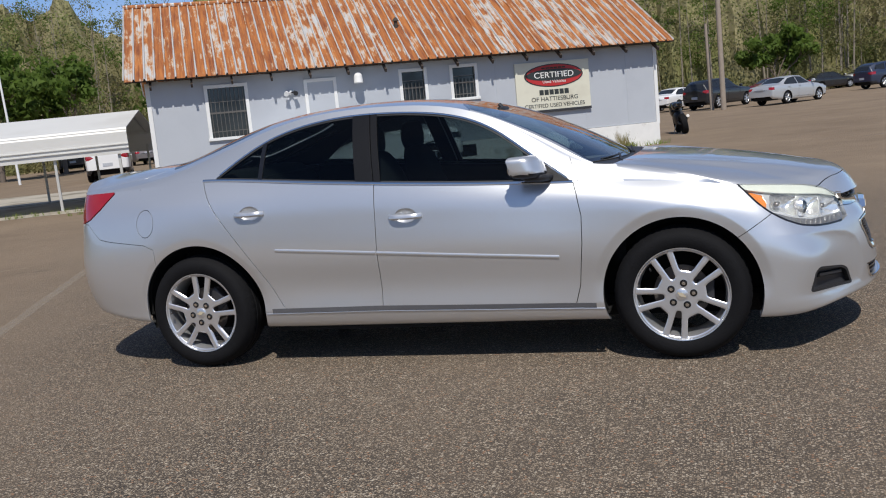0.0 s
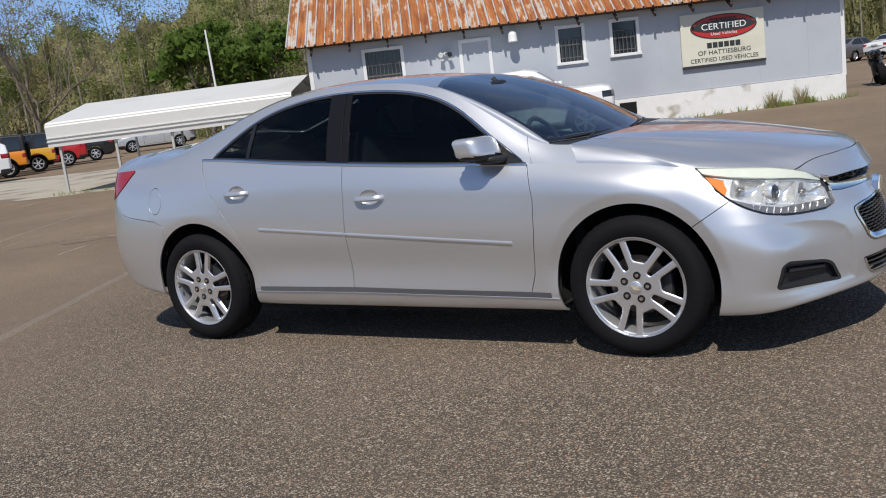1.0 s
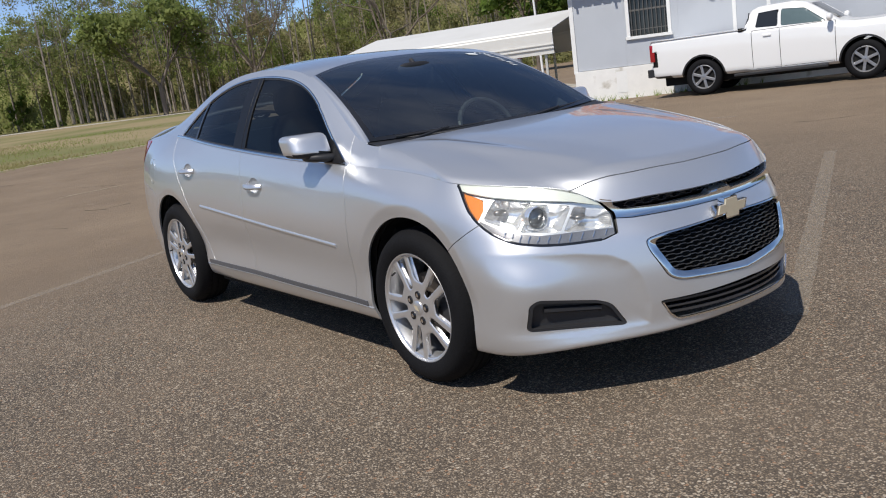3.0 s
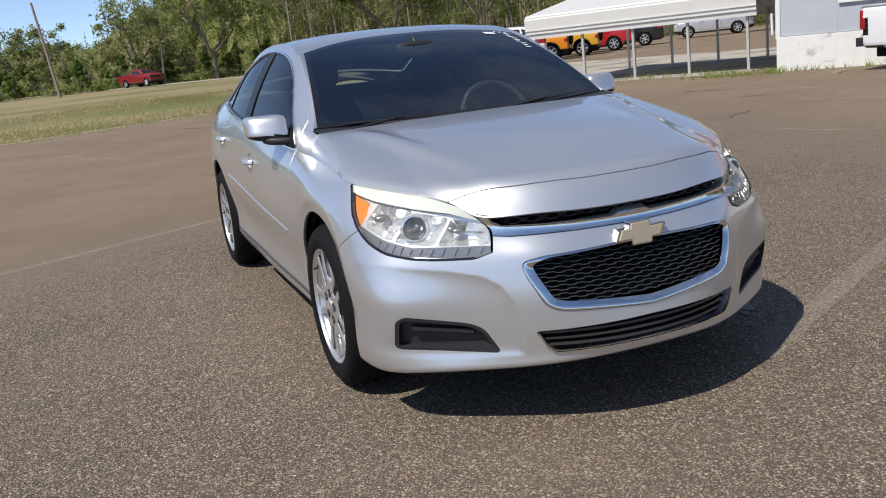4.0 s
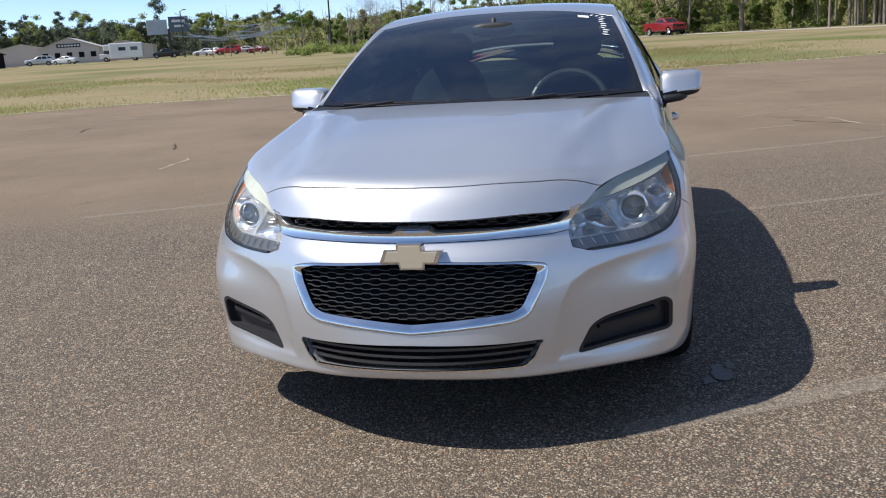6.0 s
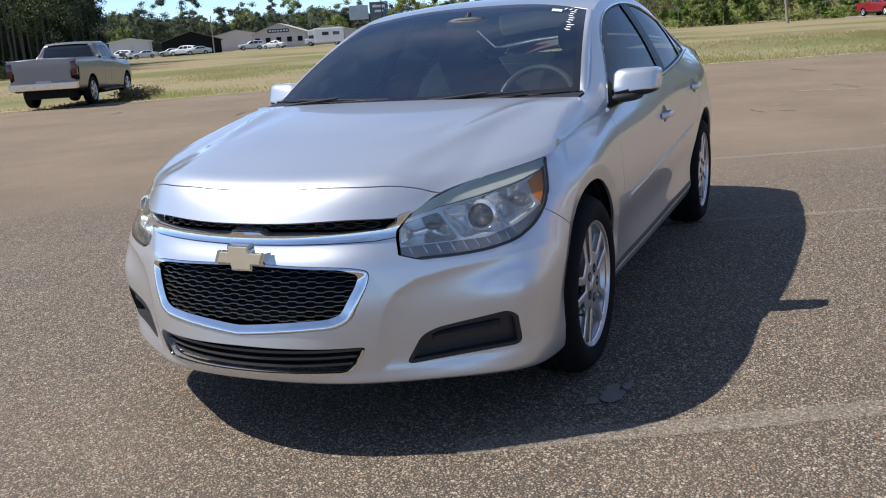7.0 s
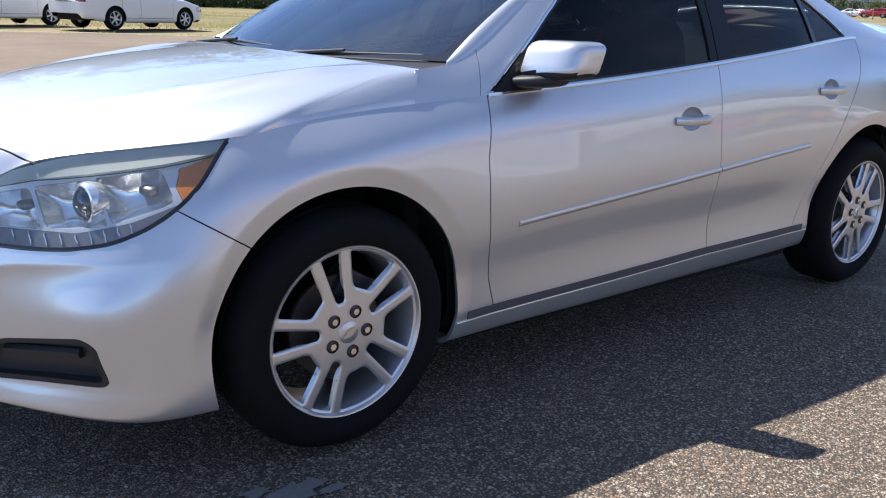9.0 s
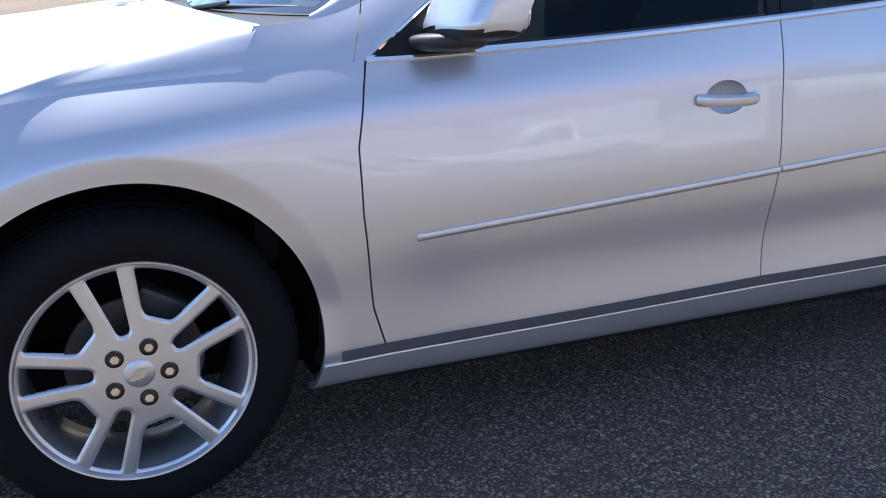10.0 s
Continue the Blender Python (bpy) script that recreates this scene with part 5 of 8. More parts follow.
def sheet(name, poly, step, mat, up, label, category, kind="structure"):
    """A ground surface over a polygon that follows the lie of the land."""
    bm = bmesh.new()
    P = [Vector((x, y, 0)) for x, y in poly]
    f = bm.faces.new([bm.verts.new(p) for p in P])
    xs, ys = [p.x for p in P], [p.y for p in P]
    for k in range(int((max(xs) - min(xs)) / step)):
        c = min(xs) + step * (k + 0.5)
        bmesh.ops.bisect_plane(bm, geom=bm.verts[:] + bm.edges[:] + bm.faces[:], plane_co=(c, 0, 0), plane_no=(1, 0, 0))
    for k in range(int((max(ys) - min(ys)) / step)):
        c = min(ys) + step * (k + 0.5)
        bmesh.ops.bisect_plane(bm, geom=bm.verts[:] + bm.edges[:] + bm.faces[:], plane_co=(0, c, 0), plane_no=(0, 1, 0))
    bmesh.ops.triangulate(bm, faces=bm.faces[:])
    for v in bm.verts:
        v.co.z = ground_z(v.co.x, v.co.y) + up
    bmesh.ops.recalc_face_normals(bm, faces=bm.faces)
    if sum(f.normal.z for f in bm.faces) < 0:
        bmesh.ops.reverse_faces(bm, faces=bm.faces)
    ob = part(name, bm, mat)
    return tagged(ob, label, category, kind=kind)


bm = bmesh.new()
rings = []
for r in [1, 4, 8, 10, 12, 14, 16, 18, 20, 23, 26, 30, 35, 40, 50, 60, 80, 100, 140, 200, 230, 400, 900, 2500]:
    rings.append([bm.verts.new((r * math.cos(a), r * math.sin(a), ground_z(r * math.cos(a), r * math.sin(a)) - 0.05)) for a in np.linspace(0, 2 * math.pi, 145)[:-1]])
bm.faces.new(rings[0])
for p, q in zip(rings, rings[1:]):
    for i in range(144):
        bm.faces.new((p[i], q[i], q[(i + 1) % 144], p[(i + 1) % 144]))
bmesh.ops.recalc_face_normals(bm, faces=bm.faces)
tagged(part("ground", bm, GRASS), "dry rough grass field around the car lot", "ground", kind="structure")
LOT = [(-31, 13.2), (-27.5, 10.2), (-25.0, 6.5), (-23.8, 3), (-22.0, -0.5), (-20.2, -4), (-19.0, -8), (-17.6, -13.5), (-15.2, -16.2), (-12.0, -19.4), (-6.0, -22.5), (4, -25), (25, -30), (48, -20), (55, 20), (50, 60), (30, 98), (8, 104), (-8, 70), (-20, 62), (-50, 56), (-58, 42), (-50, 26), (-40, 15.5)]
sheet("road", LOT, 2.0, ASPHALT, 0.0, "worn brown-grey asphalt of the car lot", "asphalt")
sheet("pavement", [(-33, 17), (-29.5, 13.2), (-24, 11.0), (-17.9, 9.0), (-11.6, 12.2), (-14.2, 17.3), (-20, 21)], 1.5, CONCRETE, 0.006, "cracked pale concrete apron beside the carport", "concrete")
sheet("gravel_road", [(-150, -60), (-146, -30), (-120, -8), (-96, 6), (-86, 20), (-70, 40), (-66, 38), (-82, 17), (-92, 3), (-116, -11), (-141, -32), (-145, -60)], 5, GRAVEL, -0.03, "pale gravel road beyond the field", "road")


def worn_paint():
    m = material("worn_line_paint", (0.44, 0.385, 0.31), rough=0.8, vary=0.2, scale=30)
    nt = m.node_tree
    out = nt.nodes["Material Output"]
    b = nt.nodes["Principled BSDF"]
    tr = nt.nodes.new("ShaderNodeBsdfTransparent")
    mx = nt.nodes.new("ShaderNodeMixShader")
    n = nt.nodes.new("ShaderNodeTexNoise")
    n.inputs["Scale"].default_value, n.inputs["Detail"].default_value, n.inputs["Roughness"].default_value = 60, 10, 0.85
    tc = nt.nodes.new("ShaderNodeTexCoord")
    nt.links.new(tc.outputs["Object"], n.inputs["Vector"])
    r = nt.nodes.new("ShaderNodeMapRange")
    r.inputs[1].default_value, r.inputs[2].default_value, r.inputs[4].default_value = 0.40, 0.68, 0.60
    nt.links.new(n.outputs["Fac"], r.inputs[0])
    nt.links.new(r.outputs[0], mx.inputs[0])
    nt.links.new(tr.outputs[0], mx.inputs[1])
    nt.links.new(b.outputs[0], mx.inputs[2])
    nt.links.new(mx.outputs[0], out.inputs["Surface"])
    return m


PAINT = worn_paint()


def paint_line(a, b, w=0.10):
    a, b = Vector((*a, 0)), Vector((*b, 0))
    d = (b - a).normalized()
    n = Vector((-d.y, d.x, 0)) * w / 2
    bm = bmesh.new()
    k = max(2, int((b - a).length / 0.4))
    prev = None
    for i in range(k + 1):
        c = a.lerp(b, i / k)
        j = 0.012 * math.sin(i * 2.3)
        row = []
        for s in (1, -1):
            p = c + n * s * (1 + j * 6 * s)
            row.append(bm.verts.new((p.x, p.y, ground_z(p.x, p.y) + 0.004)))
        if prev:
            bm.faces.new((prev[0], prev[1], row[1], row[0]))
        prev = row
    bmesh.ops.recalc_face_normals(bm, faces=bm.faces)
    tagged(part("parking_line", bm, PAINT), "worn white parking line on the asphalt", "line", "painted parking lines", "structure")


for a, b, w in (((-1.75, -3.9), (-6.6, 5.2), 0.11), ((2.15, 0.62), (-0.4, 5.3), 0.11), ((-0.75, -0.25), (-3.2, 4.6), 0.08), ((-9.4, 2.6), (-11.4, 6.0), 0.1), ((-3.8, 8.6), (-5.8, 8.2), 0.12), ((-6.5, 9.6), (-8.4, 9.5), 0.12), ((-12.5, -9.5), (-13.6, -11.3), 0.1), ((-14.5, -12.6), (-15.6, -14.6), 0.12), ((-11.0, -14.0), (-12.4, -16.6), 0.1), ((4.4, 15.2), (6.2, 16.4), 0.14)):
    paint_line(a, b, w)

# cracks and grit lines in the old paving
CRACK = material("crack_filling", (0.055, 0.042, 0.030), rough=0.95, vary=0.4, scale=8)
GRIT = material("pale_grit", (0.36, 0.30, 0.22), rough=0.95, vary=0.3, scale=30)


def crack(seed, x, y, heading, length, width, mat, label, category):
    rnd = random.Random(seed)
    bm = bmesh.new()
    a, prev = heading, None
    for i in range(int(length / 0.12)):
        a += rnd.uniform(-0.35, 0.35) + (heading - a) * 0.35
        x, y = x + 0.12 * math.cos(a), y + 0.12 * math.sin(a)
        w = width * rnd.uniform(0.15, 1.0)
        row = [bm.verts.new((x - math.sin(a) * w * s, y + math.cos(a) * w * s, ground_z(x, y) + 0.0045)) for s in (1, -1)]
        if prev:
            bm.faces.new((prev[0], prev[1], row[1], row[0]))
        prev = row
    bmesh.ops.recalc_face_normals(bm, faces=bm.faces)
    if sum(f.normal.z for f in bm.faces) < 0:
        bmesh.ops.reverse_faces(bm, faces=bm.faces)
    tagged(part("crack" if mat is CRACK else "grit_line", bm, mat), label, category, kind="structure")


rnd = random.Random(11)
for i in range(30):
    rad, az_ = rnd.uniform(6.5, 19), math.radians(rnd.uniform(95, 235))
    crack(100 + i, -1 + rad * math.cos(az_), rad * math.sin(az_), rnd.choice((2.07, 0.5, 0.45)) + rnd.uniform(-0.15, 0.15), rnd.uniform(0.3, 1.3), rnd.uniform(0.010, 0.035), CRACK, "dark crack in the old asphalt", "crack")
for i in range(22):
    rad, az_ = rnd.uniform(6, 18), math.radians(rnd.uniform(95, 235))
    crack(200 + i, -1 + rad * math.cos(az_), rad * math.sin(az_), rnd.choice((2.07, 0.5)) + rnd.uniform(-0.2, 0.2), rnd.uniform(0.4, 2.2), rnd.uniform(0.015, 0.05), GRIT, "pale line of grit on the asphalt", "grit")

# pale crumbling border where the asphalt meets the field
rnd = random.Random(17)
bm = bmesh.new()
prev = None
for (ax_, ay_), (bx_, by_) in zip(LOT[:12], LOT[1:12]):
    d = Vector((bx_ - ax_, by_ - ay_, 0))
    k = max(2, int(d.length / 0.3))
    for i in range(k):
        c = Vector((ax_, ay_, 0)) + d * (i / k)
        n = Vector((d.y, -d.x, 0)).normalized()
        row = [bm.verts.new((q.x, q.y, ground_z(q.x, q.y) + 0.005)) for q in (c - n * rnd.uniform(0.0, 0.10), c + n * rnd.uniform(0.10, 0.42))]
        if prev:
            bm.faces.new((prev[0], prev[1], row[1], row[0]))
        prev = row
bmesh.ops.recalc_face_normals(bm, faces=bm.faces)
if sum(f.normal.z for f in bm.faces) < 0:
    bmesh.ops.reverse_faces(bm, faces=bm.faces)
tagged(part("asphalt_border", bm, GRIT), "pale crumbling border of the old asphalt", "border", kind="structure")

# a patch of broken filler beside the front wheel
bm = bmesh.new()
rnd = random.Random(5)
for cx, cy, r in ((1.60, 0.98, 0.065), (1.68, 0.93, 0.035), (1.52, 1.02, 0.03)):
    vs = []
    for i in range(16):
        a = 2 * math.pi * i / 16
        q = r * rnd.uniform(0.55, 1.1)
        vs.append(bm.verts.new((cx + q * 1.4 * math.cos(a), cy + q * 0.7 * math.sin(a), 0.005)))
    bm.faces.new(vs)
tagged(part("filler_patch", bm, material("grey_filler", (0.20, 0.185, 0.165), rough=0.9, vary=0.3, scale=20, bump=0.5, bump_scale=60)), "crumbling grey filler patch in the asphalt", "patch", kind="structure")

# ---------------------------------------------------------------- the sales office
WALL = material("pale_blue_wall", (0.44, 0.465, 0.50), rough=0.7, vary=0.07, scale=0.8, second=(0.375, 0.395, 0.435), second_scale=0.5, second_amount=(0.5, 0.7), bump=0.12, bump_scale=9)
WHITE = material("white_paint", (0.74, 0.74, 0.72), rough=0.55, vary=0.08, scale=5, bump=0.05, bump_scale=30)
SKIRT = material("flaking_white_skirt", (0.74, 0.73, 0.70), rough=0.8, vary=0.12, scale=4, second=(0.36, 0.32, 0.25), second_scale=2.2, second_amount=(0.58, 0.72), bump=0.3, bump_scale=20)
WIN_GLASS = material("dark_window", (0.015, 0.017, 0.02), rough=0.06, spec=0.6, vary=0.2, scale=3)
IRON = material("painted_iron", (0.13, 0.12, 0.11), rough=0.5, vary=0.15, scale=20)
SOFFIT = material("soffit_wood", (0.065, 0.048, 0.038), rough=0.9, vary=0.3, scale=10)


def rust_material():
    m = bpy.data.materials.new("rusted_roof_sheet")
    m.use_nodes = True
    nt = m.node_tree
    L, N = nt.links.new, nt.nodes.new
    b = nt.nodes["Principled BSDF"]
    tc = N("ShaderNodeTexCoord")
    info = N("ShaderNodeObjectInfo")

    def noise(sx, sy, sz, scale, detail=7, rough=0.65, shift=False):
        mp = N("ShaderNodeMapping")
        mp.inputs["Scale"].default_value = (sx, sy, sz)
        L(tc.outputs["Object"], mp.inputs["Vector"])
        n = N("ShaderNodeTexNoise")
        n.noise_dimensions = "4D"
        n.inputs["Scale"].default_value, n.inputs["Detail"].default_value, n.inputs["Roughness"].default_value = scale, detail, rough
        L(mp.outputs[0], n.inputs["Vector"])
        w = N("ShaderNodeMath")
        w.operation = "MULTIPLY"
        w.inputs[1].default_value = 37.0
        L(info.outputs["Random"], w.inputs[0])
        L(w.outputs[0], n.inputs["W"])
        return n.outputs["Fac"]

    def ramp(f, a, c):
        r = N("ShaderNodeMapRange")
        r.inputs[1].default_value, r.inputs[2].default_value = a, c
        L(f, r.inputs[0])
        return r.outputs[0]

    def mix(f, a, c):
        x = N("ShaderNodeMixRGB")
        L(f, x.inputs[0])
        for k, v in ((1, a), (2, c)):
            if isinstance(v, tuple):
                x.inputs[k].default_value = (*v, 1)
            else:
                L(v, x.inputs[k])
        return x.outputs[0]

    sheet_c = mix(noise(1, 1, 1, 1.5), (0.42, 0.43, 0.445), (0.60, 0.585, 0.55))
    rust_c = mix(ramp(noise(7.0, 0.5, 0.5, 2.0), 0.38, 0.66), (0.42, 0.150, 0.034), (0.17, 0.045, 0.016))
    pos = N("ShaderNodeSeparateXYZ")
    L(tc.outputs["Object"], pos.inputs[0])
    wave = N("ShaderNodeMath")
    wave.operation = "PINGPONG"
    wave.inputs[1].default_value = 0.11583
    shift = N("ShaderNodeMath")
    shift.inputs[1].default_value = -0.011 + 0.23167 * 4
    L(pos.outputs[0], shift.inputs[0])
    L(shift.outputs[0], wave.inputs[0])
    rib = ramp(wave.outputs[0], 0.030, 0.016)
    blot = noise(2.6, 0.75, 0.75, 2.2)
    streak = noise(6.5, 0.22, 0.22, 2.0)
    both_ = N("ShaderNodeMath")
    both_.operation = "MULTIPLY_ADD"
    both_.inputs[1].default_value = 0.75
    L(streak, both_.inputs[0])
    L(blot, both_.inputs[2])
    amount = N("ShaderNodeMath")
    amount.operation = "MULTIPLY_ADD"
    amount.inputs[1].default_value = 0.20
    L(info.outputs["Random"], amount.inputs[0])
    L(both_.outputs[0], amount.inputs[2])
    ribbed = N("ShaderNodeMath")
    ribbed.operation = "MULTIPLY_ADD"
    ribbed.inputs[1].default_value = -0.24
    L(rib, ribbed.inputs[0])
    L(amount.outputs[0], ribbed.inputs[2])
    mask = ramp(ribbed.outputs[0], 0.875, 0.95)
    tint = mix(ramp(ribbed.outputs[0], 0.79, 0.93), sheet_c, (0.52, 0.31, 0.15))
    col = mix(mask, tint, rust_c)
    L(col, b.inputs["Base Color"])
    met = N("ShaderNodeMath")
    met.operation = "MULTIPLY_ADD"
    met.inputs[1].default_value, met.inputs[2].default_value = -0.25, 0.25
    L(mask, met.inputs[0])
    L(met.outputs[0], b.inputs["Metallic"])
    b.inputs["Roughness"].default_value = 0.62
    bp = N("ShaderNodeBump")
    bp.inputs["Strength"].default_value, bp.inputs["Distance"].default_value = 0.25, 0.01
    L(noise(1, 1, 1, 25), bp.inputs["Height"])
    L(bp.outputs[0], b.inputs["Normal"])
    return m


RUST = rust_material()
OFFICE = Matrix.Translation((-0.01, 19.18, 0.085)) @ Matrix.Rotation(math.radians(32), 4, "Z") @ Matrix.Rotation(math.radians(0.58), 4, "Y") @ Matrix.Diagonal((0.978, 1.0, 0.965, 1.0))
LEN, DEEP = 13.05, 6.0
office = thing("office_building", "low pale-blue sales office with a rusted metal roof", "building", OFFICE)


def wall_with_holes(name, holes, parent):
    """The front wall with real openings, 14 cm thick; local x runs along it, z up."""
    xs = sorted({-LEN, 0.0, *[h[0] for h in holes], *[h[1] for h in holes]})
    zs = sorted({-0.6, 0.60, 2.70, *[h[2] for h in holes], *[h[3] for h in holes]})
    bm = bmesh.new()
    for x0, x1 in zip(xs, xs[1:]):
        for z0, z1 in zip(zs, zs[1:]):
            cx, cz = (x0 + x1) / 2, (z0 + z1) / 2
            if cz < 0.60 or any(h[0] < cx < h[1] and h[2] < cz < h[3] for h in holes):
                continue
            box(bm, (x0, 0, z0), (x1, 0.14, z1))
    bmesh.ops.remove_doubles(bm, verts=bm.verts, dist=1e-4)
    inner = {}
    for f in bm.faces:
        inner.setdefault(tuple(round(c, 3) for c in f.calc_center_median()), []).append(f)
    bmesh.ops.delete(bm, geom=[f for fs in inner.values() if len(fs) > 1 for f in fs], context="FACES")
    return part(name, bm, WALL, parent)


HOLES = [(-11.70, -10.84, 1.27, 2.45), (-6.97, -6.40, 1.66, 2.47), (-5.65, -5.07, 1.71, 2.48)]
wall_with_holes("front_wall", HOLES, office)
bm = bmesh.new()
box(bm, (-LEN, 0.14, 0.6), (-LEN + 0.14, DEEP, 2.7))
vs = [bm.verts.new(v) for v in ((-LEN, 0, 2.7), (-LEN, DEEP, 2.7), (-LEN, DEEP / 2, 4.68))]
bm.faces.new(vs[::-1])
part("side_wall", bm, WALL, office)
bm = bmesh.new()
box(bm, (-0.14, 0.14, 0.6), (0, DEEP, 2.7))
vs = [bm.verts.new(v) for v in ((0, 0, 2.7), (0, DEEP, 2.7), (0, DEEP / 2, 4.68))]
bm.faces.new(vs)
part("side_wall", bm, WALL, office)
bm = bmesh.new()
box(bm, (-LEN, DEEP - 0.14, 0.6), (0, DEEP, 2.7))
part("back_wall", bm, WALL, office)
bm = bmesh.new()
box(bm, (-LEN - 0.03, -0.035, -0.7), (0.03, DEEP + 0.03, 0.59), 0.01)
part("foundation_skirt", bm, SKIRT, office, "flaking white foundation skirt")
for x0, x1, z0, z1 in ((-5.62, -5.2, 0.20, 0.50), (-12.1, -11.85, 0.0, 0.5)):
    bm = bmesh.new()
    box(bm, (x0, -0.042, z0), (x1, -0.03, z1))
    part("crawl_vent", bm, DARK if x0 > -4 or x0 > -7 else WHITE, office)
for x in (-LEN, 0.0):
    bm = bmesh.new()
    box(bm, (x - 0.05, -0.03, 0.55), (x + 0.05, 0.06, 2.68), 0.006)
    part("corner_board", bm, WHITE, office)
# joints of the wall boards
for x in np.arange(-LEN + 1.22, 0, 1.22):
    if any(h[0] - 0.1 < x < h[1] + 0.1 for h in HOLES):
        continue
    bm = bmesh.new()
    box(bm, (x - 0.012, -0.006, 0.62), (x + 0.012, 0.0, 2.66))
    part("joint_strip", bm, WALL, office)
for x0, x1, z0, z1 in HOLES:
    win = new("window")
    win.parent = office
    for lo, hi in (((x0 - 0.08, -0.03, z0 - 0.06), (x0, 0.05, z1 + 0.08)), ((x1, -0.03, z0 - 0.06), (x1 + 0.08, 0.05, z1 + 0.08)), ((x0, -0.03, z1), (x1, 0.05, z1 + 0.08)), ((x0 - 0.10, -0.06, z0 - 0.07), (x1 + 0.10, 0.05, z0))):
        bm = bmesh.new()
        box(bm, lo, hi, 0.005)
        part("frame", bm, WHITE, win)
    bm = bmesh.new()
    box(bm, (x0, 0.06, z0), (x1, 0.075, z1))
    part("pane", bm, WIN_GLASS, win)
    bm = bmesh.new()
    box(bm, (x0, 0.03, (z0 + z1) / 2 - 0.02), (x1, 0.06, (z0 + z1) / 2 + 0.02))
    part("meeting_rail", bm, IRON, win)
    n = 9 if x1 - x0 > 0.7 else 6
    for i in range(n):
        bm = bmesh.new()
        x = x0 + (x1 - x0) * (i + 0.5) / n
        rod(bm, (x, -0.015, z0), (x, -0.015, z1 - (0.0 if x1 - x0 > 0.7 else 0.28)), 0.008, n=6)
        part("bar", bm, IRON, win)
    for q in (0.12, 0.5, 0.72):
        bm = bmesh.new()
        box(bm, (x0, -0.022, z0 + (z1 - z0) * q - 0.008), (x1, -0.008, z0 + (z1 - z0) * q + 0.008))
        part("cross_bar", bm, IRON, win)
# boarded door panel, lamp, floodlight
bm = bmesh.new()
box(bm, (-9.34, -0.012, 0.62), (-8.70, 0.0, 2.41), 0.003)
part("blanked_door", bm, WALL, office)
for lo, hi in (((-9.42, -0.035, 0.62), (-9.34, 0.0, 2.49)), ((-8.70, -0.035, 0.62), (-8.62, 0.0, 2.49)), ((-9.34, -0.035, 2.41), (-8.70, 0.0, 2.49))):
    bm = bmesh.new()
    box(bm, lo, hi, 0.005)
    part("door_trim", bm, WHITE, office)
lamp = new("wall_lamp")
lamp.parent = office
bm = bmesh.new()
revolve(bm, [(0.001, 0.17), (0.05, 0.165), (0.095, 0.12), (0.105, 0.06), (0.11, -0.06), (0.115, -0.07), (0.10, -0.09), (0.001, -0.09)], 24, Matrix.Translation((-8.11, -0.24, 2.37)) @ Matrix.Rotation(math.radians(90), 4, "X"))
part("lamp_dome", bm, WHITE, lamp, "", True)
bm = bmesh.new()
rod(bm, (-8.11, 0, 2.50), (-8.11, -0.24, 2.53), 0.02)
part("lamp_bracket", bm, WHITE, lamp)
flood = new("floodlight")
flood.parent = office
bm = bmesh.new()
rod(bm, (-9.76, 0, 2.20), (-9.76, -0.08, 2.20), 0.05)
part("flood_base", bm, WHITE, flood)
for dx, mat in ((-0.10, WHITE), (0.09, BLACK_PLASTIC)):
    bm = bmesh.new()
    rod(bm, (-9.76, -0.08, 2.20), (-9.76 + dx, -0.15, 2.19), 0.015)
    rod(bm, (-9.76 + dx, -0.12, 2.20), (-9.76 + dx * 1.2, -0.22, 2.16), 0.04, 0.06)
    part("flood_head", bm, mat, flood)
# roof: ribbed sheets, each its own piece
OVER, SLOPE = 0.42, (4.78 - 2.62) / (DEEP / 2 + 0.42)
for i in range(15):
    x = -LEN + 0.1 + i * 0.92
    bm = bmesh.new()
    bmesh.ops.create_cube(bm, size=1, matrix=Matrix.Translation((x, -0.17, 2.66)) @ Matrix.Rotation(math.atan(SLOPE), 4, "X") @ Matrix.Diagonal((0.045, 0.5, 0.09, 1)))
    part("rafter_tail", bm, SOFFIT, office)
SHEET_W = 0.695


def roof_sheet(side):
    bm = bmesh.new()
    prof = []
    for k in range(3):
        u = k * SHEET_W / 3
        prof += [(u, 0.046), (u + 0.022, 0.046), (u + 0.040, 0.0), (u + 0.11, 0.0), (u + 0.117, 0.006), (u + 0.124, 0.0), (u + SHEET_W / 3 - 0.018, 0.0)]
    prof.append((SHEET_W + 0.012, 0.048))
    run = DEEP / 2 + OVER
    for v in np.linspace(0, 1, 5):
        row = []
        for u, h in prof:
            y = -OVER + run * v if side == 0 else DEEP + OVER - run * v
            row.append(bm.verts.new((u, y, 2.72 + SLOPE * run * v + h)))
        if v:
            for a, b, c, d in zip(prev, prev[1:], row[1:], row):
                bm.faces.new((a, b, c, d) if side == 0 else (d, c, b, a))
        prev = row
    me = bpy.data.meshes.new("roof_sheet")
    bm.normal_update()
    bm.to_mesh(me)
    bm.free()
    me.materials.append(RUST)
    return me


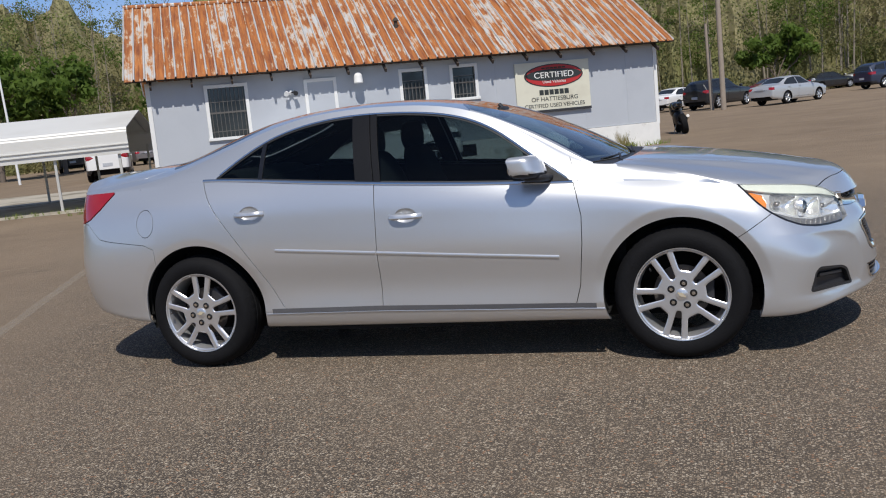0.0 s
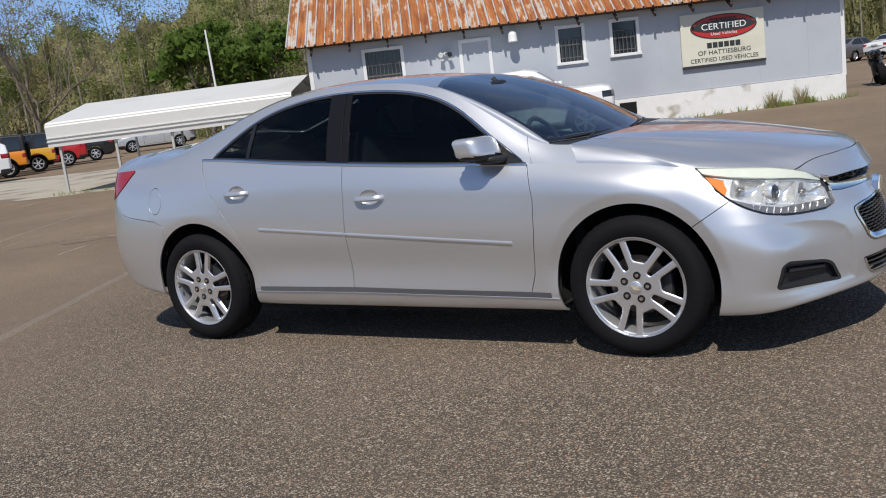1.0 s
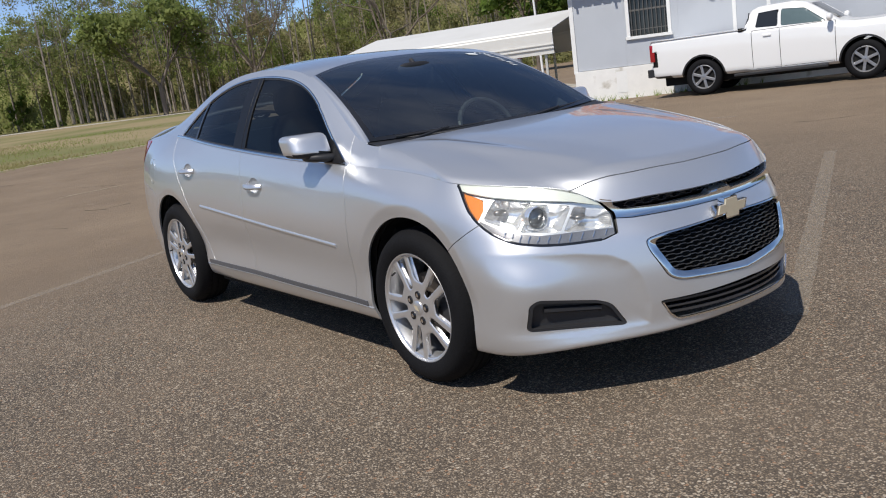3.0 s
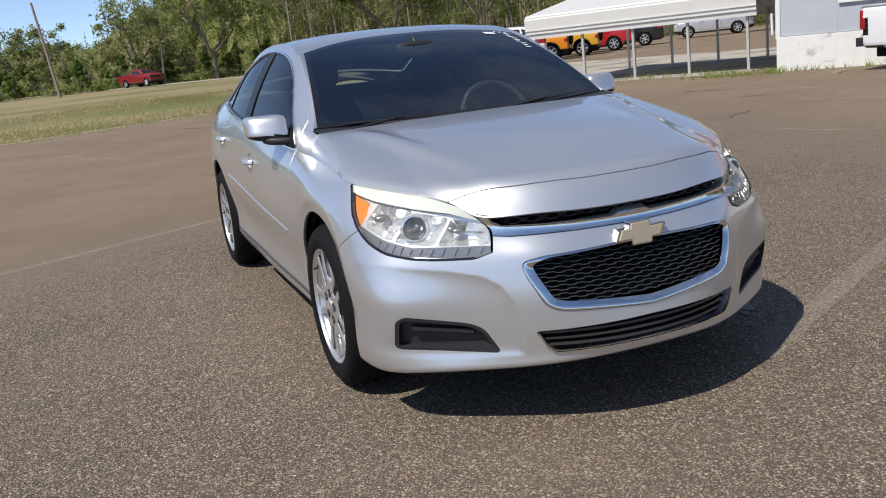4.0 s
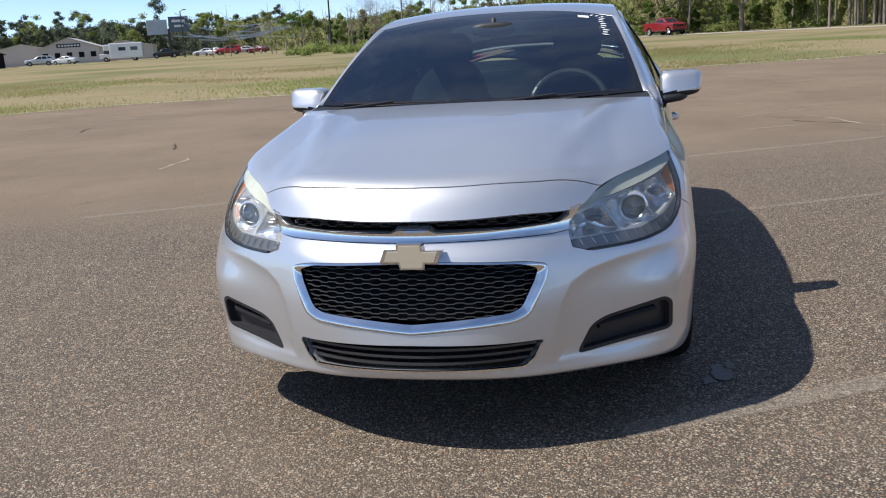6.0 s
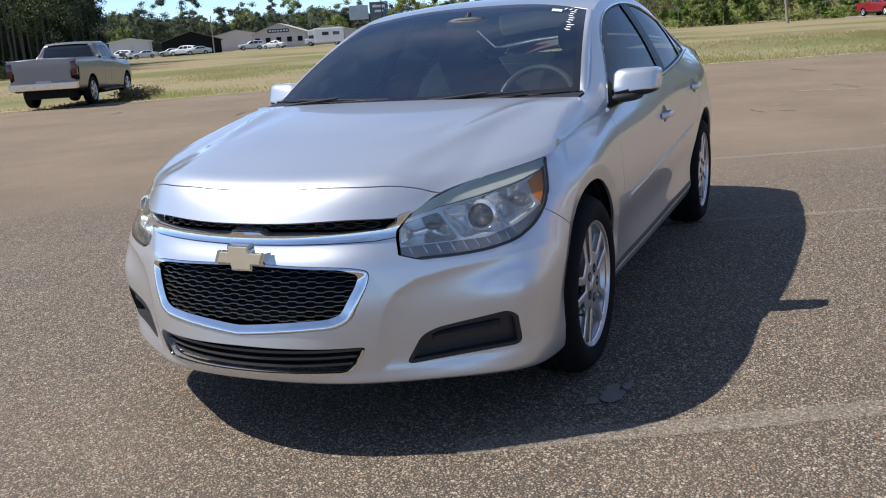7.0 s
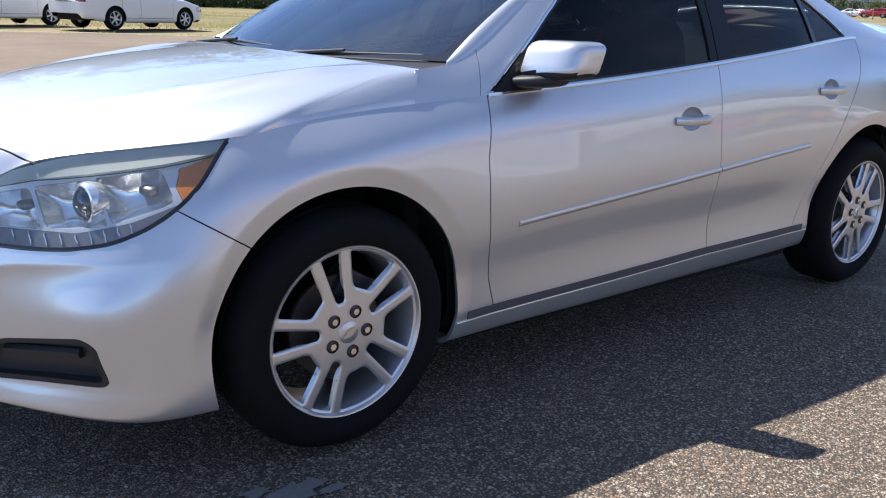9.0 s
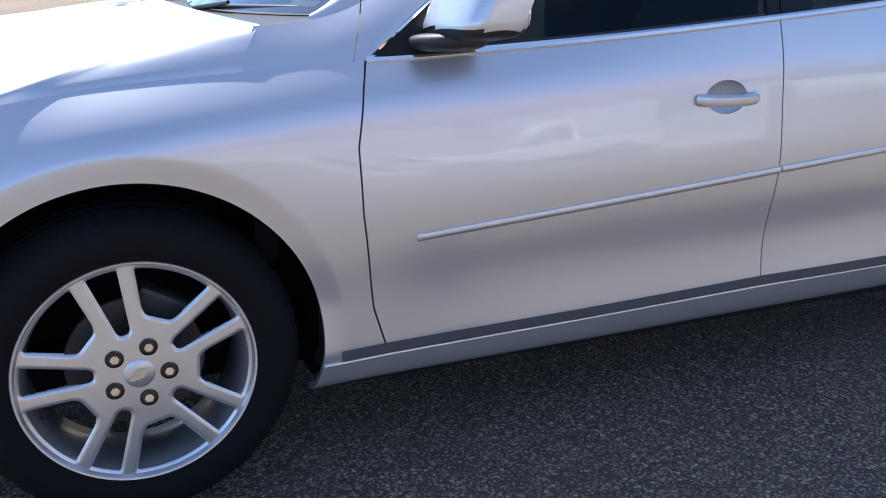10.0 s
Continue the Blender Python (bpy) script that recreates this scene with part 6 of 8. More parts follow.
roof_front, roof_back = roof_sheet(0), roof_sheet(1)
for i in range(20):
    for me in (roof_front, roof_back):
        ob = new("roof_sheet", me)
        ob.parent = office
        ob.location = (-LEN - 0.48 + i * SHEET_W, 0, 0)
bm = bmesh.new()
rod(bm, (-LEN - 0.48, DEEP / 2, 2.735 + SLOPE * (DEEP / 2 + OVER)), (0.42, DEEP / 2, 2.735 + SLOPE * (DEEP / 2 + OVER)), 0.07)
part("ridge_cap", bm, RUST, office)
bm = bmesh.new()
box(bm, (-LEN - 0.44, -OVER + 0.05, 2.66), (0.40, DEEP / 2, 2.70), 0, Matrix.Translation((0, 0, 0)))
bmesh.ops.transform(bm, matrix=Matrix.Translation((0, -OVER, 2.68)) @ Matrix.Rotation(math.atan(SLOPE), 4, "X") @ Matrix.Translation((0, OVER, -2.68)), verts=bm.verts)
part("roof_deck", bm, SOFFIT, office)
bm = bmesh.new()
zz = 2.72 + SLOPE * 1.6
rod(bm, (-6.72, 1.18, zz - 0.1), (-6.72, 1.18, zz + 0.16), 0.05)
rod(bm, (-6.72, 1.18, zz + 0.16), (-6.72, 1.18, zz + 0.25), 0.09, 0.03)
part("roof_vent", bm, SOFFIT, office)

# sign on the front wall
sign = thing("wall_sign", "cream dealer sign with a black and red oval", "sign", OFFICE @ Matrix.Translation((-4.0, -0.05, 1.155)))
CREAM = material("cream_panel", (0.66, 0.64, 0.52), rough=0.5, vary=0.05, scale=3, second=(0.58, 0.55, 0.44), second_scale=1.2, second_amount=(0.55, 0.7))
INK = material("black_lettering", (0.03, 0.035, 0.035), rough=0.5, vary=0.1, scale=10)
SIGN_RED = material("sign_red", (0.46, 0.03, 0.03), rough=0.45, vary=0.08, scale=10)
bm = bmesh.new()
box(bm, (0, 0, 0), (2.06, 0.04, 1.295), 0.006)
part("panel", bm, CREAM, sign)
bm = bmesh.new()
box(bm, (0.0, -0.03, -0.02), (2.06, 0.03, 0.045), 0.006)
part("bottom_rail", bm, GREY_PLASTIC, sign)


def disc(name, cx, cz, rx, rz, y, mat, parent, keep=None):
    bm = bmesh.new()
    pts = [(cx + rx * math.cos(a), cz + rz * math.sin(a)) for a in np.linspace(0, 2 * math.pi, 49)[:-1]]
    if keep:
        pts = [p for p in pts if keep(p)]
    f = bm.faces.new([bm.verts.new((x, y, z)) for x, z in pts])
    ex = bmesh.ops.extrude_face_region(bm, geom=[f])
    for v in ex["geom"]:
        if isinstance(v, bmesh.types.BMVert):
            v.co.y = y - 0.006
    bmesh.ops.recalc_face_normals(bm, faces=bm.faces)
    part(name, bm, mat, parent)


def lettering(text, size, cx, z, y, mat, parent, wide=1.0, tilt=0.0):
    cu = bpy.data.curves.new("lettering", "FONT")
    cu.body, cu.size, cu.extrude, cu.align_x = text, size, 0.003, "CENTER"
    tmp = bpy.data.objects.new("lettering", cu)
    me = bpy.data.meshes.new_from_object(tmp)
    bpy.data.objects.remove(tmp)
    me.materials.clear()
    me.materials.append(mat)
    ob = new("lettering", me)
    ob.parent = parent
    ob.matrix_basis = Matrix.Translation((cx, y, z)) @ Matrix.Rotation(math.radians(90), 4, "X") @ Matrix.Rotation(math.radians(tilt), 4, "Z") @ Matrix.Diagonal((wide, 1, 1, 1))
    return ob


disc("oval_rim", 1.06, 0.93, 0.82, 0.300, 0.0, INK, sign)
disc("oval_red", 1.06, 0.93, 0.78, 0.275, -0.007, SIGN_RED, sign)
disc("oval_band", 1.06, 0.945, 0.775, 0.15, -0.0135, INK, sign)
lettering("CERTIFIED", 0.215, 1.06, 0.875, -0.023, WHITE, sign, 1.12)
lettering("Used Vehicles", 0.105, 1.06, 0.735, -0.017, WHITE, sign, 1.1)
for x0, x1, z0, z1, mat in ((0.72, 1.40, 1.105, 1.145, SOFFIT), (0.62, 1.46, 0.43, 0.565, INK)):
    bm = bmesh.new()
    for k in range(6):
        w = (x1 - x0) / 6
        box(bm, (x0 + k * w + w * 0.08, -0.016 if mat is SOFFIT else -0.004, z0), (x0 + (k + 1) * w - w * 0.08, 0.0, z1))
    part("name_bars", bm, mat, sign)
lettering("OF HATTIESBURG", 0.155, 1.05, 0.275, -0.004, INK, sign, 1.06)
lettering("CERTIFIED USED VEHICLES", 0.145, 1.04, 0.105, -0.004, INK, sign, 0.98)

# ---------------------------------------------------------------- carport
SHEET_WHITE = material("white_sheet_metal", (0.68, 0.67, 0.63), rough=0.45, metal=0.1, vary=0.06, scale=1.5, second=(0.60, 0.585, 0.54), second_scale=0.6, second_amount=(0.55, 0.75))
GALV = material("galvanised_post", (0.55, 0.54, 0.50), rough=0.5, metal=0.3, vary=0.15, scale=8)
CARPORT = Matrix.Translation((-16.95, 9.80, ground_z(-15, 11))) @ Matrix.Rotation(math.radians(28), 4, "Z")
carport = thing("carport", "white sheet-metal carport on slim steel posts", "carport", CARPORT)
CL, CD, CE, CS, CR = 5.75, 5.0, 1.23, 0.60, 2.30


def carport_roof():
    prof = [(-0.10, CE), (-0.12, CE + CS - 0.10), (-0.05, CE + CS), (CD / 2, CR), (CD + 0.05, CE + CS), (CD + 0.12, CE + CS - 0.1), (CD + 0.10, CE)]
    bm = bmesh.new()
    cols = []
    for y, z in prof:
        cols.append([bm.verts.new((x, y, z)) for x in (-0.25, CL + 0.25)])
    for a, b in zip(cols, cols[1:]):
        bm.faces.new((a[0], a[1], b[1], b[0]))
    bmesh.ops.recalc_face_normals(bm, faces=bm.faces)
    lift(bm, 0.02)
    part("roof_skin", bm, SHEET_WHITE, carport)
    for k, (y, z) in enumerate(((-0.125, CE + 0.22), (-0.128, CE + 0.13), (-0.085, CE + CS - 0.05))):
        bm = bmesh.new()
        box(bm, (-0.26, y - 0.012, z - 0.006), (CL + 0.26, y + 0.012, z + 0.012))
        part("rib", bm, SHEET_WHITE, carport)


carport_roof()
for i in range(5):
    for y, mat in ((0.0, GALV), (CD, GALV)):
        bm = bmesh.new()
        x = CL * i / 4
        box(bm, (x - 0.03, y - 0.03, -0.15), (x + 0.03, y + 0.03, CE + 0.2), 0.004)
        part("post", bm, mat, carport)
for x in (0.0, CL / 2, CL):
    bm = bmesh.new()
    rod(bm, (x, 0, CE + CS - 0.05), (x, CD / 2, CR - 0.06), 0.025, n=6)
    rod(bm, (x, CD, CE + CS - 0.05), (x, CD / 2, CR - 0.06), 0.025, n=6)
    part("rafter", bm, GALV, carport)
for y in (0.0, CD):
    bm = bmesh.new()
    box(bm, (-0.1, y - 0.04, -0.1), (CL + 0.1, y + 0.04, 0.05))
    part("base_rail", bm, CONCRETE, carport)


# ---------------------------------------------------------------- other vehicles
FAR_GLASS = material("car_window", (0.02, 0.023, 0.026), rough=0.05, spec=0.7, vary=0.2, scale=2)
SIDE_GLASS = material("light_car_window", (0.10, 0.14, 0.145), rough=0.05, spec=0.7, vary=0.3, scale=2)
PLATE = material("plain_plate", (0.45, 0.47, 0.50), rough=0.5, vary=0.2, scale=20)
CLEAR_LAMP = material("far_headlamp", (0.55, 0.57, 0.58), rough=0.15, metal=0.4, coat=0.6, vary=0.3, scale=20)
_wheel_cache = {}


def plain_wheel(parent, x, y, r, side, rim_mat, key):
    """A wheel for the cars further off; alike wheels share their meshes."""
    k = (round(r, 3), key)
    if k not in _wheel_cache:
        bm = bmesh.new()
        revolve(bm, [(r * 0.64, -0.20), (r * 0.92, -0.21), (r, -0.17), (r, -0.05), (r * 0.95, -0.01), (r * 0.80, 0.008), (r * 0.66, -0.004), (r * 0.62, -0.03)], 40)
        tyre = bpy.data.meshes.new("tyre")
        bm.normal_update()
        bm.to_mesh(tyre)
        bm.free()
        tyre.materials.append(RUBBER)
        tyre.shade_smooth()
        bm = bmesh.new()
        revolve(bm, [(r * 0.66, -0.004), (r * 0.64, -0.001), (r * 0.60, -0.02), (r * 0.58, -0.07), (r * 0.05, -0.075)], 40)
        back = bpy.data.meshes.new("hub_back")
        bb = bmesh.new()
        revolve(bb, [(r * 0.60, -0.05), (r * 0.05, -0.055)], 32)
        bb.normal_update()
        bb.to_mesh(back)
        bb.free()
        # black disc paints the shade between the spokes
        back.materials.append(DARK)
        for i in range(6):
            a = 2 * math.pi * i / 6
            m = Matrix.Rotation(a, 4, "Y")
            box(bm, (r * 0.10, -0.045, -r * 0.075), (r * 0.62, -0.008, r * 0.075), 0.008, m, 1)
        revolve(bm, [(r * 0.17, -0.05), (r * 0.16, -0.004), (r * 0.02, 0.0)], 20)
        rim = bpy.data.meshes.new("rim")
        bm.normal_update()
        bm.to_mesh(rim)
        bm.free()
        rim.materials.append(rim_mat)
        _wheel_cache[k] = (tyre, rim, back)
    tyre, rim, back = _wheel_cache[k]
    w = new("wheel")
    w.parent = parent
    w.matrix_basis = pose(x, y * side, r, 0, 12 * x, 0 if side > 0 else 180)
    for nm, me in (("tyre", tyre), ("rim", rim), ("hub_back", back)):
        o = new(nm, me)
        o.parent = w


# stations: x, bottom, waist, top, half width, half width at the top
KINDS = {
    "sedan": dict(st=[(-2.35, .45, .78, .80, .70, .60), (-2.28, .33, .92, .98, .78, .64), (-1.75, .24, .98, 1.06, .86, .66), (-1.55, .22, .98, 1.10, .88, .64), (-0.95, .20, .97, 1.38, .895, .58), (-.4, .20, .95, 1.44, .90, .585), (.25, .20, .93, 1.40, .90, .585), (.95, .20, .92, 1.02, .895, .66), (1.5, .21, .87, .94, .88, .64), (2.1, .23, .72, .80, .83, .58), (2.35, .36, .58, .64, .64, .48)],
                  wb=2.68, r=0.325, arch=0.375, glass=[[(.72, .98), (.20, 1.33), (-.30, 1.375), (-.30, .99)], [(-.36, .99), (-.36, 1.375), (-.88, 1.31), (-1.42, 1.04), (-1.35, 1.01)]], wind=(.30, .92), rear=(-1.56, -1.0), zg=1.02),
    "suv": dict(st=[(-2.5, .48, 1.03, 1.13, .74, .60), (-2.42, .32, 1.09, 1.46, .85, .58), (-1.95, .27, 1.12, 1.66, .93, .61), (-.8, .25, 1.10, 1.73, .955, .64), (.12, .25, 1.08, 1.69, .955, .63), (1.0, .25, 1.07, 1.21, .95, .68), (1.35, .25, 1.05, 1.17, .94, .72), (2.2, .30, .97, 1.08, .90, .70), (2.5, .42, .76, .88, .72, .56)],
                wb=3.04, r=0.385, arch=0.43, glass=[[(.74, 1.14), (.14, 1.59), (-.40, 1.63), (-.40, 1.15)], [(-.48, 1.15), (-.48, 1.63), (-1.20, 1.60), (-1.32, 1.18)], [(-1.42, 1.20), (-1.30, 1.59), (-1.98, 1.51), (-2.14, 1.28)]], wind=(.22, .93), rear=(-2.48, -2.2), zg=1.15),
    "jeep": dict(st=[(-2.02, .50, 1.08, 1.78, .74, .64), (-1.98, .45, 1.10, 1.83, .78, .68), (-1.0, .42, 1.10, 1.86, .79, .69), (.40, .42, 1.10, 1.84, .79, .69), (.62, .42, 1.09, 1.22, .79, .70), (.80, .42, 1.07, 1.12, .74, .66), (1.75, .48, 1.02, 1.07, .66, .60), (1.92, .56, .86, .92, .62, .54)],
                 wb=2.45, r=0.41, arch=0.47, glass=[[(.38, 1.16), (.26, 1.76), (-.35, 1.77), (-.35, 1.16)], [(-.45, 1.16), (-.45, 1.77), (-1.05, 1.77), (-1.05, 1.16)], [(-1.15, 1.16), (-1.15, 1.77), (-1.85, 1.74), (-1.85, 1.16)]], wind=(.42, .62), rear=(-2.1, -1.99), zg=1.22),
    "pickup": dict(st=[(-2.75, .52, 1.26, 1.28, .88, .85), (-2.71, .46, 1.28, 1.30, .92, .89), (-1.0, .40, 1.28, 1.30, .935, .90), (-.62, .40, 1.28, 1.30, .935, .90), (-.56, .38, 1.25, 1.66, .935, .70), (-.40, .37, 1.24, 1.73, .935, .71), (.35, .36, 1.23, 1.75, .935, .71), (.62, .36, 1.22, 1.68, .935, .71), (1.22, .36, 1.14, 1.24, .935, .74), (1.5, .37, 1.10, 1.20, .93, .76), (2.12, .42, 1.09, 1.19, .91, .76), (2.29, .46, 1.02, 1.14, .88, .72), (2.37, .52, .86, 1.02, .82, .62)],
                   wb=3.26, r=0.395, arch=0.455, glass=[[(.98, 1.25), (.56, 1.57), (.10, 1.61), (.10, 1.275)], [(.03, 1.28), (.03, 1.61), (-.36, 1.59), (-.42, 1.30)]], wind=(.66, 1.19), rear=(-.62, -.52), zg=1.26),
}

OLD_RED = material("dark_red_lens", (0.07, 0.010, 0.013), rough=0.15, coat=0.6, vary=0.15, scale=30)


def vehicle(name, kind, label, paint, m, category, rim_mat=None, glass=None, group="", scale_x=1.0, arch_trim=False):
    K = KINDS[kind]
    car = thing(name, label, category, m, group)
    rim_mat = rim_mat or ALLOY
    st = np.array(K["st"], float)
    st[:, 0] *= scale_x
    order = np.argsort(-st[:, 0])
    st = st[order]
    xs = np.r_[np.linspace(st[0, 0], st[-1, 0], 76), st[:, 0]]
    xs = np.unique(xs)[::-1]
    col = [np.interp(-xs, -st[:, 0], st[:, k]) for k in range(1, 6)]
    # soften the breaks between stations
    for c in col:
        for _ in range(1 if kind == "jeep" else 2):
            c[1:-1] = c[1:-1] * 0.5 + (c[:-2] + c[2:]) * 0.25
    z0, zb, zt, wb_, wt = col
    P = []
    for i, x in enumerate(xs):
        h = zb[i] - z0[i]
        sec = [(wb_[i] * .86, z0[i]), (wb_[i] * .965, z0[i] + .06), (wb_[i] * .985, z0[i] + h * .35), (wb_[i], z0[i] + h * .68), (wb_[i] * .99, zb[i] - .05), (wb_[i] * .965, zb[i]), (wt[i] * 1.06 + (wb_[i] * .965 - wt[i] * 1.06) * .45, zb[i] + (zt[i] - zb[i]) * .5), (wt[i] * 1.04, zt[i] - .07 * min(1, (zt[i] - zb[i]) / .3)), (wt[i] * .94, zt[i] - .012), (wt[i] * .5, zt[i] + .012), (0, zt[i] + .018)]
        steps = np.arange(0, 10 + 1e-6, 1 / (3 if kind == "pickup" else 2))
        P.append([(x, np.interp(q, range(11), [p[0] for p in sec]), np.interp(q, range(11), [p[1] for p in sec])) for q in steps])
    P = np.array(P)
    P = np.concatenate([P[:1] * (1, 0.0, 1), P, P[-1:] * (1, 0.0, 1)])
    skin = Skin.grid(P)
    wbs = K["wb"] * scale_x / 2
    off = 0.10 if kind in ("sedan", "suv") else 0.05
    ax = (wbs + off, -wbs + off)
    for cx in ax:
        f = lambda V, cx=cx: np.maximum(np.hypot(V[:, 0] - cx, V[:, 2] - K["r"]) - K["arch"], 0.4 - V[:, 1])
        skin.split(f)
        keep = skin.take(skin.values(f) > 0)
        skin.V, skin.T = keep.V, keep.T
    closing = Skin(skin.V.copy(), skin.T.copy()).pushed(-0.04)
    parts = []
    if arch_trim:
        for cx in ax:
            parts.append(("arch_trim", skin.panel(lambda V, cx=cx: np.maximum(np.hypot(V[:, 0] - cx, V[:, 2] - K["r"]) - K["arch"] - .035, 0.4 - V[:, 1]), .002), BLACK_PLASTIC))
    for k, poly in enumerate(K["glass"]):
        poly = [(x * scale_x, z) for x, z in poly]
        parts.append(("side_window", skin.panel(lambda V: np.maximum(sdf(poly, V[:, 0], V[:, 2]), .35 - V[:, 1]), .004), glass if glass and k == 0 else FAR_GLASS))
    w0, w1 = [v * scale_x for v in K["wind"]]
    parts.append(("windscreen", skin.panel(lambda V: np.maximum.reduce([w0 - V[:, 0], V[:, 0] - w1, V[:, 1] - .60, K["zg"] - .02 - V[:, 2]]), .004), FAR_GLASS))
    r0, r1 = [v * scale_x for v in K["rear"]]
    parts.append(("rear_window", skin.panel(lambda V: np.maximum.reduce([r0 - V[:, 0], V[:, 0] - r1, V[:, 1] - .56, K["zg"] + .03 - V[:, 2]]), .004), FAR_GLASS))
    if kind == "pickup":
        # flat rear glass on the back of the cab
        parts.pop()
        rear = (xs < -.30 * scale_x) & (xs > -.85 * scale_x)
        rows_ = [(float(np.interp(z, zt[rear][::-1], xs[rear][::-1])) - .066, .70 - .07 * (z - 1.33) / .29, z) for z in np.linspace(1.33, 1.62, 7)]
        bm = bmesh.new()
        prev = None
        for x, hw, z in rows_:
            row = [bm.verts.new((x + .02 * (k / 3) ** 4, hw * k / 3, z)) for k in range(-3, 4)]
            if prev:
                for a, b, c, d in zip(prev, prev[1:], row[1:], row):
                    bm.faces.new((a, b, c, d))
            prev = row
        bmesh.ops.recalc_face_normals(bm, faces=bm.faces)
        lift(bm, .012)
        part("rear_window", bm, FAR_GLASS, car)
    if kind == "jeep":
        parts.append(("hard_top", skin.panel(lambda V: np.maximum(1.12 - V[:, 2], V[:, 0] - .5), .003), BLACK_PLASTIC))
    doors = {"sedan": ((-1.0, -.33), (-.33, .92)), "suv": ((-1.30, -.44), (-.44, .86)), "jeep": ((-.40, .42),), "pickup": ((-.50, .07), (.07, 1.15))}[kind]
    for x0, x1 in doors:
        parts.append(("door", skin.panel(lambda V: np.maximum.reduce([x0 * scale_x - V[:, 0] - .12 * np.clip(.75 - V[:, 2], 0, .3) * (x0 < -.9), V[:, 0] - x1 * scale_x, .30 - V[:, 1], V[:, 2] - K["zg"] + .02, (.34 if kind == "sedan" else .44) - V[:, 2]]), .006), paint))
    ends = st[:, 0]
    tail_x, nose_x = ends[-1], ends[0]
    zt_l = {"sedan": (.78, .92), "suv": (.92, 1.10), "jeep": (.82, 1.0), "pickup": (.72, 1.06)}[kind]
    zh = {"sedan": (.55, .70), "suv": (.74, .90), "jeep": (.78, .95), "pickup": (.90, 1.04)}[kind]
    tl = skin.panel(lambda V: np.maximum.reduce([V[:, 0] - tail_x - (.34 if kind == "suv" else .16), (.74 if kind == "pickup" else .52) - V[:, 1], zt_l[0] - V[:, 2], V[:, 2] - zt_l[1]]), .003)
    hl = skin.panel(lambda V: np.maximum.reduce([nose_x - (.42 if kind != "pickup" else .27) - V[:, 0], .40 - V[:, 1], zh[0] - V[:, 2], V[:, 2] - zh[1]]), .003)
    low = skin.panel(lambda V: V[:, 2] - np.where(np.abs(V[:, 0]) > abs(tail_x) - .45, .50 if kind != "sedan" else .30, .0 if kind == "sedan" else .36), .001)
    both("body", skin, paint, car)
    if kind == "pickup":
        closing = closing.take(closing.values(lambda V: np.maximum(V[:, 0] + .75, 1.0 - V[:, 2])) > 0)
    both("inner_shell", closing, DARK, car, "", 0)
    for nm, sk, mat in parts:
        for s in (1, -1):
            if nm in ("windscreen", "rear_window", "hard_top"):
                if s > 0 and len(sk.T):
                    both(nm, sk.pushed(-.004 if nm != "hard_top" else .004), mat, car, "", 0.006)
            elif len(sk.T) and nm in ("door", "arch_trim"):
                (sk if s > 0 else sk.mirrored()).build(nm, mat, car, "", 0.006)
            elif len(sk.T):
                (sk if s > 0 else sk.mirrored()).pushed(-.004).build(nm, mat, car, "", 0.006)
    for s in (1, -1):
        if kind == "pickup":
            bm = bmesh.new()
            box(bm, (tail_x - .014, s * .835 - .075, .84), (tail_x + .10, s * .835 + .075, 1.22), .02)
            part("tail_lamp", bm, RED_LENS if paint is WHITE_CAR else OLD_RED, car, "red tail lamp", True)
        elif len(tl.T):
            (tl if s > 0 else tl.mirrored()).build("tail_lamp", RED_LENS, car, "red tail lamp", .004)
        if len(hl.T):
            (hl if s > 0 else hl.mirrored()).build("headlamp", CLEAR_LAMP if kind != "pickup" else FAR_GLASS, car, "", .004)
        bm = bmesh.new()
        mx = (w1 - .12)
        superbox(bm, (mx, s * (np.interp(-mx, -xs, wb_) + .09), K["zg"] + .06), (.06, .10, .075), 3, 14, 10)
        part("door_mirror", bm, paint, car, "", True)
        hx = [(-.18, 0)] if kind == "pickup" else ([(-.22, 0), (-1.1, 0)] if kind != "jeep" else [(-.2, 0)])
        for x, _ in hx:
            bm = bmesh.new()
            yy_ = np.interp(-x * scale_x, -xs, wb_)
            box(bm, (x * scale_x - .08, s * yy_ - .02, K["zg"] - .16), (x * scale_x + .08, s * yy_ + .03, K["zg"] - .125), .008)
            part("door_handle", bm, paint, car)
    cuts = [-99, -(abs(tail_x) - .45), ax[1], ax[0], abs(tail_x) - .45, 99]
    for lo_x, hi_x in zip(cuts, cuts[1:]):
        mid_x = low.values(lambda V: V[:, 0]) if len(low.T) else np.zeros(0)
        piece = low.take((mid_x > lo_x) & (mid_x <= hi_x)) if len(low.T) else low
        if len(piece.T):
            for side_piece in (piece, piece.mirrored()):
                side_piece.build("lower_trim", BLACK_PLASTIC, car)
    for cx in ax:
        for s in (1, -1):
            plain_wheel(car, cx, np.interp(-cx, -xs, wb_) - .025, K["r"], s, rim_mat, rim_mat.name)
    bm = bmesh.new()
    box(bm, (tail_x + .2, -.62, .26), (nose_x - .25, .62, .62), .03)
    part("floor_pan", bm, DARK, car)
    bm = bmesh.new()
    box(bm, (tail_x - .012, -.20, zt_l[0] - .02 if kind == "sedan" else .62), (tail_x + .01, .20, zt_l[0] + .10 if kind == "sedan" else .76), .004)
    part("plate", bm, PLATE, car)
    bm = bmesh.new()
    box(bm, (nose_x - .03, -.42, zh[0] - .10), (nose_x + .006, .42, zh[0] + .10), .01)
    part("front_grille", bm, GLOSS_BLACK, car)
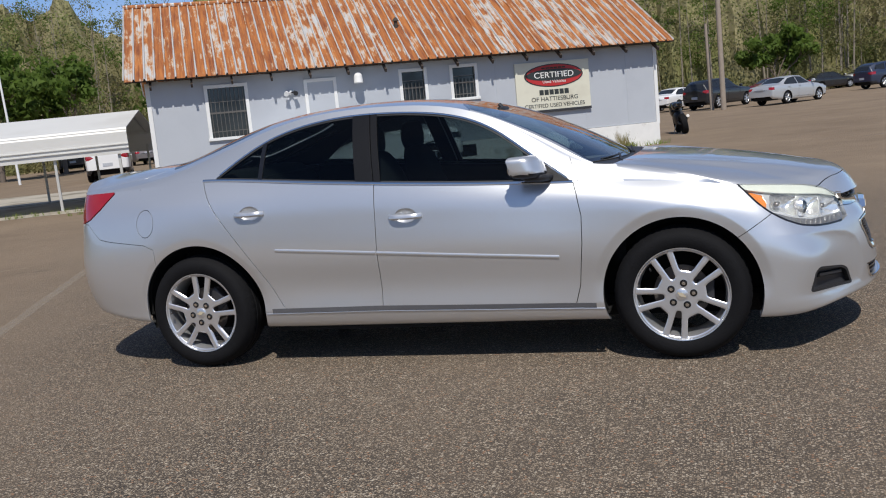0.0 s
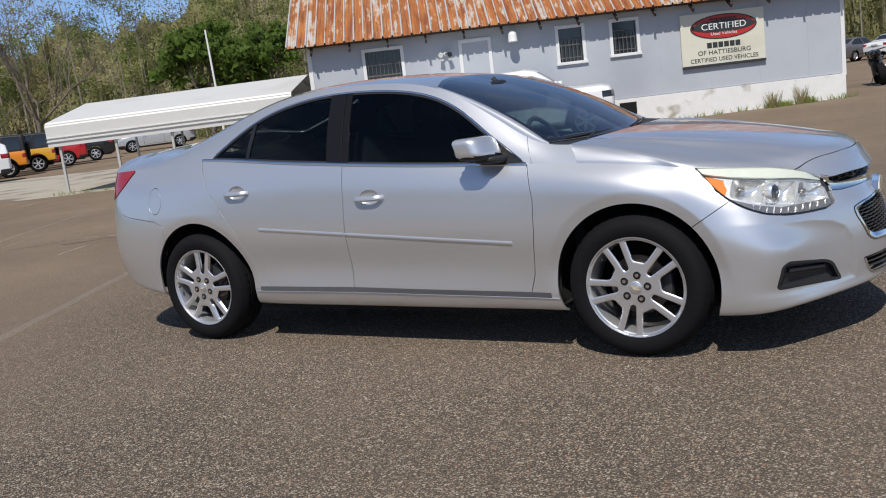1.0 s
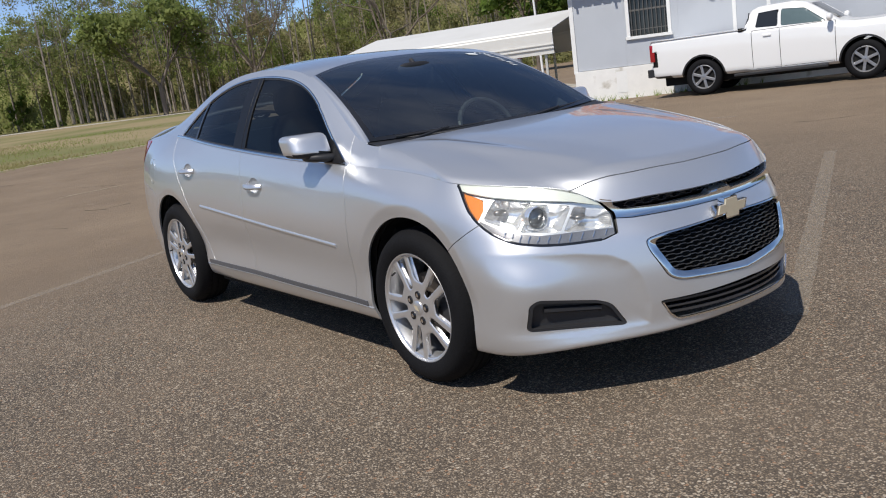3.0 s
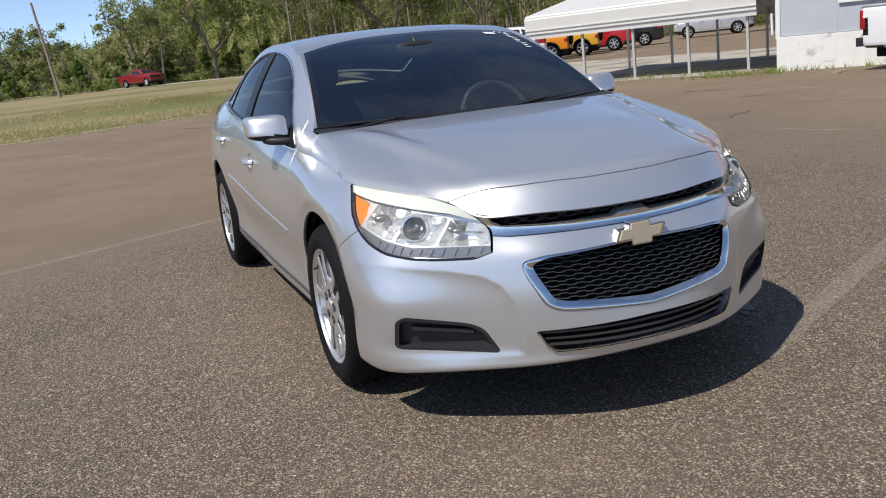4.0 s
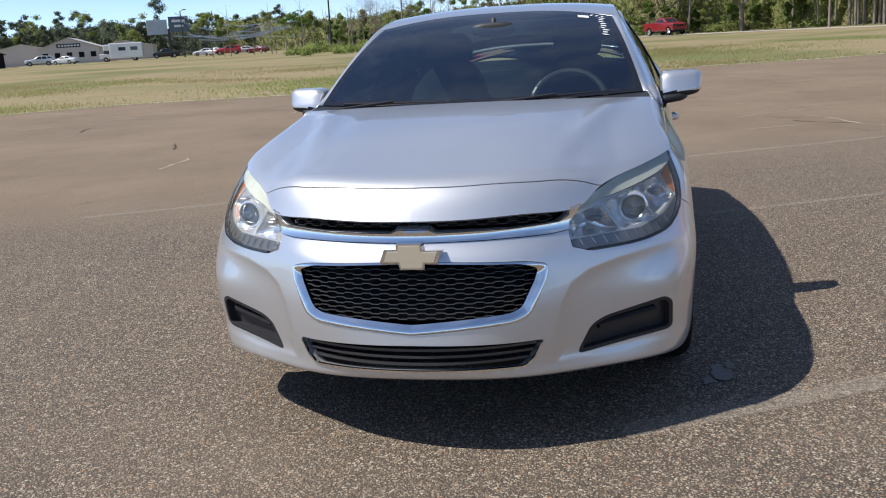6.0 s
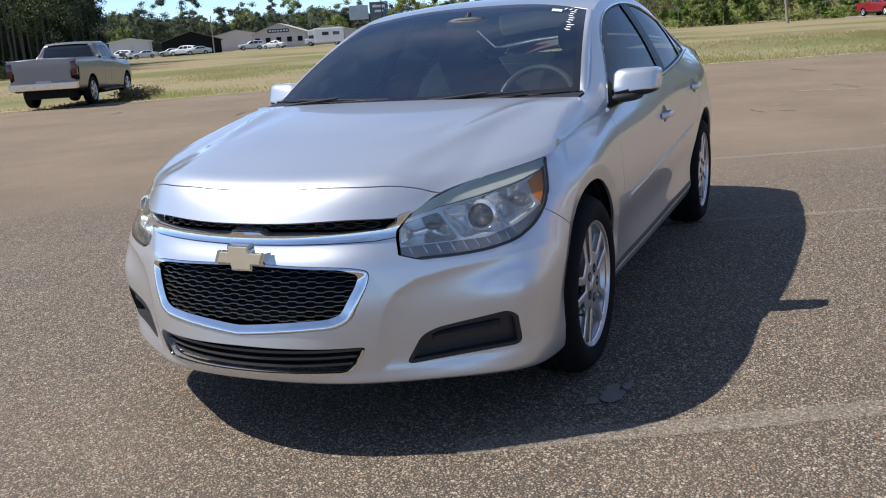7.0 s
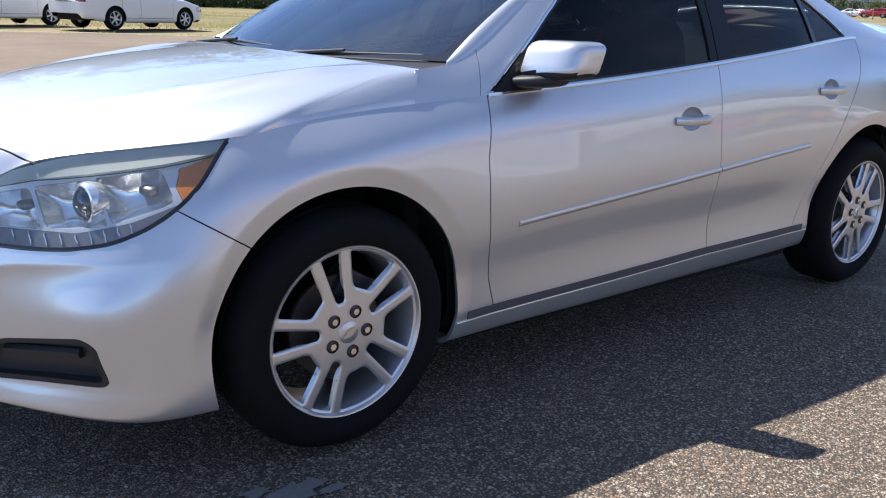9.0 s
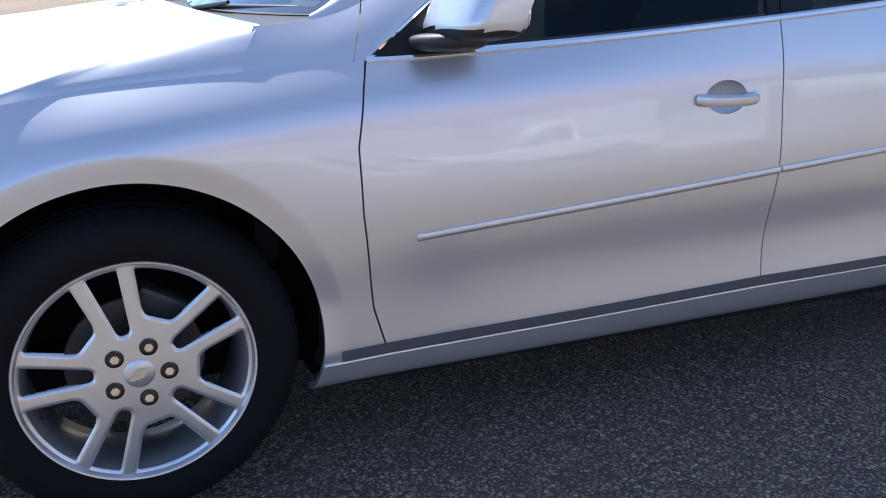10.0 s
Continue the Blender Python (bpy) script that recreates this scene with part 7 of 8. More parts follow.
    if kind == "pickup":
        for lo, hi, nm, mat in (((tail_x - .10, -.90, .50), (tail_x + .05, .90, .68), "rear_bumper", CHROME if paint is not WHITE_CAR else BLACK_PLASTIC), ((nose_x - .10, -.78, .44), (nose_x + .025, .78, .56), "front_bumper", BLACK_PLASTIC), ((tail_x + .12, -.70, 1.16), (-.66 * scale_x, .70, 1.288), "bed_liner", DARK)):
            bm = bmesh.new()
            box(bm, lo, hi, .02)
            part(nm, bm, mat, car)
        bm = bmesh.new()
        box(bm, (tail_x - .012, -.72, .72), (tail_x + .02, .72, 1.28), .01)
        part("tailgate", bm, paint, car)
        for s in (1, -1):
            bm = bmesh.new()
            box(bm, (-.9, s * .93 - .05, .33), (1.0, s * .93 + .05, .39), .015)
            part("side_step", bm, BLACK_PLASTIC, car)
    if kind == "jeep":
        bm = bmesh.new()
        rot = Matrix.Translation((tail_x - .06, .05, 1.05)) @ Matrix.Rotation(math.radians(90), 4, "Z")
        revolve(bm, [(.22, -.10), (.37, -.11), (.39, -.05), (.37, .06), (.30, .08), (.20, .06), (.001, .05)], 36, rot)
        part("spare_wheel", bm, RUBBER, car, "", True)
        for cx in ax:
            for s in (1, -1):
                bm = bmesh.new()
                prev = None
                for a in np.linspace(math.radians(15), math.radians(165), 14):
                    row = [bm.verts.new((cx + (K["arch"] + .01) * math.cos(a), s * (yy__), K["r"] + (K["arch"] + .01) * math.sin(a))) for yy__ in (.62, .93)]
                    if prev:
                        bm.faces.new((prev[0], prev[1], row[1], row[0]))
                    prev = row
                bmesh.ops.recalc_face_normals(bm, faces=bm.faces)
                lift(bm, .03)
                part("wing_flare", bm, BLACK_PLASTIC, car)
    return car


WHITE_CAR = car_paint("white_car_paint", (0.78, 0.78, 0.77))
BLACK_CAR = car_paint("black_car_paint", (0.012, 0.012, 0.014))
RED_CAR = car_paint("red_car_paint", (0.48, 0.015, 0.02))
CRIMSON_CAR = car_paint("crimson_car_paint", (0.24, 0.014, 0.022))
DARK_RED = car_paint("maroon_car_paint", (0.14, 0.012, 0.018))
ORANGE_CAR = car_paint("orange_car_paint", (0.75, 0.25, 0.015))
YELLOW_CAR = car_paint("yellow_car_paint", (0.70, 0.36, 0.02))
GREY_CAR = car_paint("grey_car_paint", (0.22, 0.20, 0.20), 0.5, 0.35)
LIGHT_CAR = car_paint("light_silver_car_paint", (0.58, 0.59, 0.60), 0.5, 0.35)
NAVY_CAR = car_paint("dark_blue_car_paint", (0.02, 0.03, 0.06))
DARK_RIM = material("dark_alloy", (0.36, 0.36, 0.37), rough=0.35, metal=0.7, vary=0.1, scale=20)


def park(name, kind, label, paint, x, y, heading, category, size=1.0, **k):
    return vehicle(name, kind, label, paint, pose(x, y, ground_z(x, y), 0, 0, heading) @ Matrix.Scale(size, 4), category, **k)


park("pickup_truck", "pickup", "white extended-cab pickup truck beside the office wall", WHITE_CAR, -6.2, 13.75, 20, "pickup truck", size=0.925, rim_mat=DARK_RIM, glass=SIDE_GLASS, arch_trim=True)
park("suv", "suv", "white sport utility vehicle with dark rear windows", WHITE_CAR, -32.2, 15.9, 240, "suv", rim_mat=DARK_RIM, scale_x=0.86)
park("off_roader", "jeep", "orange off-roader with black hard top and spare wheel", ORANGE_CAR, -35.4, 19.1, 232, "off-roader")
park("off_roader", "jeep", "yellow off-roader with black hard top and spare wheel", YELLOW_CAR, -37.2, 21.9, 232, "off-roader")
park("suv", "suv", "bright red sport utility vehicle in a parked row", RED_CAR, -39.3, 25.0, 232, "suv", scale_x=0.92)
park("suv", "suv", "black sport utility vehicle in a parked row", BLACK_CAR, -41.6, 28.4, 232, "suv")
park("suv", "suv", "silver sport utility vehicle behind the carport", LIGHT_CAR, -44.0, 37.0, 235, "suv")
park("suv", "suv", "white sport utility vehicle parked behind the carport", WHITE_CAR, -24.6, 28.6, 125, "suv", scale_x=0.92)
park("suv", "suv", "black sport utility vehicle far behind the carport", BLACK_CAR, -41.5, 46.5, 130, "suv")
park("sedan", "sedan", "dark saloon far behind the carport", GREY_CAR, -37.5, 48.5, 140, "car")
park("pickup_truck", "pickup", "dark red crew-cab pickup on the gravel road", CRIMSON_CAR, -94.5, 4.4, 32, "pickup truck", scale_x=1.08)
park("pickup_truck", "pickup", "dark grey pickup truck at the edge of the field", GREY_CAR, -15.5, -18.95, 207, "pickup truck")
park("sedan", "sedan", "older white saloon at the edge of the lot", WHITE_CAR, -8.0, -25.6, -161, "car")
park("sedan", "sedan", "white saloon parked beside another", WHITE_CAR, -4.5, -27.5, -158, "car")
park("sedan", "sedan", "silver saloon parked beside a white one", LIGHT_CAR, -1.2, -29.5, -158, "car")
park("sedan", "sedan", "silver saloon parked at the end of a row", LIGHT_CAR, 5.1, 46.6, 50, "car")
park("suv", "suv", "black sport utility vehicle beside a wooden pole", BLACK_CAR, 1.5, 51.2, 58, "suv")
park("sedan", "sedan", "white saloon in a row of parked cars", WHITE_CAR, -1.0, 54.6, 60, "car")
park("sedan", "sedan", "dark grey saloon in a row of parked cars", GREY_CAR, -3.6, 56.5, 62, "car")
park("sedan", "sedan", "maroon saloon behind the silver one", DARK_RED, 5.4, 60.5, 40, "car")
park("sedan", "sedan", "black saloon at the far end of the lot", BLACK_CAR, 10.2, 76.0, 30, "car")
park("sedan", "sedan", "silver saloon at the far end of the lot", LIGHT_CAR, 13.0, 78.5, 200, "car")
park("suv", "suv", "dark blue sport utility vehicle on the open lot", NAVY_CAR, 12.6, 61.5, 35, "suv")


# motorcycle seen from behind
def motorcycle(m):
    b = thing("motorcycle", "black sports motorcycle on its side stand", "motorcycle", m)
    for x in (0.72, -0.68):
        bm = bmesh.new()
        revolve(bm, [(0.20, -0.06), (0.26, -0.095), (0.30, -0.07), (0.315, 0.0), (0.30, 0.07), (0.26, 0.095), (0.20, 0.06)], 36, Matrix.Translation((x, 0, 0.315)))
        part("tyre", bm, RUBBER, b, "", True)
        bm = bmesh.new()
        revolve(bm, [(0.20, -0.05), (0.19, -0.03), (0.19, 0.03), (0.20, 0.05)], 30, Matrix.Translation((x, 0, 0.315)))
        for k in range(5):
            box(bm, (0.03, -0.02, -0.02), (0.195, 0.02, 0.02), 0.004, Matrix.Translation((x, 0, 0.315)) @ Matrix.Rotation(2 * math.pi * k / 5, 4, "Y"), 1)
        part("rim", bm, GREY_PLASTIC, b)
    for nm, c, h, mat in (("tank", (0.12, 0, 0.86), (0.27, 0.15, 0.13), GLOSS_BLACK), ("fairing", (0.50, 0, 0.74), (0.30, 0.19, 0.26), GLOSS_BLACK), ("seat", (-0.35, 0, 0.86), (0.26, 0.12, 0.05), BLACK_PLASTIC), ("tail_unit", (-0.66, 0, 0.93), (0.22, 0.09, 0.06), GLOSS_BLACK), ("engine", (0.05, 0, 0.48), (0.30, 0.17, 0.22), GREY_PLASTIC)):
        bm = bmesh.new()
        superbox(bm, c, h, 2.6, 20, 14)
        part(nm, bm, mat, b, "", True)
    bm = bmesh.new()
    rod(bm, (0.72, 0.09, 0.315), (0.48, 0.10, 0.95), 0.022)
    rod(bm, (0.72, -0.09, 0.315), (0.48, -0.10, 0.95), 0.022)
    part("fork", bm, STEEL, b)
    bm = bmesh.new()
    rod(bm, (0.42, -0.34, 0.98), (0.50, -0.1, 0.97), 0.016)
    rod(bm, (0.42, 0.34, 0.98), (0.50, 0.1, 0.97), 0.016)
    part("handlebar", bm, BLACK_PLASTIC, b)
    bm = bmesh.new()
    rod(bm, (-0.68, 0.08, 0.315), (0.0, 0.09, 0.40), 0.028)
    part("swingarm", bm, GREY_PLASTIC, b)
    bm = bmesh.new()
    rod(bm, (0.0, 0.12, 0.35), (-0.08, 0.30, 0.0), 0.012)
    part("side_stand", bm, STEEL, b)
    bm = bmesh.new()
    rod(bm, (-0.2, -0.14, 0.35), (-0.72, -0.17, 0.52), 0.05)
    part("silencer", bm, STEEL, b, "", True)


motorcycle(pose(0.42, 23.9, ground_z(0.42, 23.9), -9, 0, 100))


# ---------------------------------------------------------------- trees and woods
def leaf_material(name, a, b, c):
    """Leaves whose colour varies from leaf to leaf and from tree to tree."""
    m = bpy.data.materials.new(name)
    m.use_nodes = True
    nt = m.node_tree
    L, N = nt.links.new, nt.nodes.new
    bs = nt.nodes["Principled BSDF"]
    bs.inputs["Roughness"].default_value = 0.6
    bs.inputs["Specular IOR Level"].default_value = 0.2
    geo = N("ShaderNodeNewGeometry")
    mix1 = N("ShaderNodeMixRGB")
    mix1.inputs[1].default_value, mix1.inputs[2].default_value = (*a, 1), (*b, 1)
    L(geo.outputs["Random Per Island"], mix1.inputs[0])
    tc = N("ShaderNodeTexCoord")
    n = N("ShaderNodeTexNoise")
    n.inputs["Scale"].default_value, n.inputs["Detail"].default_value = 0.11, 3
    L(tc.outputs["Object"], n.inputs["Vector"])
    r = N("ShaderNodeMapRange")
    r.inputs[1].default_value, r.inputs[2].default_value = 0.38, 0.64
    L(n.outputs["Fac"], r.inputs[0])
    mix2 = N("ShaderNodeMixRGB")
    mix2.inputs[2].default_value = (*c, 1)
    L(r.outputs[0], mix2.inputs[0])
    L(mix1.outputs[0], mix2.inputs[1])
    L(mix2.outputs[0], bs.inputs["Base Color"])
    tl = N("ShaderNodeBsdfTranslucent")
    L(mix2.outputs[0], tl.inputs["Color"])
    mx = N("ShaderNodeMixShader")
    mx.inputs[0].default_value = 0.6
    L(bs.outputs[0], mx.inputs[1])
    L(tl.outputs[0], mx.inputs[2])
    L(mx.outputs[0], nt.nodes["Material Output"].inputs["Surface"])
    m.diffuse_color = (*a, 1)
    return m


# pine green paled: the haze of distance is painted into the leaf colour
PINE_HAZED = leaf_material("far_pines", (0.10, 0.13, 0.085), (0.16, 0.19, 0.12), (0.125, 0.15, 0.095))
BARK = material("grey_bark", (0.155, 0.125, 0.10), rough=0.95, vary=0.3, scale=6, bump=0.5, bump_scale=30)
TWIG = material("bare_twigs", (0.25, 0.215, 0.18), rough=0.95, vary=0.3, scale=1.0)
SPRING = leaf_material("spring_leaves", (0.165, 0.225, 0.055), (0.31, 0.385, 0.11), (0.25, 0.275, 0.10))
LUSH = leaf_material("lush_leaves", (0.075, 0.135, 0.022), (0.18, 0.265, 0.055), (0.125, 0.19, 0.036))
BRUSH = leaf_material("brown_brush", (0.27, 0.23, 0.13), (0.37, 0.32, 0.19), (0.24, 0.24, 0.09))
OLIVE = leaf_material("olive_brush", (0.17, 0.185, 0.07), (0.30, 0.31, 0.125), (0.27, 0.245, 0.12))
PINE_STEM = material("pine_stems", (0.095, 0.078, 0.062), rough=0.95, vary=0.3, scale=1.0)
DIM_TWIG = material("grey_stems", (0.25, 0.215, 0.165), rough=0.95, vary=0.3, scale=1.0)
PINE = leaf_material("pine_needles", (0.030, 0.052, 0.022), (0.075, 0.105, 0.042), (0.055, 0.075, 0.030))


def leaf_cloud(rng, centre, radius, count, size, hollow=0.35):
    """Small bent leaf cards spread through an uneven crown; returns places and faces."""
    d = rng.normal(size=(count, 3))
    d /= np.linalg.norm(d, axis=1, keepdims=True)
    r = (hollow + (1 - hollow) * rng.random(count)) ** 0.6
    bumps = 1 + 0.28 * np.sin(d[:, 0] * 5 + rng.random() * 6) * np.sin(d[:, 1] * 4 + rng.random() * 6) + 0.16 * np.sin(d[:, 2] * 9 + rng.random() * 6)
    c = centre + d * (r * bumps)[:, None] * radius
    u = rng.normal(size=(count, 3))
    u /= np.linalg.norm(u, axis=1, keepdims=True)
    w = np.cross(u, d)
    w /= np.linalg.norm(w, axis=1, keepdims=True) + 1e-9
    s = size * (0.5 + rng.random(count))[:, None]
    s = s * 1.25
    V = np.stack([c - u * s, c + w * s, c + u * s], axis=1).reshape(-1, 3)
    F = np.arange(count * 3).reshape(-1, 3)
    nn = d + np.array([0, 0, 0.45]) + rng.normal(size=d.shape) * 0.35
    nn /= np.linalg.norm(nn, axis=1, keepdims=True)
    return np.concatenate([V, np.repeat(nn, 3, axis=0)], axis=1), F


def leaf_mesh(name, v, mat, parent=None):
    """Leaf cards; v holds places and the outward direction of the clump."""
    return link_mesh(name, v[:, :3], np.arange(len(v)).reshape(-1, 3), mat, parent, "", True, v[:, 3:6])


def stick(bm_list, a, b, r0, r1, n=5):
    a, b = np.array(a, float), np.array(b, float)
    d = b - a
    L_ = np.linalg.norm(d) + 1e-9
    d /= L_
    t = np.cross(d, [0, 0, 1.0] if abs(d[2]) < 0.9 else [1.0, 0, 0])
    t /= np.linalg.norm(t)
    q = np.cross(d, t)
    an = np.linspace(0, 2 * np.pi, n + 1)[:-1]
    ring_ = np.cos(an)[:, None] * t + np.sin(an)[:, None] * q
    V = np.concatenate([a + ring_ * r0, b + ring_ * r1])
    k = sum(len(v) for v, _ in bm_list)
    F = [(k + i, k + (i + 1) % n, k + n + (i + 1) % n, k + n + i) for i in range(n)]
    bm_list.append((V, F))


def grow(rng, lst, p, d, length, r, depth, ends, spread=0.55, up=0.18):
    """A limb that bends, tapers and forks; ends gathers the tips."""
    p, d = np.array(p, float), np.array(d, float)
    k = 3 if depth > 1 else 2
    for i in range(k):
        d = d + rng.normal(size=3) * 0.14 + np.array([0, 0, up * 0.3])
        d /= np.linalg.norm(d)
        q = p + d * length / k
        stick(lst, p, q, r * (1 - 0.3 * i / k), r * (1 - 0.3 * (i + 1) / k), 6 if depth > 2 else 3)
        if depth > 0 and i > 0:
            e = d + rng.normal(size=3) * spread
            e[2] += up
            e /= np.linalg.norm(e)
            grow(rng, lst, q, e, length * rng.uniform(0.5, 0.75), r * 0.5, depth - 1, ends, spread, up)
        p = q
    if depth > 0:
        for _ in range(2):
            e = d + rng.normal(size=3) * spread
            e[2] += up
            e /= np.linalg.norm(e)
            grow(rng, lst, p, e, length * rng.uniform(0.6, 0.8), r * 0.55, depth - 1, ends, spread, up)
    else:
        ends.append(p)


def merge(lst):
    return np.concatenate([v for v, _ in lst]), [f for _, fs in lst for f in fs]


def tree(label, x, y, height, seed, leaves=None, leaf_n=2200, leaf=0.16, spread=0.55, trunk_r=None, first=0.28, crown_r=0.13):
    rng = np.random.default_rng(seed)
    ob = thing("tree", label, "tree", pose(x, y, ground_z(x, y) - 0.06, 0, 0, seed * 37 % 360))
    lst, ends = [], []
    r = trunk_r or height * (0.022 if leaves else 0.015)
    stick(lst, (0, 0, 0), (0.05, 0.03, height * first), r * 1.15, r, 8)
    for i in range(4):
        a = 2 * math.pi * (i + rng.random() * 0.6) / 4
        grow(rng, lst, (0.05, 0.03, height * first * rng.uniform(0.8, 1.0)), (math.cos(a) * 0.75, math.sin(a) * 0.75, 0.9), height * 0.33, r * 0.62, 3 if leaves else 4, ends, spread)
    V, F = merge(lst)
    link_mesh("trunk", V, F, BARK, ob)
    if leaves:
        E = np.array(ends)
        keep = rng.permutation(len(E))[: min(len(E), 110)]
        per = max(6, leaf_n // len(keep))
        VV, FF, k = [], [], 0
        for e in E[keep]:
            v, f = leaf_cloud(rng, e, np.array([1, 1, 0.75]) * height * crown_r * rng.uniform(0.7, 1.15), per, leaf, 0.05)
            VV.append(v)
            FF.append(f + k)
            k += len(v)
        leaf_mesh("crown", np.concatenate(VV), leaves, ob)
    return ob


def polar(az, dist, cx=3.5, cy=-2.0):
    a = math.radians(az)
    return cx + dist * math.cos(a), cy + dist * math.sin(a)


# trees that stand out
for label, az, dist, h, seed, lv, n, leaf in (
        ("broad tree in lush green leaf behind the carport", 137.2, 58, 6.6, 1, LUSH, 5200, 0.17), ("broad tree in lush green leaf behind the carport", 133.5, 62, 6.4, 12, LUSH, 4600, 0.17),
        ("lush green tree beside the office gable", 127.0, 52, 6.0, 2, LUSH, 4200, 0.16), ("round green tree behind the parked cars", 88.0, 76, 4.9, 3, LUSH, 6500, 0.15),
        ("bare spreading tree at the wood's edge", 155.0, 92, 13.0, 4, None, 0, 0), ("young green tree at the wood's edge", 160.8, 88, 10.0, 5, SPRING, 5200, 0.19),
        ("half-leafed tree at the wood's edge", 171.8, 97, 9.5, 6, SPRING, 2600, 0.17), ("half-leafed tree at the wood's edge", 176.4, 104, 8.5, 7, SPRING, 1500, 0.16),
        ("bare tree in front of the wood", 146.5, 78, 11.5, 8, None, 0, 0), ("bare tree beyond the field", 191.5, 128, 8.6, 9, None, 0, 0),
        ("bare tree beyond the field", 186.0, 122, 9.5, 10, None, 0, 0), ("half-leafed tree beyond the field", 183.0, 118, 7.8, 11, SPRING, 1400, 0.16),
        ("bare tree beyond the field", 195.0, 140, 8.0, 13, None, 0, 0), ("small green tree beyond the field", 199.5, 145, 6.0, 14, LUSH, 1500, 0.18)):
    x, y = polar(az, dist)
    tree(label, x, y, h, seed, lv, n, leaf, 0.5 if lv else 0.62)


def woods(name, label, seed, stretches, stem=None):
    """A belt of many trees: stems and leaf clumps that nobody could count."""
    rng = np.random.default_rng(seed)
    stems = []
    leaf_v = {}
    for az0, az1, d0, d1, count, h0, h1, mats, bare in stretches:
        for i in range(count):
            az = az0 + (az1 - az0) * rng.random()
            dist = d0 + (d1 - d0) * rng.random() ** 1.3
            x, y = polar(az, dist)
            h = rng.uniform(h0, h1)
            z = ground_z(x, y) - 0.2
            lean = rng.normal(size=2) * 0.03 * h
            stick(stems, (x, y, z), (x + lean[0], y + lean[1], z + h * 0.9), (0.0065 if stem else 0.010) * h + 0.01, 0.02, 4)
            mat = mats[rng.integers(len(mats))]
            n_b = 7 if rng.random() < bare else 3
            for k in range(n_b):
                t = rng.uniform(0.35, 0.9)
                a = rng.random() * 6.28
                p = np.array([x + lean[0] * t, y + lean[1] * t, z + h * 0.9 * t])
                q = p + np.array([math.cos(a), math.sin(a), 0.9]) * h * rng.uniform(0.10, 0.22)
                stick(stems, p, q, 0.03, 0.01, 3)
            if rng.random() < bare:
                continue
            is_pine = mat in (PINE, PINE_HAZED)
            blobs = 10 if is_pine else 7
            for k in range(blobs):
                t = rng.uniform(0.30, 1.0)
                w = h * (0.09 if is_pine else 0.125) * (1.25 - 0.5 * t) * rng.uniform(0.7, 1.3)
                c = np.array([x + lean[0] * t + rng.normal() * w * 1.0, y + lean[1] * t + rng.normal() * w * 1.0, z + h * t])
                cnt = int(170 * rng.uniform(0.6, 1.2))
                v, f = leaf_cloud(rng, c, np.array([w, w, w * 0.75]), cnt, (0.00095 if dist < 200 else 0.0007) * dist, 0.05)
                leaf_v.setdefault(mat, []).append(v)
    V, F = merge(stems)
    ob = tagged(link_mesh(name, V, F, stem or TWIG, None), label, "woods", kind="stuff")
    for mat, vs in leaf_v.items():
        v = np.concatenate(vs)
        tagged(leaf_mesh("foliage", v, mat, ob), kind="stuff")
    return ob


woods("woods", "wooded slope of half-bare spring trees behind the lot", 21, [
    (76, 100, 84, 120, 110, 9, 17, [OLIVE, OLIVE, LUSH], 0.12),
    (100, 148, 80, 118, 200, 10, 18, [OLIVE, OLIVE, SPRING, LUSH], 0.15)], DIM_TWIG)
woods("woods", "half-bare spring trees along the gravel road", 25, [
    (146, 168, 96, 135, 170, 9, 17, [SPRING, SPRING, BRUSH], 0.25),
    (165, 176, 104, 140, 100, 8.0, 13, [SPRING, SPRING, BRUSH], 0.3), (176, 190, 112, 145, 70, 4.0, 8, [SPRING, SPRING, BRUSH], 0.6)])
woods("woods", "low hedge and thin trees beyond the grass field", 22, [
    (184, 198, 138, 175, 90, 3, 7, [SPRING, BRUSH, LUSH], 0.3),
    (168, 188, 100, 112, 60, 2.0, 4.0, [SPRING, LUSH], 0.1),
    (186, 206, 135, 150, 40, 5, 9, [SPRING], 0.85)])
woods("woods", "dark pine wood at the edge of the field", 23, [
    (226, 258, 74, 112, 230, 11, 19, [PINE, PINE, PINE, SPRING], 0.12),
    (200, 232, 228, 262, 120, 8, 12, [PINE_HAZED, PINE_HAZED, PINE_HAZED, SPRING], 0.05), (203, 230, 226, 240, 7, 13, 15, [PINE_HAZED], 0.0), (223.8, 227, 90, 120, 26, 9, 17, [PINE, PINE, PINE_HAZED], 0.05)], PINE_STEM)
# generic trees added out of view to give the paint a dark horizon
woods("woods", "distant tree line around the lot", 24, [
    (-102, 78, 150, 190, 70, 9, 14, [PINE, SPRING], 0.1)])


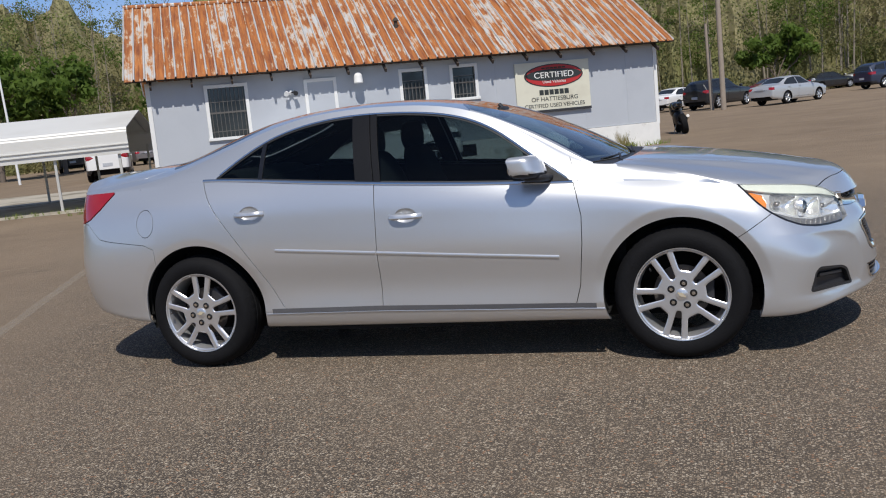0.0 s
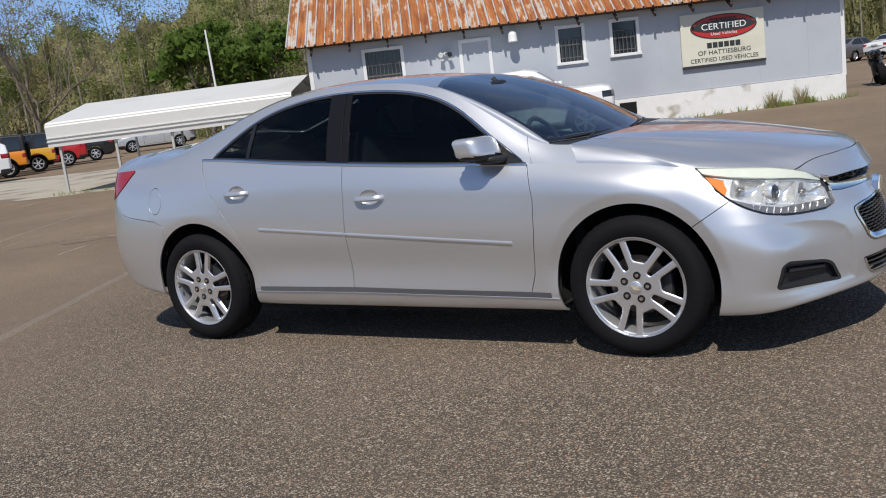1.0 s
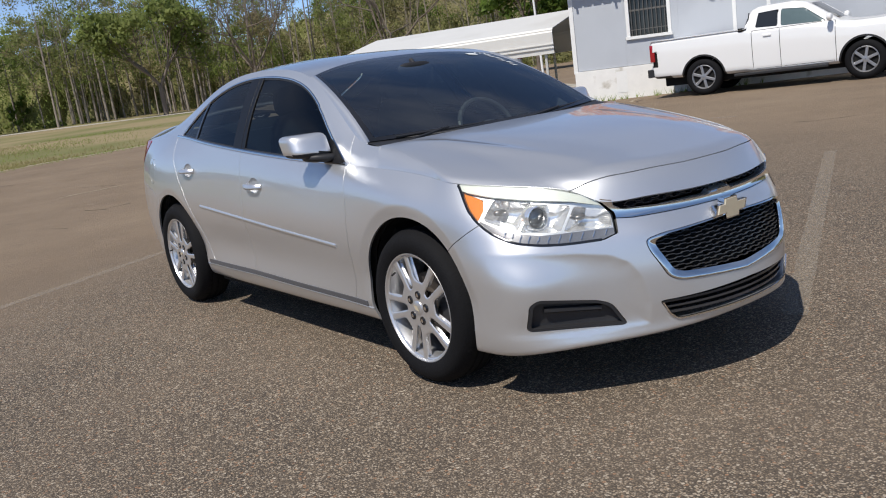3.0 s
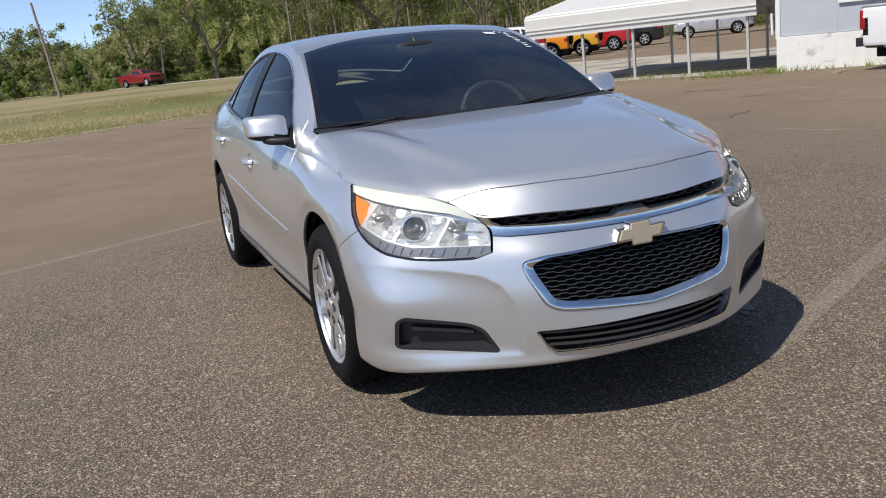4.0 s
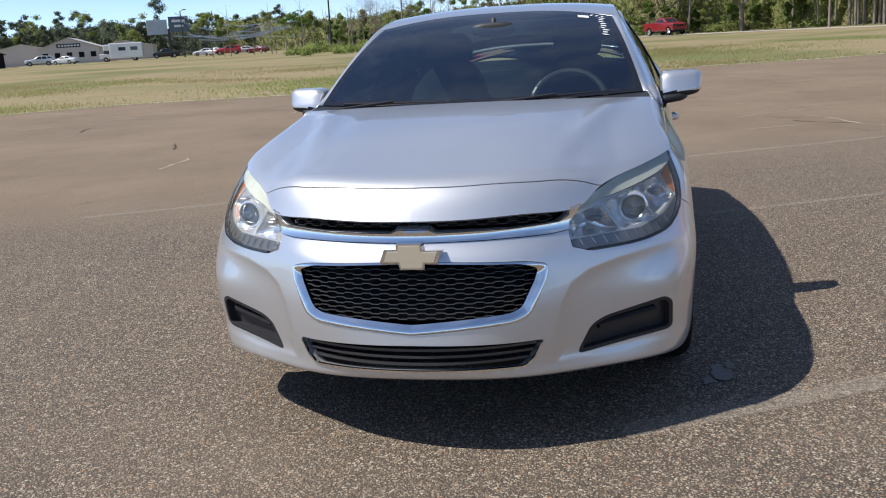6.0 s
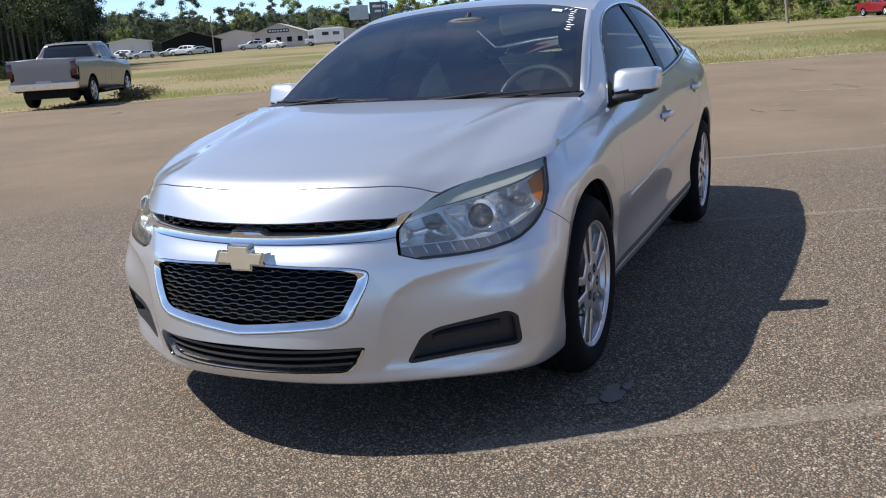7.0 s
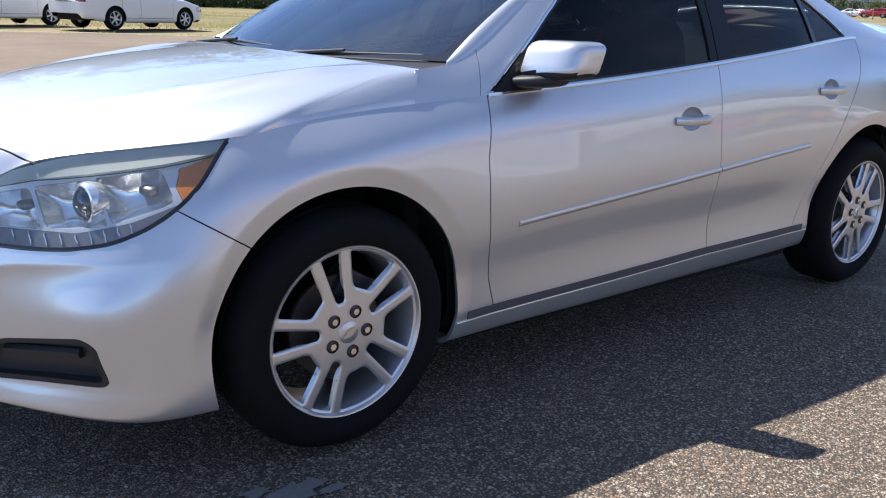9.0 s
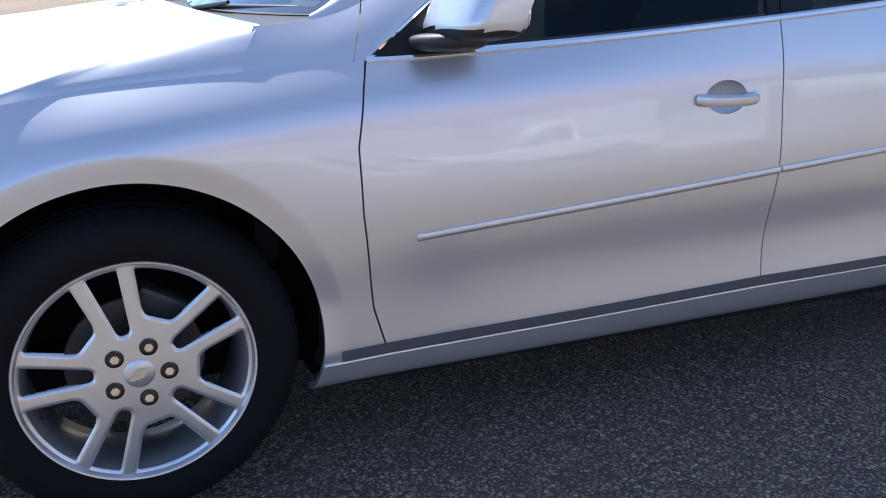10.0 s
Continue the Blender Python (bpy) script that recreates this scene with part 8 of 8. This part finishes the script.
# the thick of the wood: a lumpy bank of crowns behind the single trees
def bank(label, seed, points, depth, mat, inner):
    """A long mound whose height follows (azimuth, distance, height), with leaves all over it."""
    rng = np.random.default_rng(seed)
    P = np.array(points, float)
    az = np.arange(P[0, 0], P[-1, 0], 0.35)
    dist, hgt = np.interp(az, P[:, 0], P[:, 1]), np.interp(az, P[:, 0], P[:, 2])
    hgt = hgt * (1 + 0.12 * np.sin(az * 0.55 + seed) + 0.07 * np.sin(az * 1.5) + 0.05 * (rng.random(len(az)) - 0.5))
    prof = [(0.0, -0.03), (0.06, 0.35), (0.16, 0.62), (0.32, 0.85), (0.5, 1.0), (0.75, 0.8), (1.0, -0.03)]
    V = []
    for a, d, h in zip(az, dist, hgt):
        for u, t in prof:
            j = rng.normal(size=2) * 0.035
            x, y = polar(a, d + depth * (u + j[0]))
            V.append((x, y, ground_z(x, y) + h * (t + (j[1] if t > 0 else 0))))
    n, m = len(az), len(prof)
    F = [(i * m + k, (i + 1) * m + k, (i + 1) * m + k + 1, i * m + k + 1) for i in range(n - 1) for k in range(m - 1)]
    V = np.array(V)
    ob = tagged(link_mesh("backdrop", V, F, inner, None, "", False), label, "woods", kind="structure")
    G = V.reshape(n, m, 3)
    cnt = n * 520
    i, k = rng.integers(0, n - 1, cnt), rng.integers(0, 4, cnt)
    fu, fk = rng.random(cnt)[:, None], rng.random(cnt)[:, None]
    c = G[i, k] * (1 - fu) * (1 - fk) + G[i + 1, k] * fu * (1 - fk) + G[i, k + 1] * (1 - fu) * fk + G[i + 1, k + 1] * fu * fk
    c = c + rng.normal(size=(cnt, 3)) * np.array([0.5, 0.5, 0.45])
    u = rng.normal(size=(cnt, 3))
    u /= np.linalg.norm(u, axis=1, keepdims=True)
    w = np.cross(u, rng.normal(size=(cnt, 3)))
    w /= np.linalg.norm(w, axis=1, keepdims=True)
    s = (0.00115 * dist[i] * rng.uniform(0.5, 1.4, cnt))[:, None]
    W = np.stack([c - u * s, c + w * s, c + u * s], axis=1).reshape(-1, 3)
    a = np.radians(az[i])
    nn = np.c_[-np.cos(a) * 0.6, -np.sin(a) * 0.6, np.full(cnt, 0.7)] + rng.normal(size=(cnt, 3)) * 0.35
    nn /= np.linalg.norm(nn, axis=1, keepdims=True)
    tagged(leaf_mesh("foliage", np.concatenate([W, np.repeat(nn, 3, axis=0)], axis=1), mat, ob), kind="stuff")


BANK = material("wood_interior", (0.26, 0.23, 0.13), rough=0.95, spec=0.1, vary=0.4, scale=0.5, second=(0.19, 0.20, 0.075), second_scale=0.12, second_amount=(0.45, 0.6))
BANK_OLIVE = material("olive_interior", (0.24, 0.215, 0.12), rough=0.95, spec=0.1, vary=0.4, scale=0.5, second=(0.20, 0.20, 0.085), second_scale=0.12, second_amount=(0.45, 0.6))
# same painted haze for the mound under the far pines
BANK_HAZED = material("far_interior", (0.10, 0.12, 0.08), rough=0.95, spec=0.1, vary=0.4, scale=0.5)
# mound under the needles, dark green with the shade between crowns painted in
BANK_SHADE = material("pine_interior", (0.035, 0.045, 0.022), rough=0.95, spec=0.1, vary=0.4, scale=0.5)
bank("olive-brown wooded bank behind the lot", 54, [(74, 100, 10), (86, 92, 13), (98, 90, 13), (120, 88, 15), (138, 92, 14), (148, 100, 9)], 12, OLIVE, BANK_OLIVE)
bank("half-leafed wooded bank behind the field", 51, [(147, 104, 9), (152, 110, 8), (164, 110, 8), (168, 106, 9), (175, 108, 7.6), (180, 112, 5.6), (189, 126, 4.2)], 12, SPRING, BANK)
bank("low wooded bank beyond the field", 52, [(187, 172, 5.0), (196, 200, 6.0), (205, 236, 8.0)], 14, SPRING, BANK)
bank("dark green wooded ridge behind the neighbouring lot", 55, [(202, 228, 6.5), (208, 238, 7.4), (216, 240, 8.2), (222, 236, 9.0), (234, 220, 9.5)], 16, PINE_HAZED, BANK_HAZED)
bank("dark pine bank at the edge of the field", 53, [(223.5, 104, 8), (227, 94, 11), (236, 86, 12), (258, 84, 12)], 12, PINE, BANK_SHADE)


# bramble strip under the wood's edge, and rough grass
def scrub(name, label, seed, stretches, mat):
    rng = np.random.default_rng(seed)
    out = []
    for az0, az1, d0, d1, count, w in stretches:
        for i in range(count):
            az, dist = rng.uniform(az0, az1), rng.uniform(d0, d1)
            x, y = polar(az, dist)
            s = w * rng.uniform(0.6, 1.4)
            v, f = leaf_cloud(rng, np.array([x, y, ground_z(x, y) + s * 0.35]), np.array([s * 1.5, s * 1.5, s * 0.7]), 200, 0.0012 * dist, 0.05)
            out.append(v)
    v = np.concatenate(out)
    return tagged(leaf_mesh(name, v, mat), label, "undergrowth", kind="stuff")


scrub("undergrowth", "brown undergrowth along the wood's edge", 31, [(98, 148, 76, 90, 180, 1.3), (76, 98, 80, 90, 110, 1.5)], OLIVE)
scrub("undergrowth", "green undergrowth beyond the field", 32, [(165, 200, 100, 132, 190, 1.0), (192, 199, 150, 170, 30, 1.2)], SPRING)
scrub("undergrowth", "dark undergrowth below the pines", 33, [(226, 258, 70, 78, 150, 1.0)], PINE)
scrub("undergrowth", "dark weeds beside the grey pickup", 34, [(217.4, 219.2, 25.4, 27.0, 12, 0.30)], BRUSH)


def blades(name, label, seed, spots, mat, height, count, clear=False):
    rng = np.random.default_rng(seed)
    V, F = [], []
    for (ax_, ay_), (bx_, by_), wide in spots:
        for i in range(count):
            t = rng.random()
            x, y = ax_ + (bx_ - ax_) * t + rng.normal() * wide, ay_ + (by_ - ay_) * t + rng.normal() * wide
            if clear and sdf(LOT, np.array([x]), np.array([y]))[0] < 0.12:
                continue
            z = ground_z(x, y) - 0.03
            for k in range(5):
                a = rng.random() * 6.28
                h = height * rng.uniform(0.4, 1.2)
                w = 0.005 + 0.03 * height
                dx, dy = math.cos(a), math.sin(a)
                o = len(V) * 3
                V.append([(x - dy * w, y + dx * w, z), (x + dy * w, y - dx * w, z), (x + dx * h * 0.5, y + dy * h * 0.5, z + h)])
                F.append((o, o + 1, o + 2))
    return tagged(link_mesh(name, np.array(V).reshape(-1, 3), F, mat, None, "", True, np.tile([0.05, -0.2, 0.98], (len(V) * 3, 1))), label, "grass", kind="stuff")


rng_f = np.random.default_rng(61)
FIELD_SPOTS = []
for i in range(46):
    x, y = polar(rng_f.uniform(168, 250), rng_f.uniform(24, 52))
    a = rng_f.uniform(0, 3.14)
    FIELD_SPOTS.append(((x, y), (x + 7 * math.cos(a), y + 7 * math.sin(a)), rng_f.uniform(0.6, 2.0)))
DRY_GRASS = leaf_material("dry_grass", (0.24, 0.205, 0.10), (0.36, 0.31, 0.17), (0.25, 0.24, 0.10))
blades("field_grass", "dry knee-high grass in the field", 46, FIELD_SPOTS[:30], DRY_GRASS, 0.085, 700, True)
blades("field_grass", "fresh green grass in the field", 47, FIELD_SPOTS[30:], SPRING, 0.075, 700, True)
EDGE = [(-31, 13.2), (-27.5, 10.2), (-25.0, 6.5), (-23.8, 3), (-22.0, -0.5), (-20.2, -4), (-19.0, -8), (-17.6, -13.5), (-15.2, -16.2), (-12.0, -19.4), (-6.0, -22.5), (4, -25)]
blades("grass_tufts", "uneven green tufts along the edge of the asphalt", 41, [(EDGE[i], EDGE[i + 1], 0.45) for i in range(len(EDGE) - 1)], SPRING, 0.075, 300)
wl = lambda s, off=-0.12: tuple((OFFICE @ Vector((s, off, 0)))[:2])
blades("weeds", "tall weeds along the office foundation", 43, [(wl(-4.5), wl(0.3), 0.10), (wl(-1.9, -0.2), wl(-1.5, -0.2), 0.08), (wl(-1.1, -0.2), wl(-0.9, -0.2), 0.06), (wl(-13.3, -0.15), wl(-9.0), 0.12)], SPRING, 0.17, 90)
blades("weeds", "low green weeds around the carport", 44, [(wl(-14.6, -0.4), wl(-13.1, -0.3), 0.3), ((-17.2, 9.6), (-12.0, 12.4), 0.12)], SPRING, 0.16, 120)
blades("weeds", "tall seeding weeds at the office corner", 45, [(wl(-2.0, -0.25), wl(-1.75, -0.2), 0.05), (wl(-1.25, -0.2), wl(-1.1, -0.2), 0.05)], BRUSH, 0.42, 14)

# ---------------------------------------------------------------- poles
WOOD_POLE = material("weathered_pole", (0.30, 0.25, 0.20), rough=0.9, vary=0.25, scale=5, bump=0.3, bump_scale=30)


def pole(label, x, y, h, r, mat, lean=(0, 0), lamp=0.0, heading=0):
    ob = thing("utility_pole" if mat is WOOD_POLE else "lamp_post", label, "pole", pose(x, y, ground_z(x, y) - 0.2, 0, 0, heading))
    bm = bmesh.new()
    rod(bm, (0, 0, 0), (lean[0], lean[1], h), r, r * 0.7, 12)
    part("shaft", bm, mat, ob, "", True)
    if lamp:
        bm = bmesh.new()
        rod(bm, (lean[0], lean[1], h - 0.1), (lean[0] + lamp, lean[1], h + 0.25), r * 0.35, n=6)
        part("arm", bm, mat, ob)
        bm = bmesh.new()
        superbox(bm, (lean[0] + lamp * 1.15, lean[1], h + 0.25), (0.35, 0.16, 0.09), 3, 12, 8)
        part("lamp_head", bm, GREY_PLASTIC, ob, "", True)
    return ob


pole("weathered wooden utility pole beside parked cars", 1.75, 45.4, 9.5, 0.15, WOOD_POLE)
pole("thin grey wooden post beside the pole", 1.15, 46.6, 4.9, 0.11, WOOD_POLE, (-0.1, 0))
x, y = polar(137.0, 49)
pole("slim white lamp post behind the carport", x, y, 6.4, 0.07, WHITE, (-0.2, 0))
x, y = polar(181.0, 88)
pole("leaning wooden utility pole across the field", x, y, 8.6, 0.14, WOOD_POLE, (0.0, -0.9))
x, y = polar(193.0, 132)
pole("wooden utility pole beyond the field", x, y, 9.2, 0.15, WOOD_POLE, (0, 0.6), 2.2, 100)
x, y = polar(197.6, 136)
pole("dark floodlight post at the neighbouring lot", x, y, 8.0, 0.16, GREY_PLASTIC, (0, 0.5), 0.8, 100)

# ---------------------------------------------------------------- the neighbouring dealer across the field
TAN_WALL = material("tan_metal_wall", (0.58, 0.53, 0.48), rough=0.7, vary=0.1, scale=0.5)
PALE_ROOF = material("pale_metal_roof", (0.52, 0.50, 0.47), rough=0.5, metal=0.2, vary=0.1, scale=0.4)


def shed(name, label, az, dist, w, d, h, ridge, wall_m, roof_m, turn, open_front=False, windows=0):
    x, y = polar(az, dist)
    ob = thing(name, label, "building", pose(x, y, ground_z(x, y), 0, 0, turn))
    bm = bmesh.new()
    if open_front:
        box(bm, (-w / 2, -d / 2, -0.3), (w / 2, -d / 2 + 0.2, h))
        box(bm, (-w / 2, -d / 2, -0.3), (-w / 2 + 0.2, d / 2, h))
        box(bm, (w / 2 - 0.2, -d / 2, -0.3), (w / 2, d / 2, h))
    else:
        box(bm, (-w / 2, -d / 2, -0.3), (w / 2, d / 2, h))
    for s in (1, -1):
        vs = [bm.verts.new(v) for v in ((-w / 2, s * d / 2, h), (w / 2, s * d / 2, h), (0, s * d / 2, ridge))]
        bm.faces.new(vs if s < 0 else vs[::-1])
    part("wall", bm, wall_m, ob)
    for s in (1, -1):
        bm = bmesh.new()
        vs = [bm.verts.new(v) for v in ((s * (w / 2 + 0.4), -d / 2 - 0.4, h - 0.15), (s * (w / 2 + 0.4), d / 2 + 0.4, h - 0.15), (0, d / 2 + 0.4, ridge + 0.05), (0, -d / 2 - 0.4, ridge + 0.05))]
        bm.faces.new(vs)
        bmesh.ops.recalc_face_normals(bm, faces=bm.faces)
        lift(bm, 0.1)
        part("roof", bm, roof_m, ob)
    for k in range(windows):
        bm = bmesh.new()
        xw = -w / 2 + w * (k + 0.5) / windows
        box(bm, (xw - 0.5, d / 2 - 0.02, 1.0), (xw + 0.5, d / 2 + 0.04, 2.0))
        part("window", bm, WIN_GLASS, ob)
    return ob


main_hall = shed("dealer_hall", "low tan dealership hall with a shallow gable", 213.1, 195, 11, 12, 2.9, 4.7, TAN_WALL, PALE_ROOF, 213 + 90 - 8, False, 5)
shed("dealer_hall", "long pale metal hall of the neighbouring lot", 215.8, 205, 13, 10, 2.9, 4.2, TAN_WALL, PALE_ROOF, 217 + 84)
shed("dealer_hall", "pale metal hall beside the dealership", 210.2, 210, 12, 8, 2.9, 4.0, TAN_WALL, PALE_ROOF, 209 + 84)
# closed box; black walls paint the shade inside an open shed
shed("open_shed", "dark open shed with a shallow roof", 218.6, 182, 11, 8, 2.5, 4.2, DARK, material("brown_roof", (0.20, 0.17, 0.14), rough=0.8, vary=0.2, scale=0.5), 218 + 90, False)
shed("storage_shed", "white metal storage shed at the wood's edge", 222.2, 190, 7.5, 5, 3.4, 3.9, SHEET_WHITE, SHEET_WHITE, 224 + 80)
bm = bmesh.new()
box(bm, (-2.2, 6.02, 2.95), (2.2, 6.10, 3.65), 0.02)
part("name_board", bm, INK, main_hall, "dark blue name board with unreadable white bars")
bm = bmesh.new()
for k in range(7):
    box(bm, (-2.0 + k * 0.58, 6.10, 3.15), (-1.6 + k * 0.58, 6.13, 3.45))
part("name_bars", bm, WHITE, main_hall)
x, y = polar(207.6, 192)
bill = thing("billboard", "double billboard on a dark steel post", "billboard", pose(x, y, ground_z(x, y), 0, 0, 207 + 90))
bm = bmesh.new()
rod(bm, (0, 0, -0.2), (0, 0, 5.6), 0.3)
part("post", bm, GREY_PLASTIC, bill)
for x0, x1, z0, z1, mat in ((-4.0, -0.1, 4.9, 8.0, NAVY_CAR), (0.2, 4.2, 4.6, 7.5, material("faded_poster", (0.42, 0.48, 0.52), rough=0.5, vary=0.35, scale=1.2))):
    bm = bmesh.new()
    box(bm, (x0, 0.1, z0), (x1, 0.3, z1), 0.03)
    part("board", bm, mat, bill)
for z, w in ((6.9, 2.6), (5.9, 1.8)):
    bm = bmesh.new()
    box(bm, (-2.05 - w / 2, 0.3, z), (-2.05 + w / 2, 0.33, z + 0.45))
    part("poster_bar", bm, WHITE, bill)
x, y = polar(206.8, 186)
pole("tall dark floodlight mast at the neighbouring lot", x, y, 9.0, 0.15, GREY_PLASTIC, (0, 0), 0.7, 120)
x, y = polar(217.3, 176)
pole("wooden utility pole beside the dealership", x, y, 7.0, 0.12, WOOD_POLE)


def motorhome(az, dist, turn):
    x, y = polar(az, dist)
    ob = thing("motorhome", "white motorhome with dark side windows", "motorhome", pose(x, y, ground_z(x, y), 0, 0, turn))
    bm = bmesh.new()
    box(bm, (-3.4, -1.15, 0.5), (2.2, 1.15, 3.1), 0.15)
    box(bm, (1.6, -1.1, 1.9), (3.2, 1.1, 2.9), 0.15)
    part("body", bm, WHITE_CAR, ob)
    bm = bmesh.new()
    box(bm, (2.2, -1.0, 0.5), (3.9, 1.0, 1.35), 0.12)
    part("cab", bm, WHITE_CAR, ob)
    bm = bmesh.new()
    box(bm, (2.3, -0.95, 1.3), (3.1, 0.95, 1.95), 0.08)
    part("cab_glass", bm, FAR_GLASS, ob)
    for s in (1, -1):
        for x0, x1 in ((-2.6, -1.4), (-0.6, 0.6)):
            bm = bmesh.new()
            box(bm, (x0, s * 1.16 - 0.02, 1.8), (x1, s * 1.16 + 0.02, 2.4), 0.01)
            part("side_window", bm, FAR_GLASS, ob)
        for cx in (2.9, -1.9):
            plain_wheel(ob, cx, 1.08, 0.40, s, ALLOY, "home")


motorhome(210.3, 168, 210 + 84)
for i, (az, dist, kind, paint, lab) in enumerate(((222.8, 172, "suv", WHITE_CAR, "white sport utility vehicle at the neighbouring lot"), (221.4, 170, "sedan", LIGHT_CAR, "silver saloon at the neighbouring lot"), (219.9, 171, "sedan", LIGHT_CAR, "pale saloon at the neighbouring lot"), (219.1, 168, "suv", WHITE_CAR, "white van-like vehicle at the neighbouring lot"), (218.2, 165, "sedan", LIGHT_CAR, "silver-blue saloon at the neighbouring lot"), (215.0, 175, "suv", LIGHT_CAR, "silver sport utility vehicle by the hall"), (213.6, 173, "sedan", WHITE_CAR, "white saloon by the hall"), (207.9, 180, "pickup", BLACK_CAR, "black pickup at the neighbouring lot"), (205.6, 182, "sedan", WHITE_CAR, "white saloon under the bunting"), (205.0, 181, "sedan", LIGHT_CAR, "silver saloon under the bunting"), (204.2, 180, "suv", RED_CAR, "red sport utility vehicle under the bunting"), (203.2, 182, "sedan", WHITE_CAR, "white saloon under the bunting"), (202.4, 180, "sedan", DARK_RED, "red saloon under the bunting"))):
    x, y = polar(az, dist)
    park("suv" if kind == "suv" else ("pickup_truck" if kind == "pickup" else "sedan"), kind, lab, paint, x, y, az + (90 if i % 3 else 60), "car" if kind != "pickup" else "pickup truck", group="cars of the neighbouring lot")
# bunting strung between masts
rng = np.random.default_rng(7)
V, F = [], []
for k in range(9):
    a0, a1 = 199 + rng.uniform(0, 3), 206.5 + rng.uniform(-1, 1)
    h0, h1 = rng.uniform(3.0, 7.5), rng.uniform(3.0, 8.5)
    for t in np.linspace(0, 1, 60):
        x, y = polar(a0 + (a1 - a0) * t, 188 + 3 * math.sin(k))
        z = ground_z(x, y) + h0 + (h1 - h0) * t - 1.3 * 4 * t * (1 - t)
        q = np.array([math.sin(math.radians(203)), -math.cos(math.radians(203)), 0]) * 0.13
        o = len(V)
        V += [(x - q[0], y - q[1], z), (x + q[0], y + q[1], z), (x, y, z - 0.30)]
        F.append((o, o + 1, o + 2))
tagged(link_mesh("bunting", np.array(V), F, material("bunting_cloth", (0.55, 0.62, 0.75), rough=0.6, vary=0.4, scale=0.8), None, "", False), "strings of small blue and white flags", "bunting", kind="stuff")
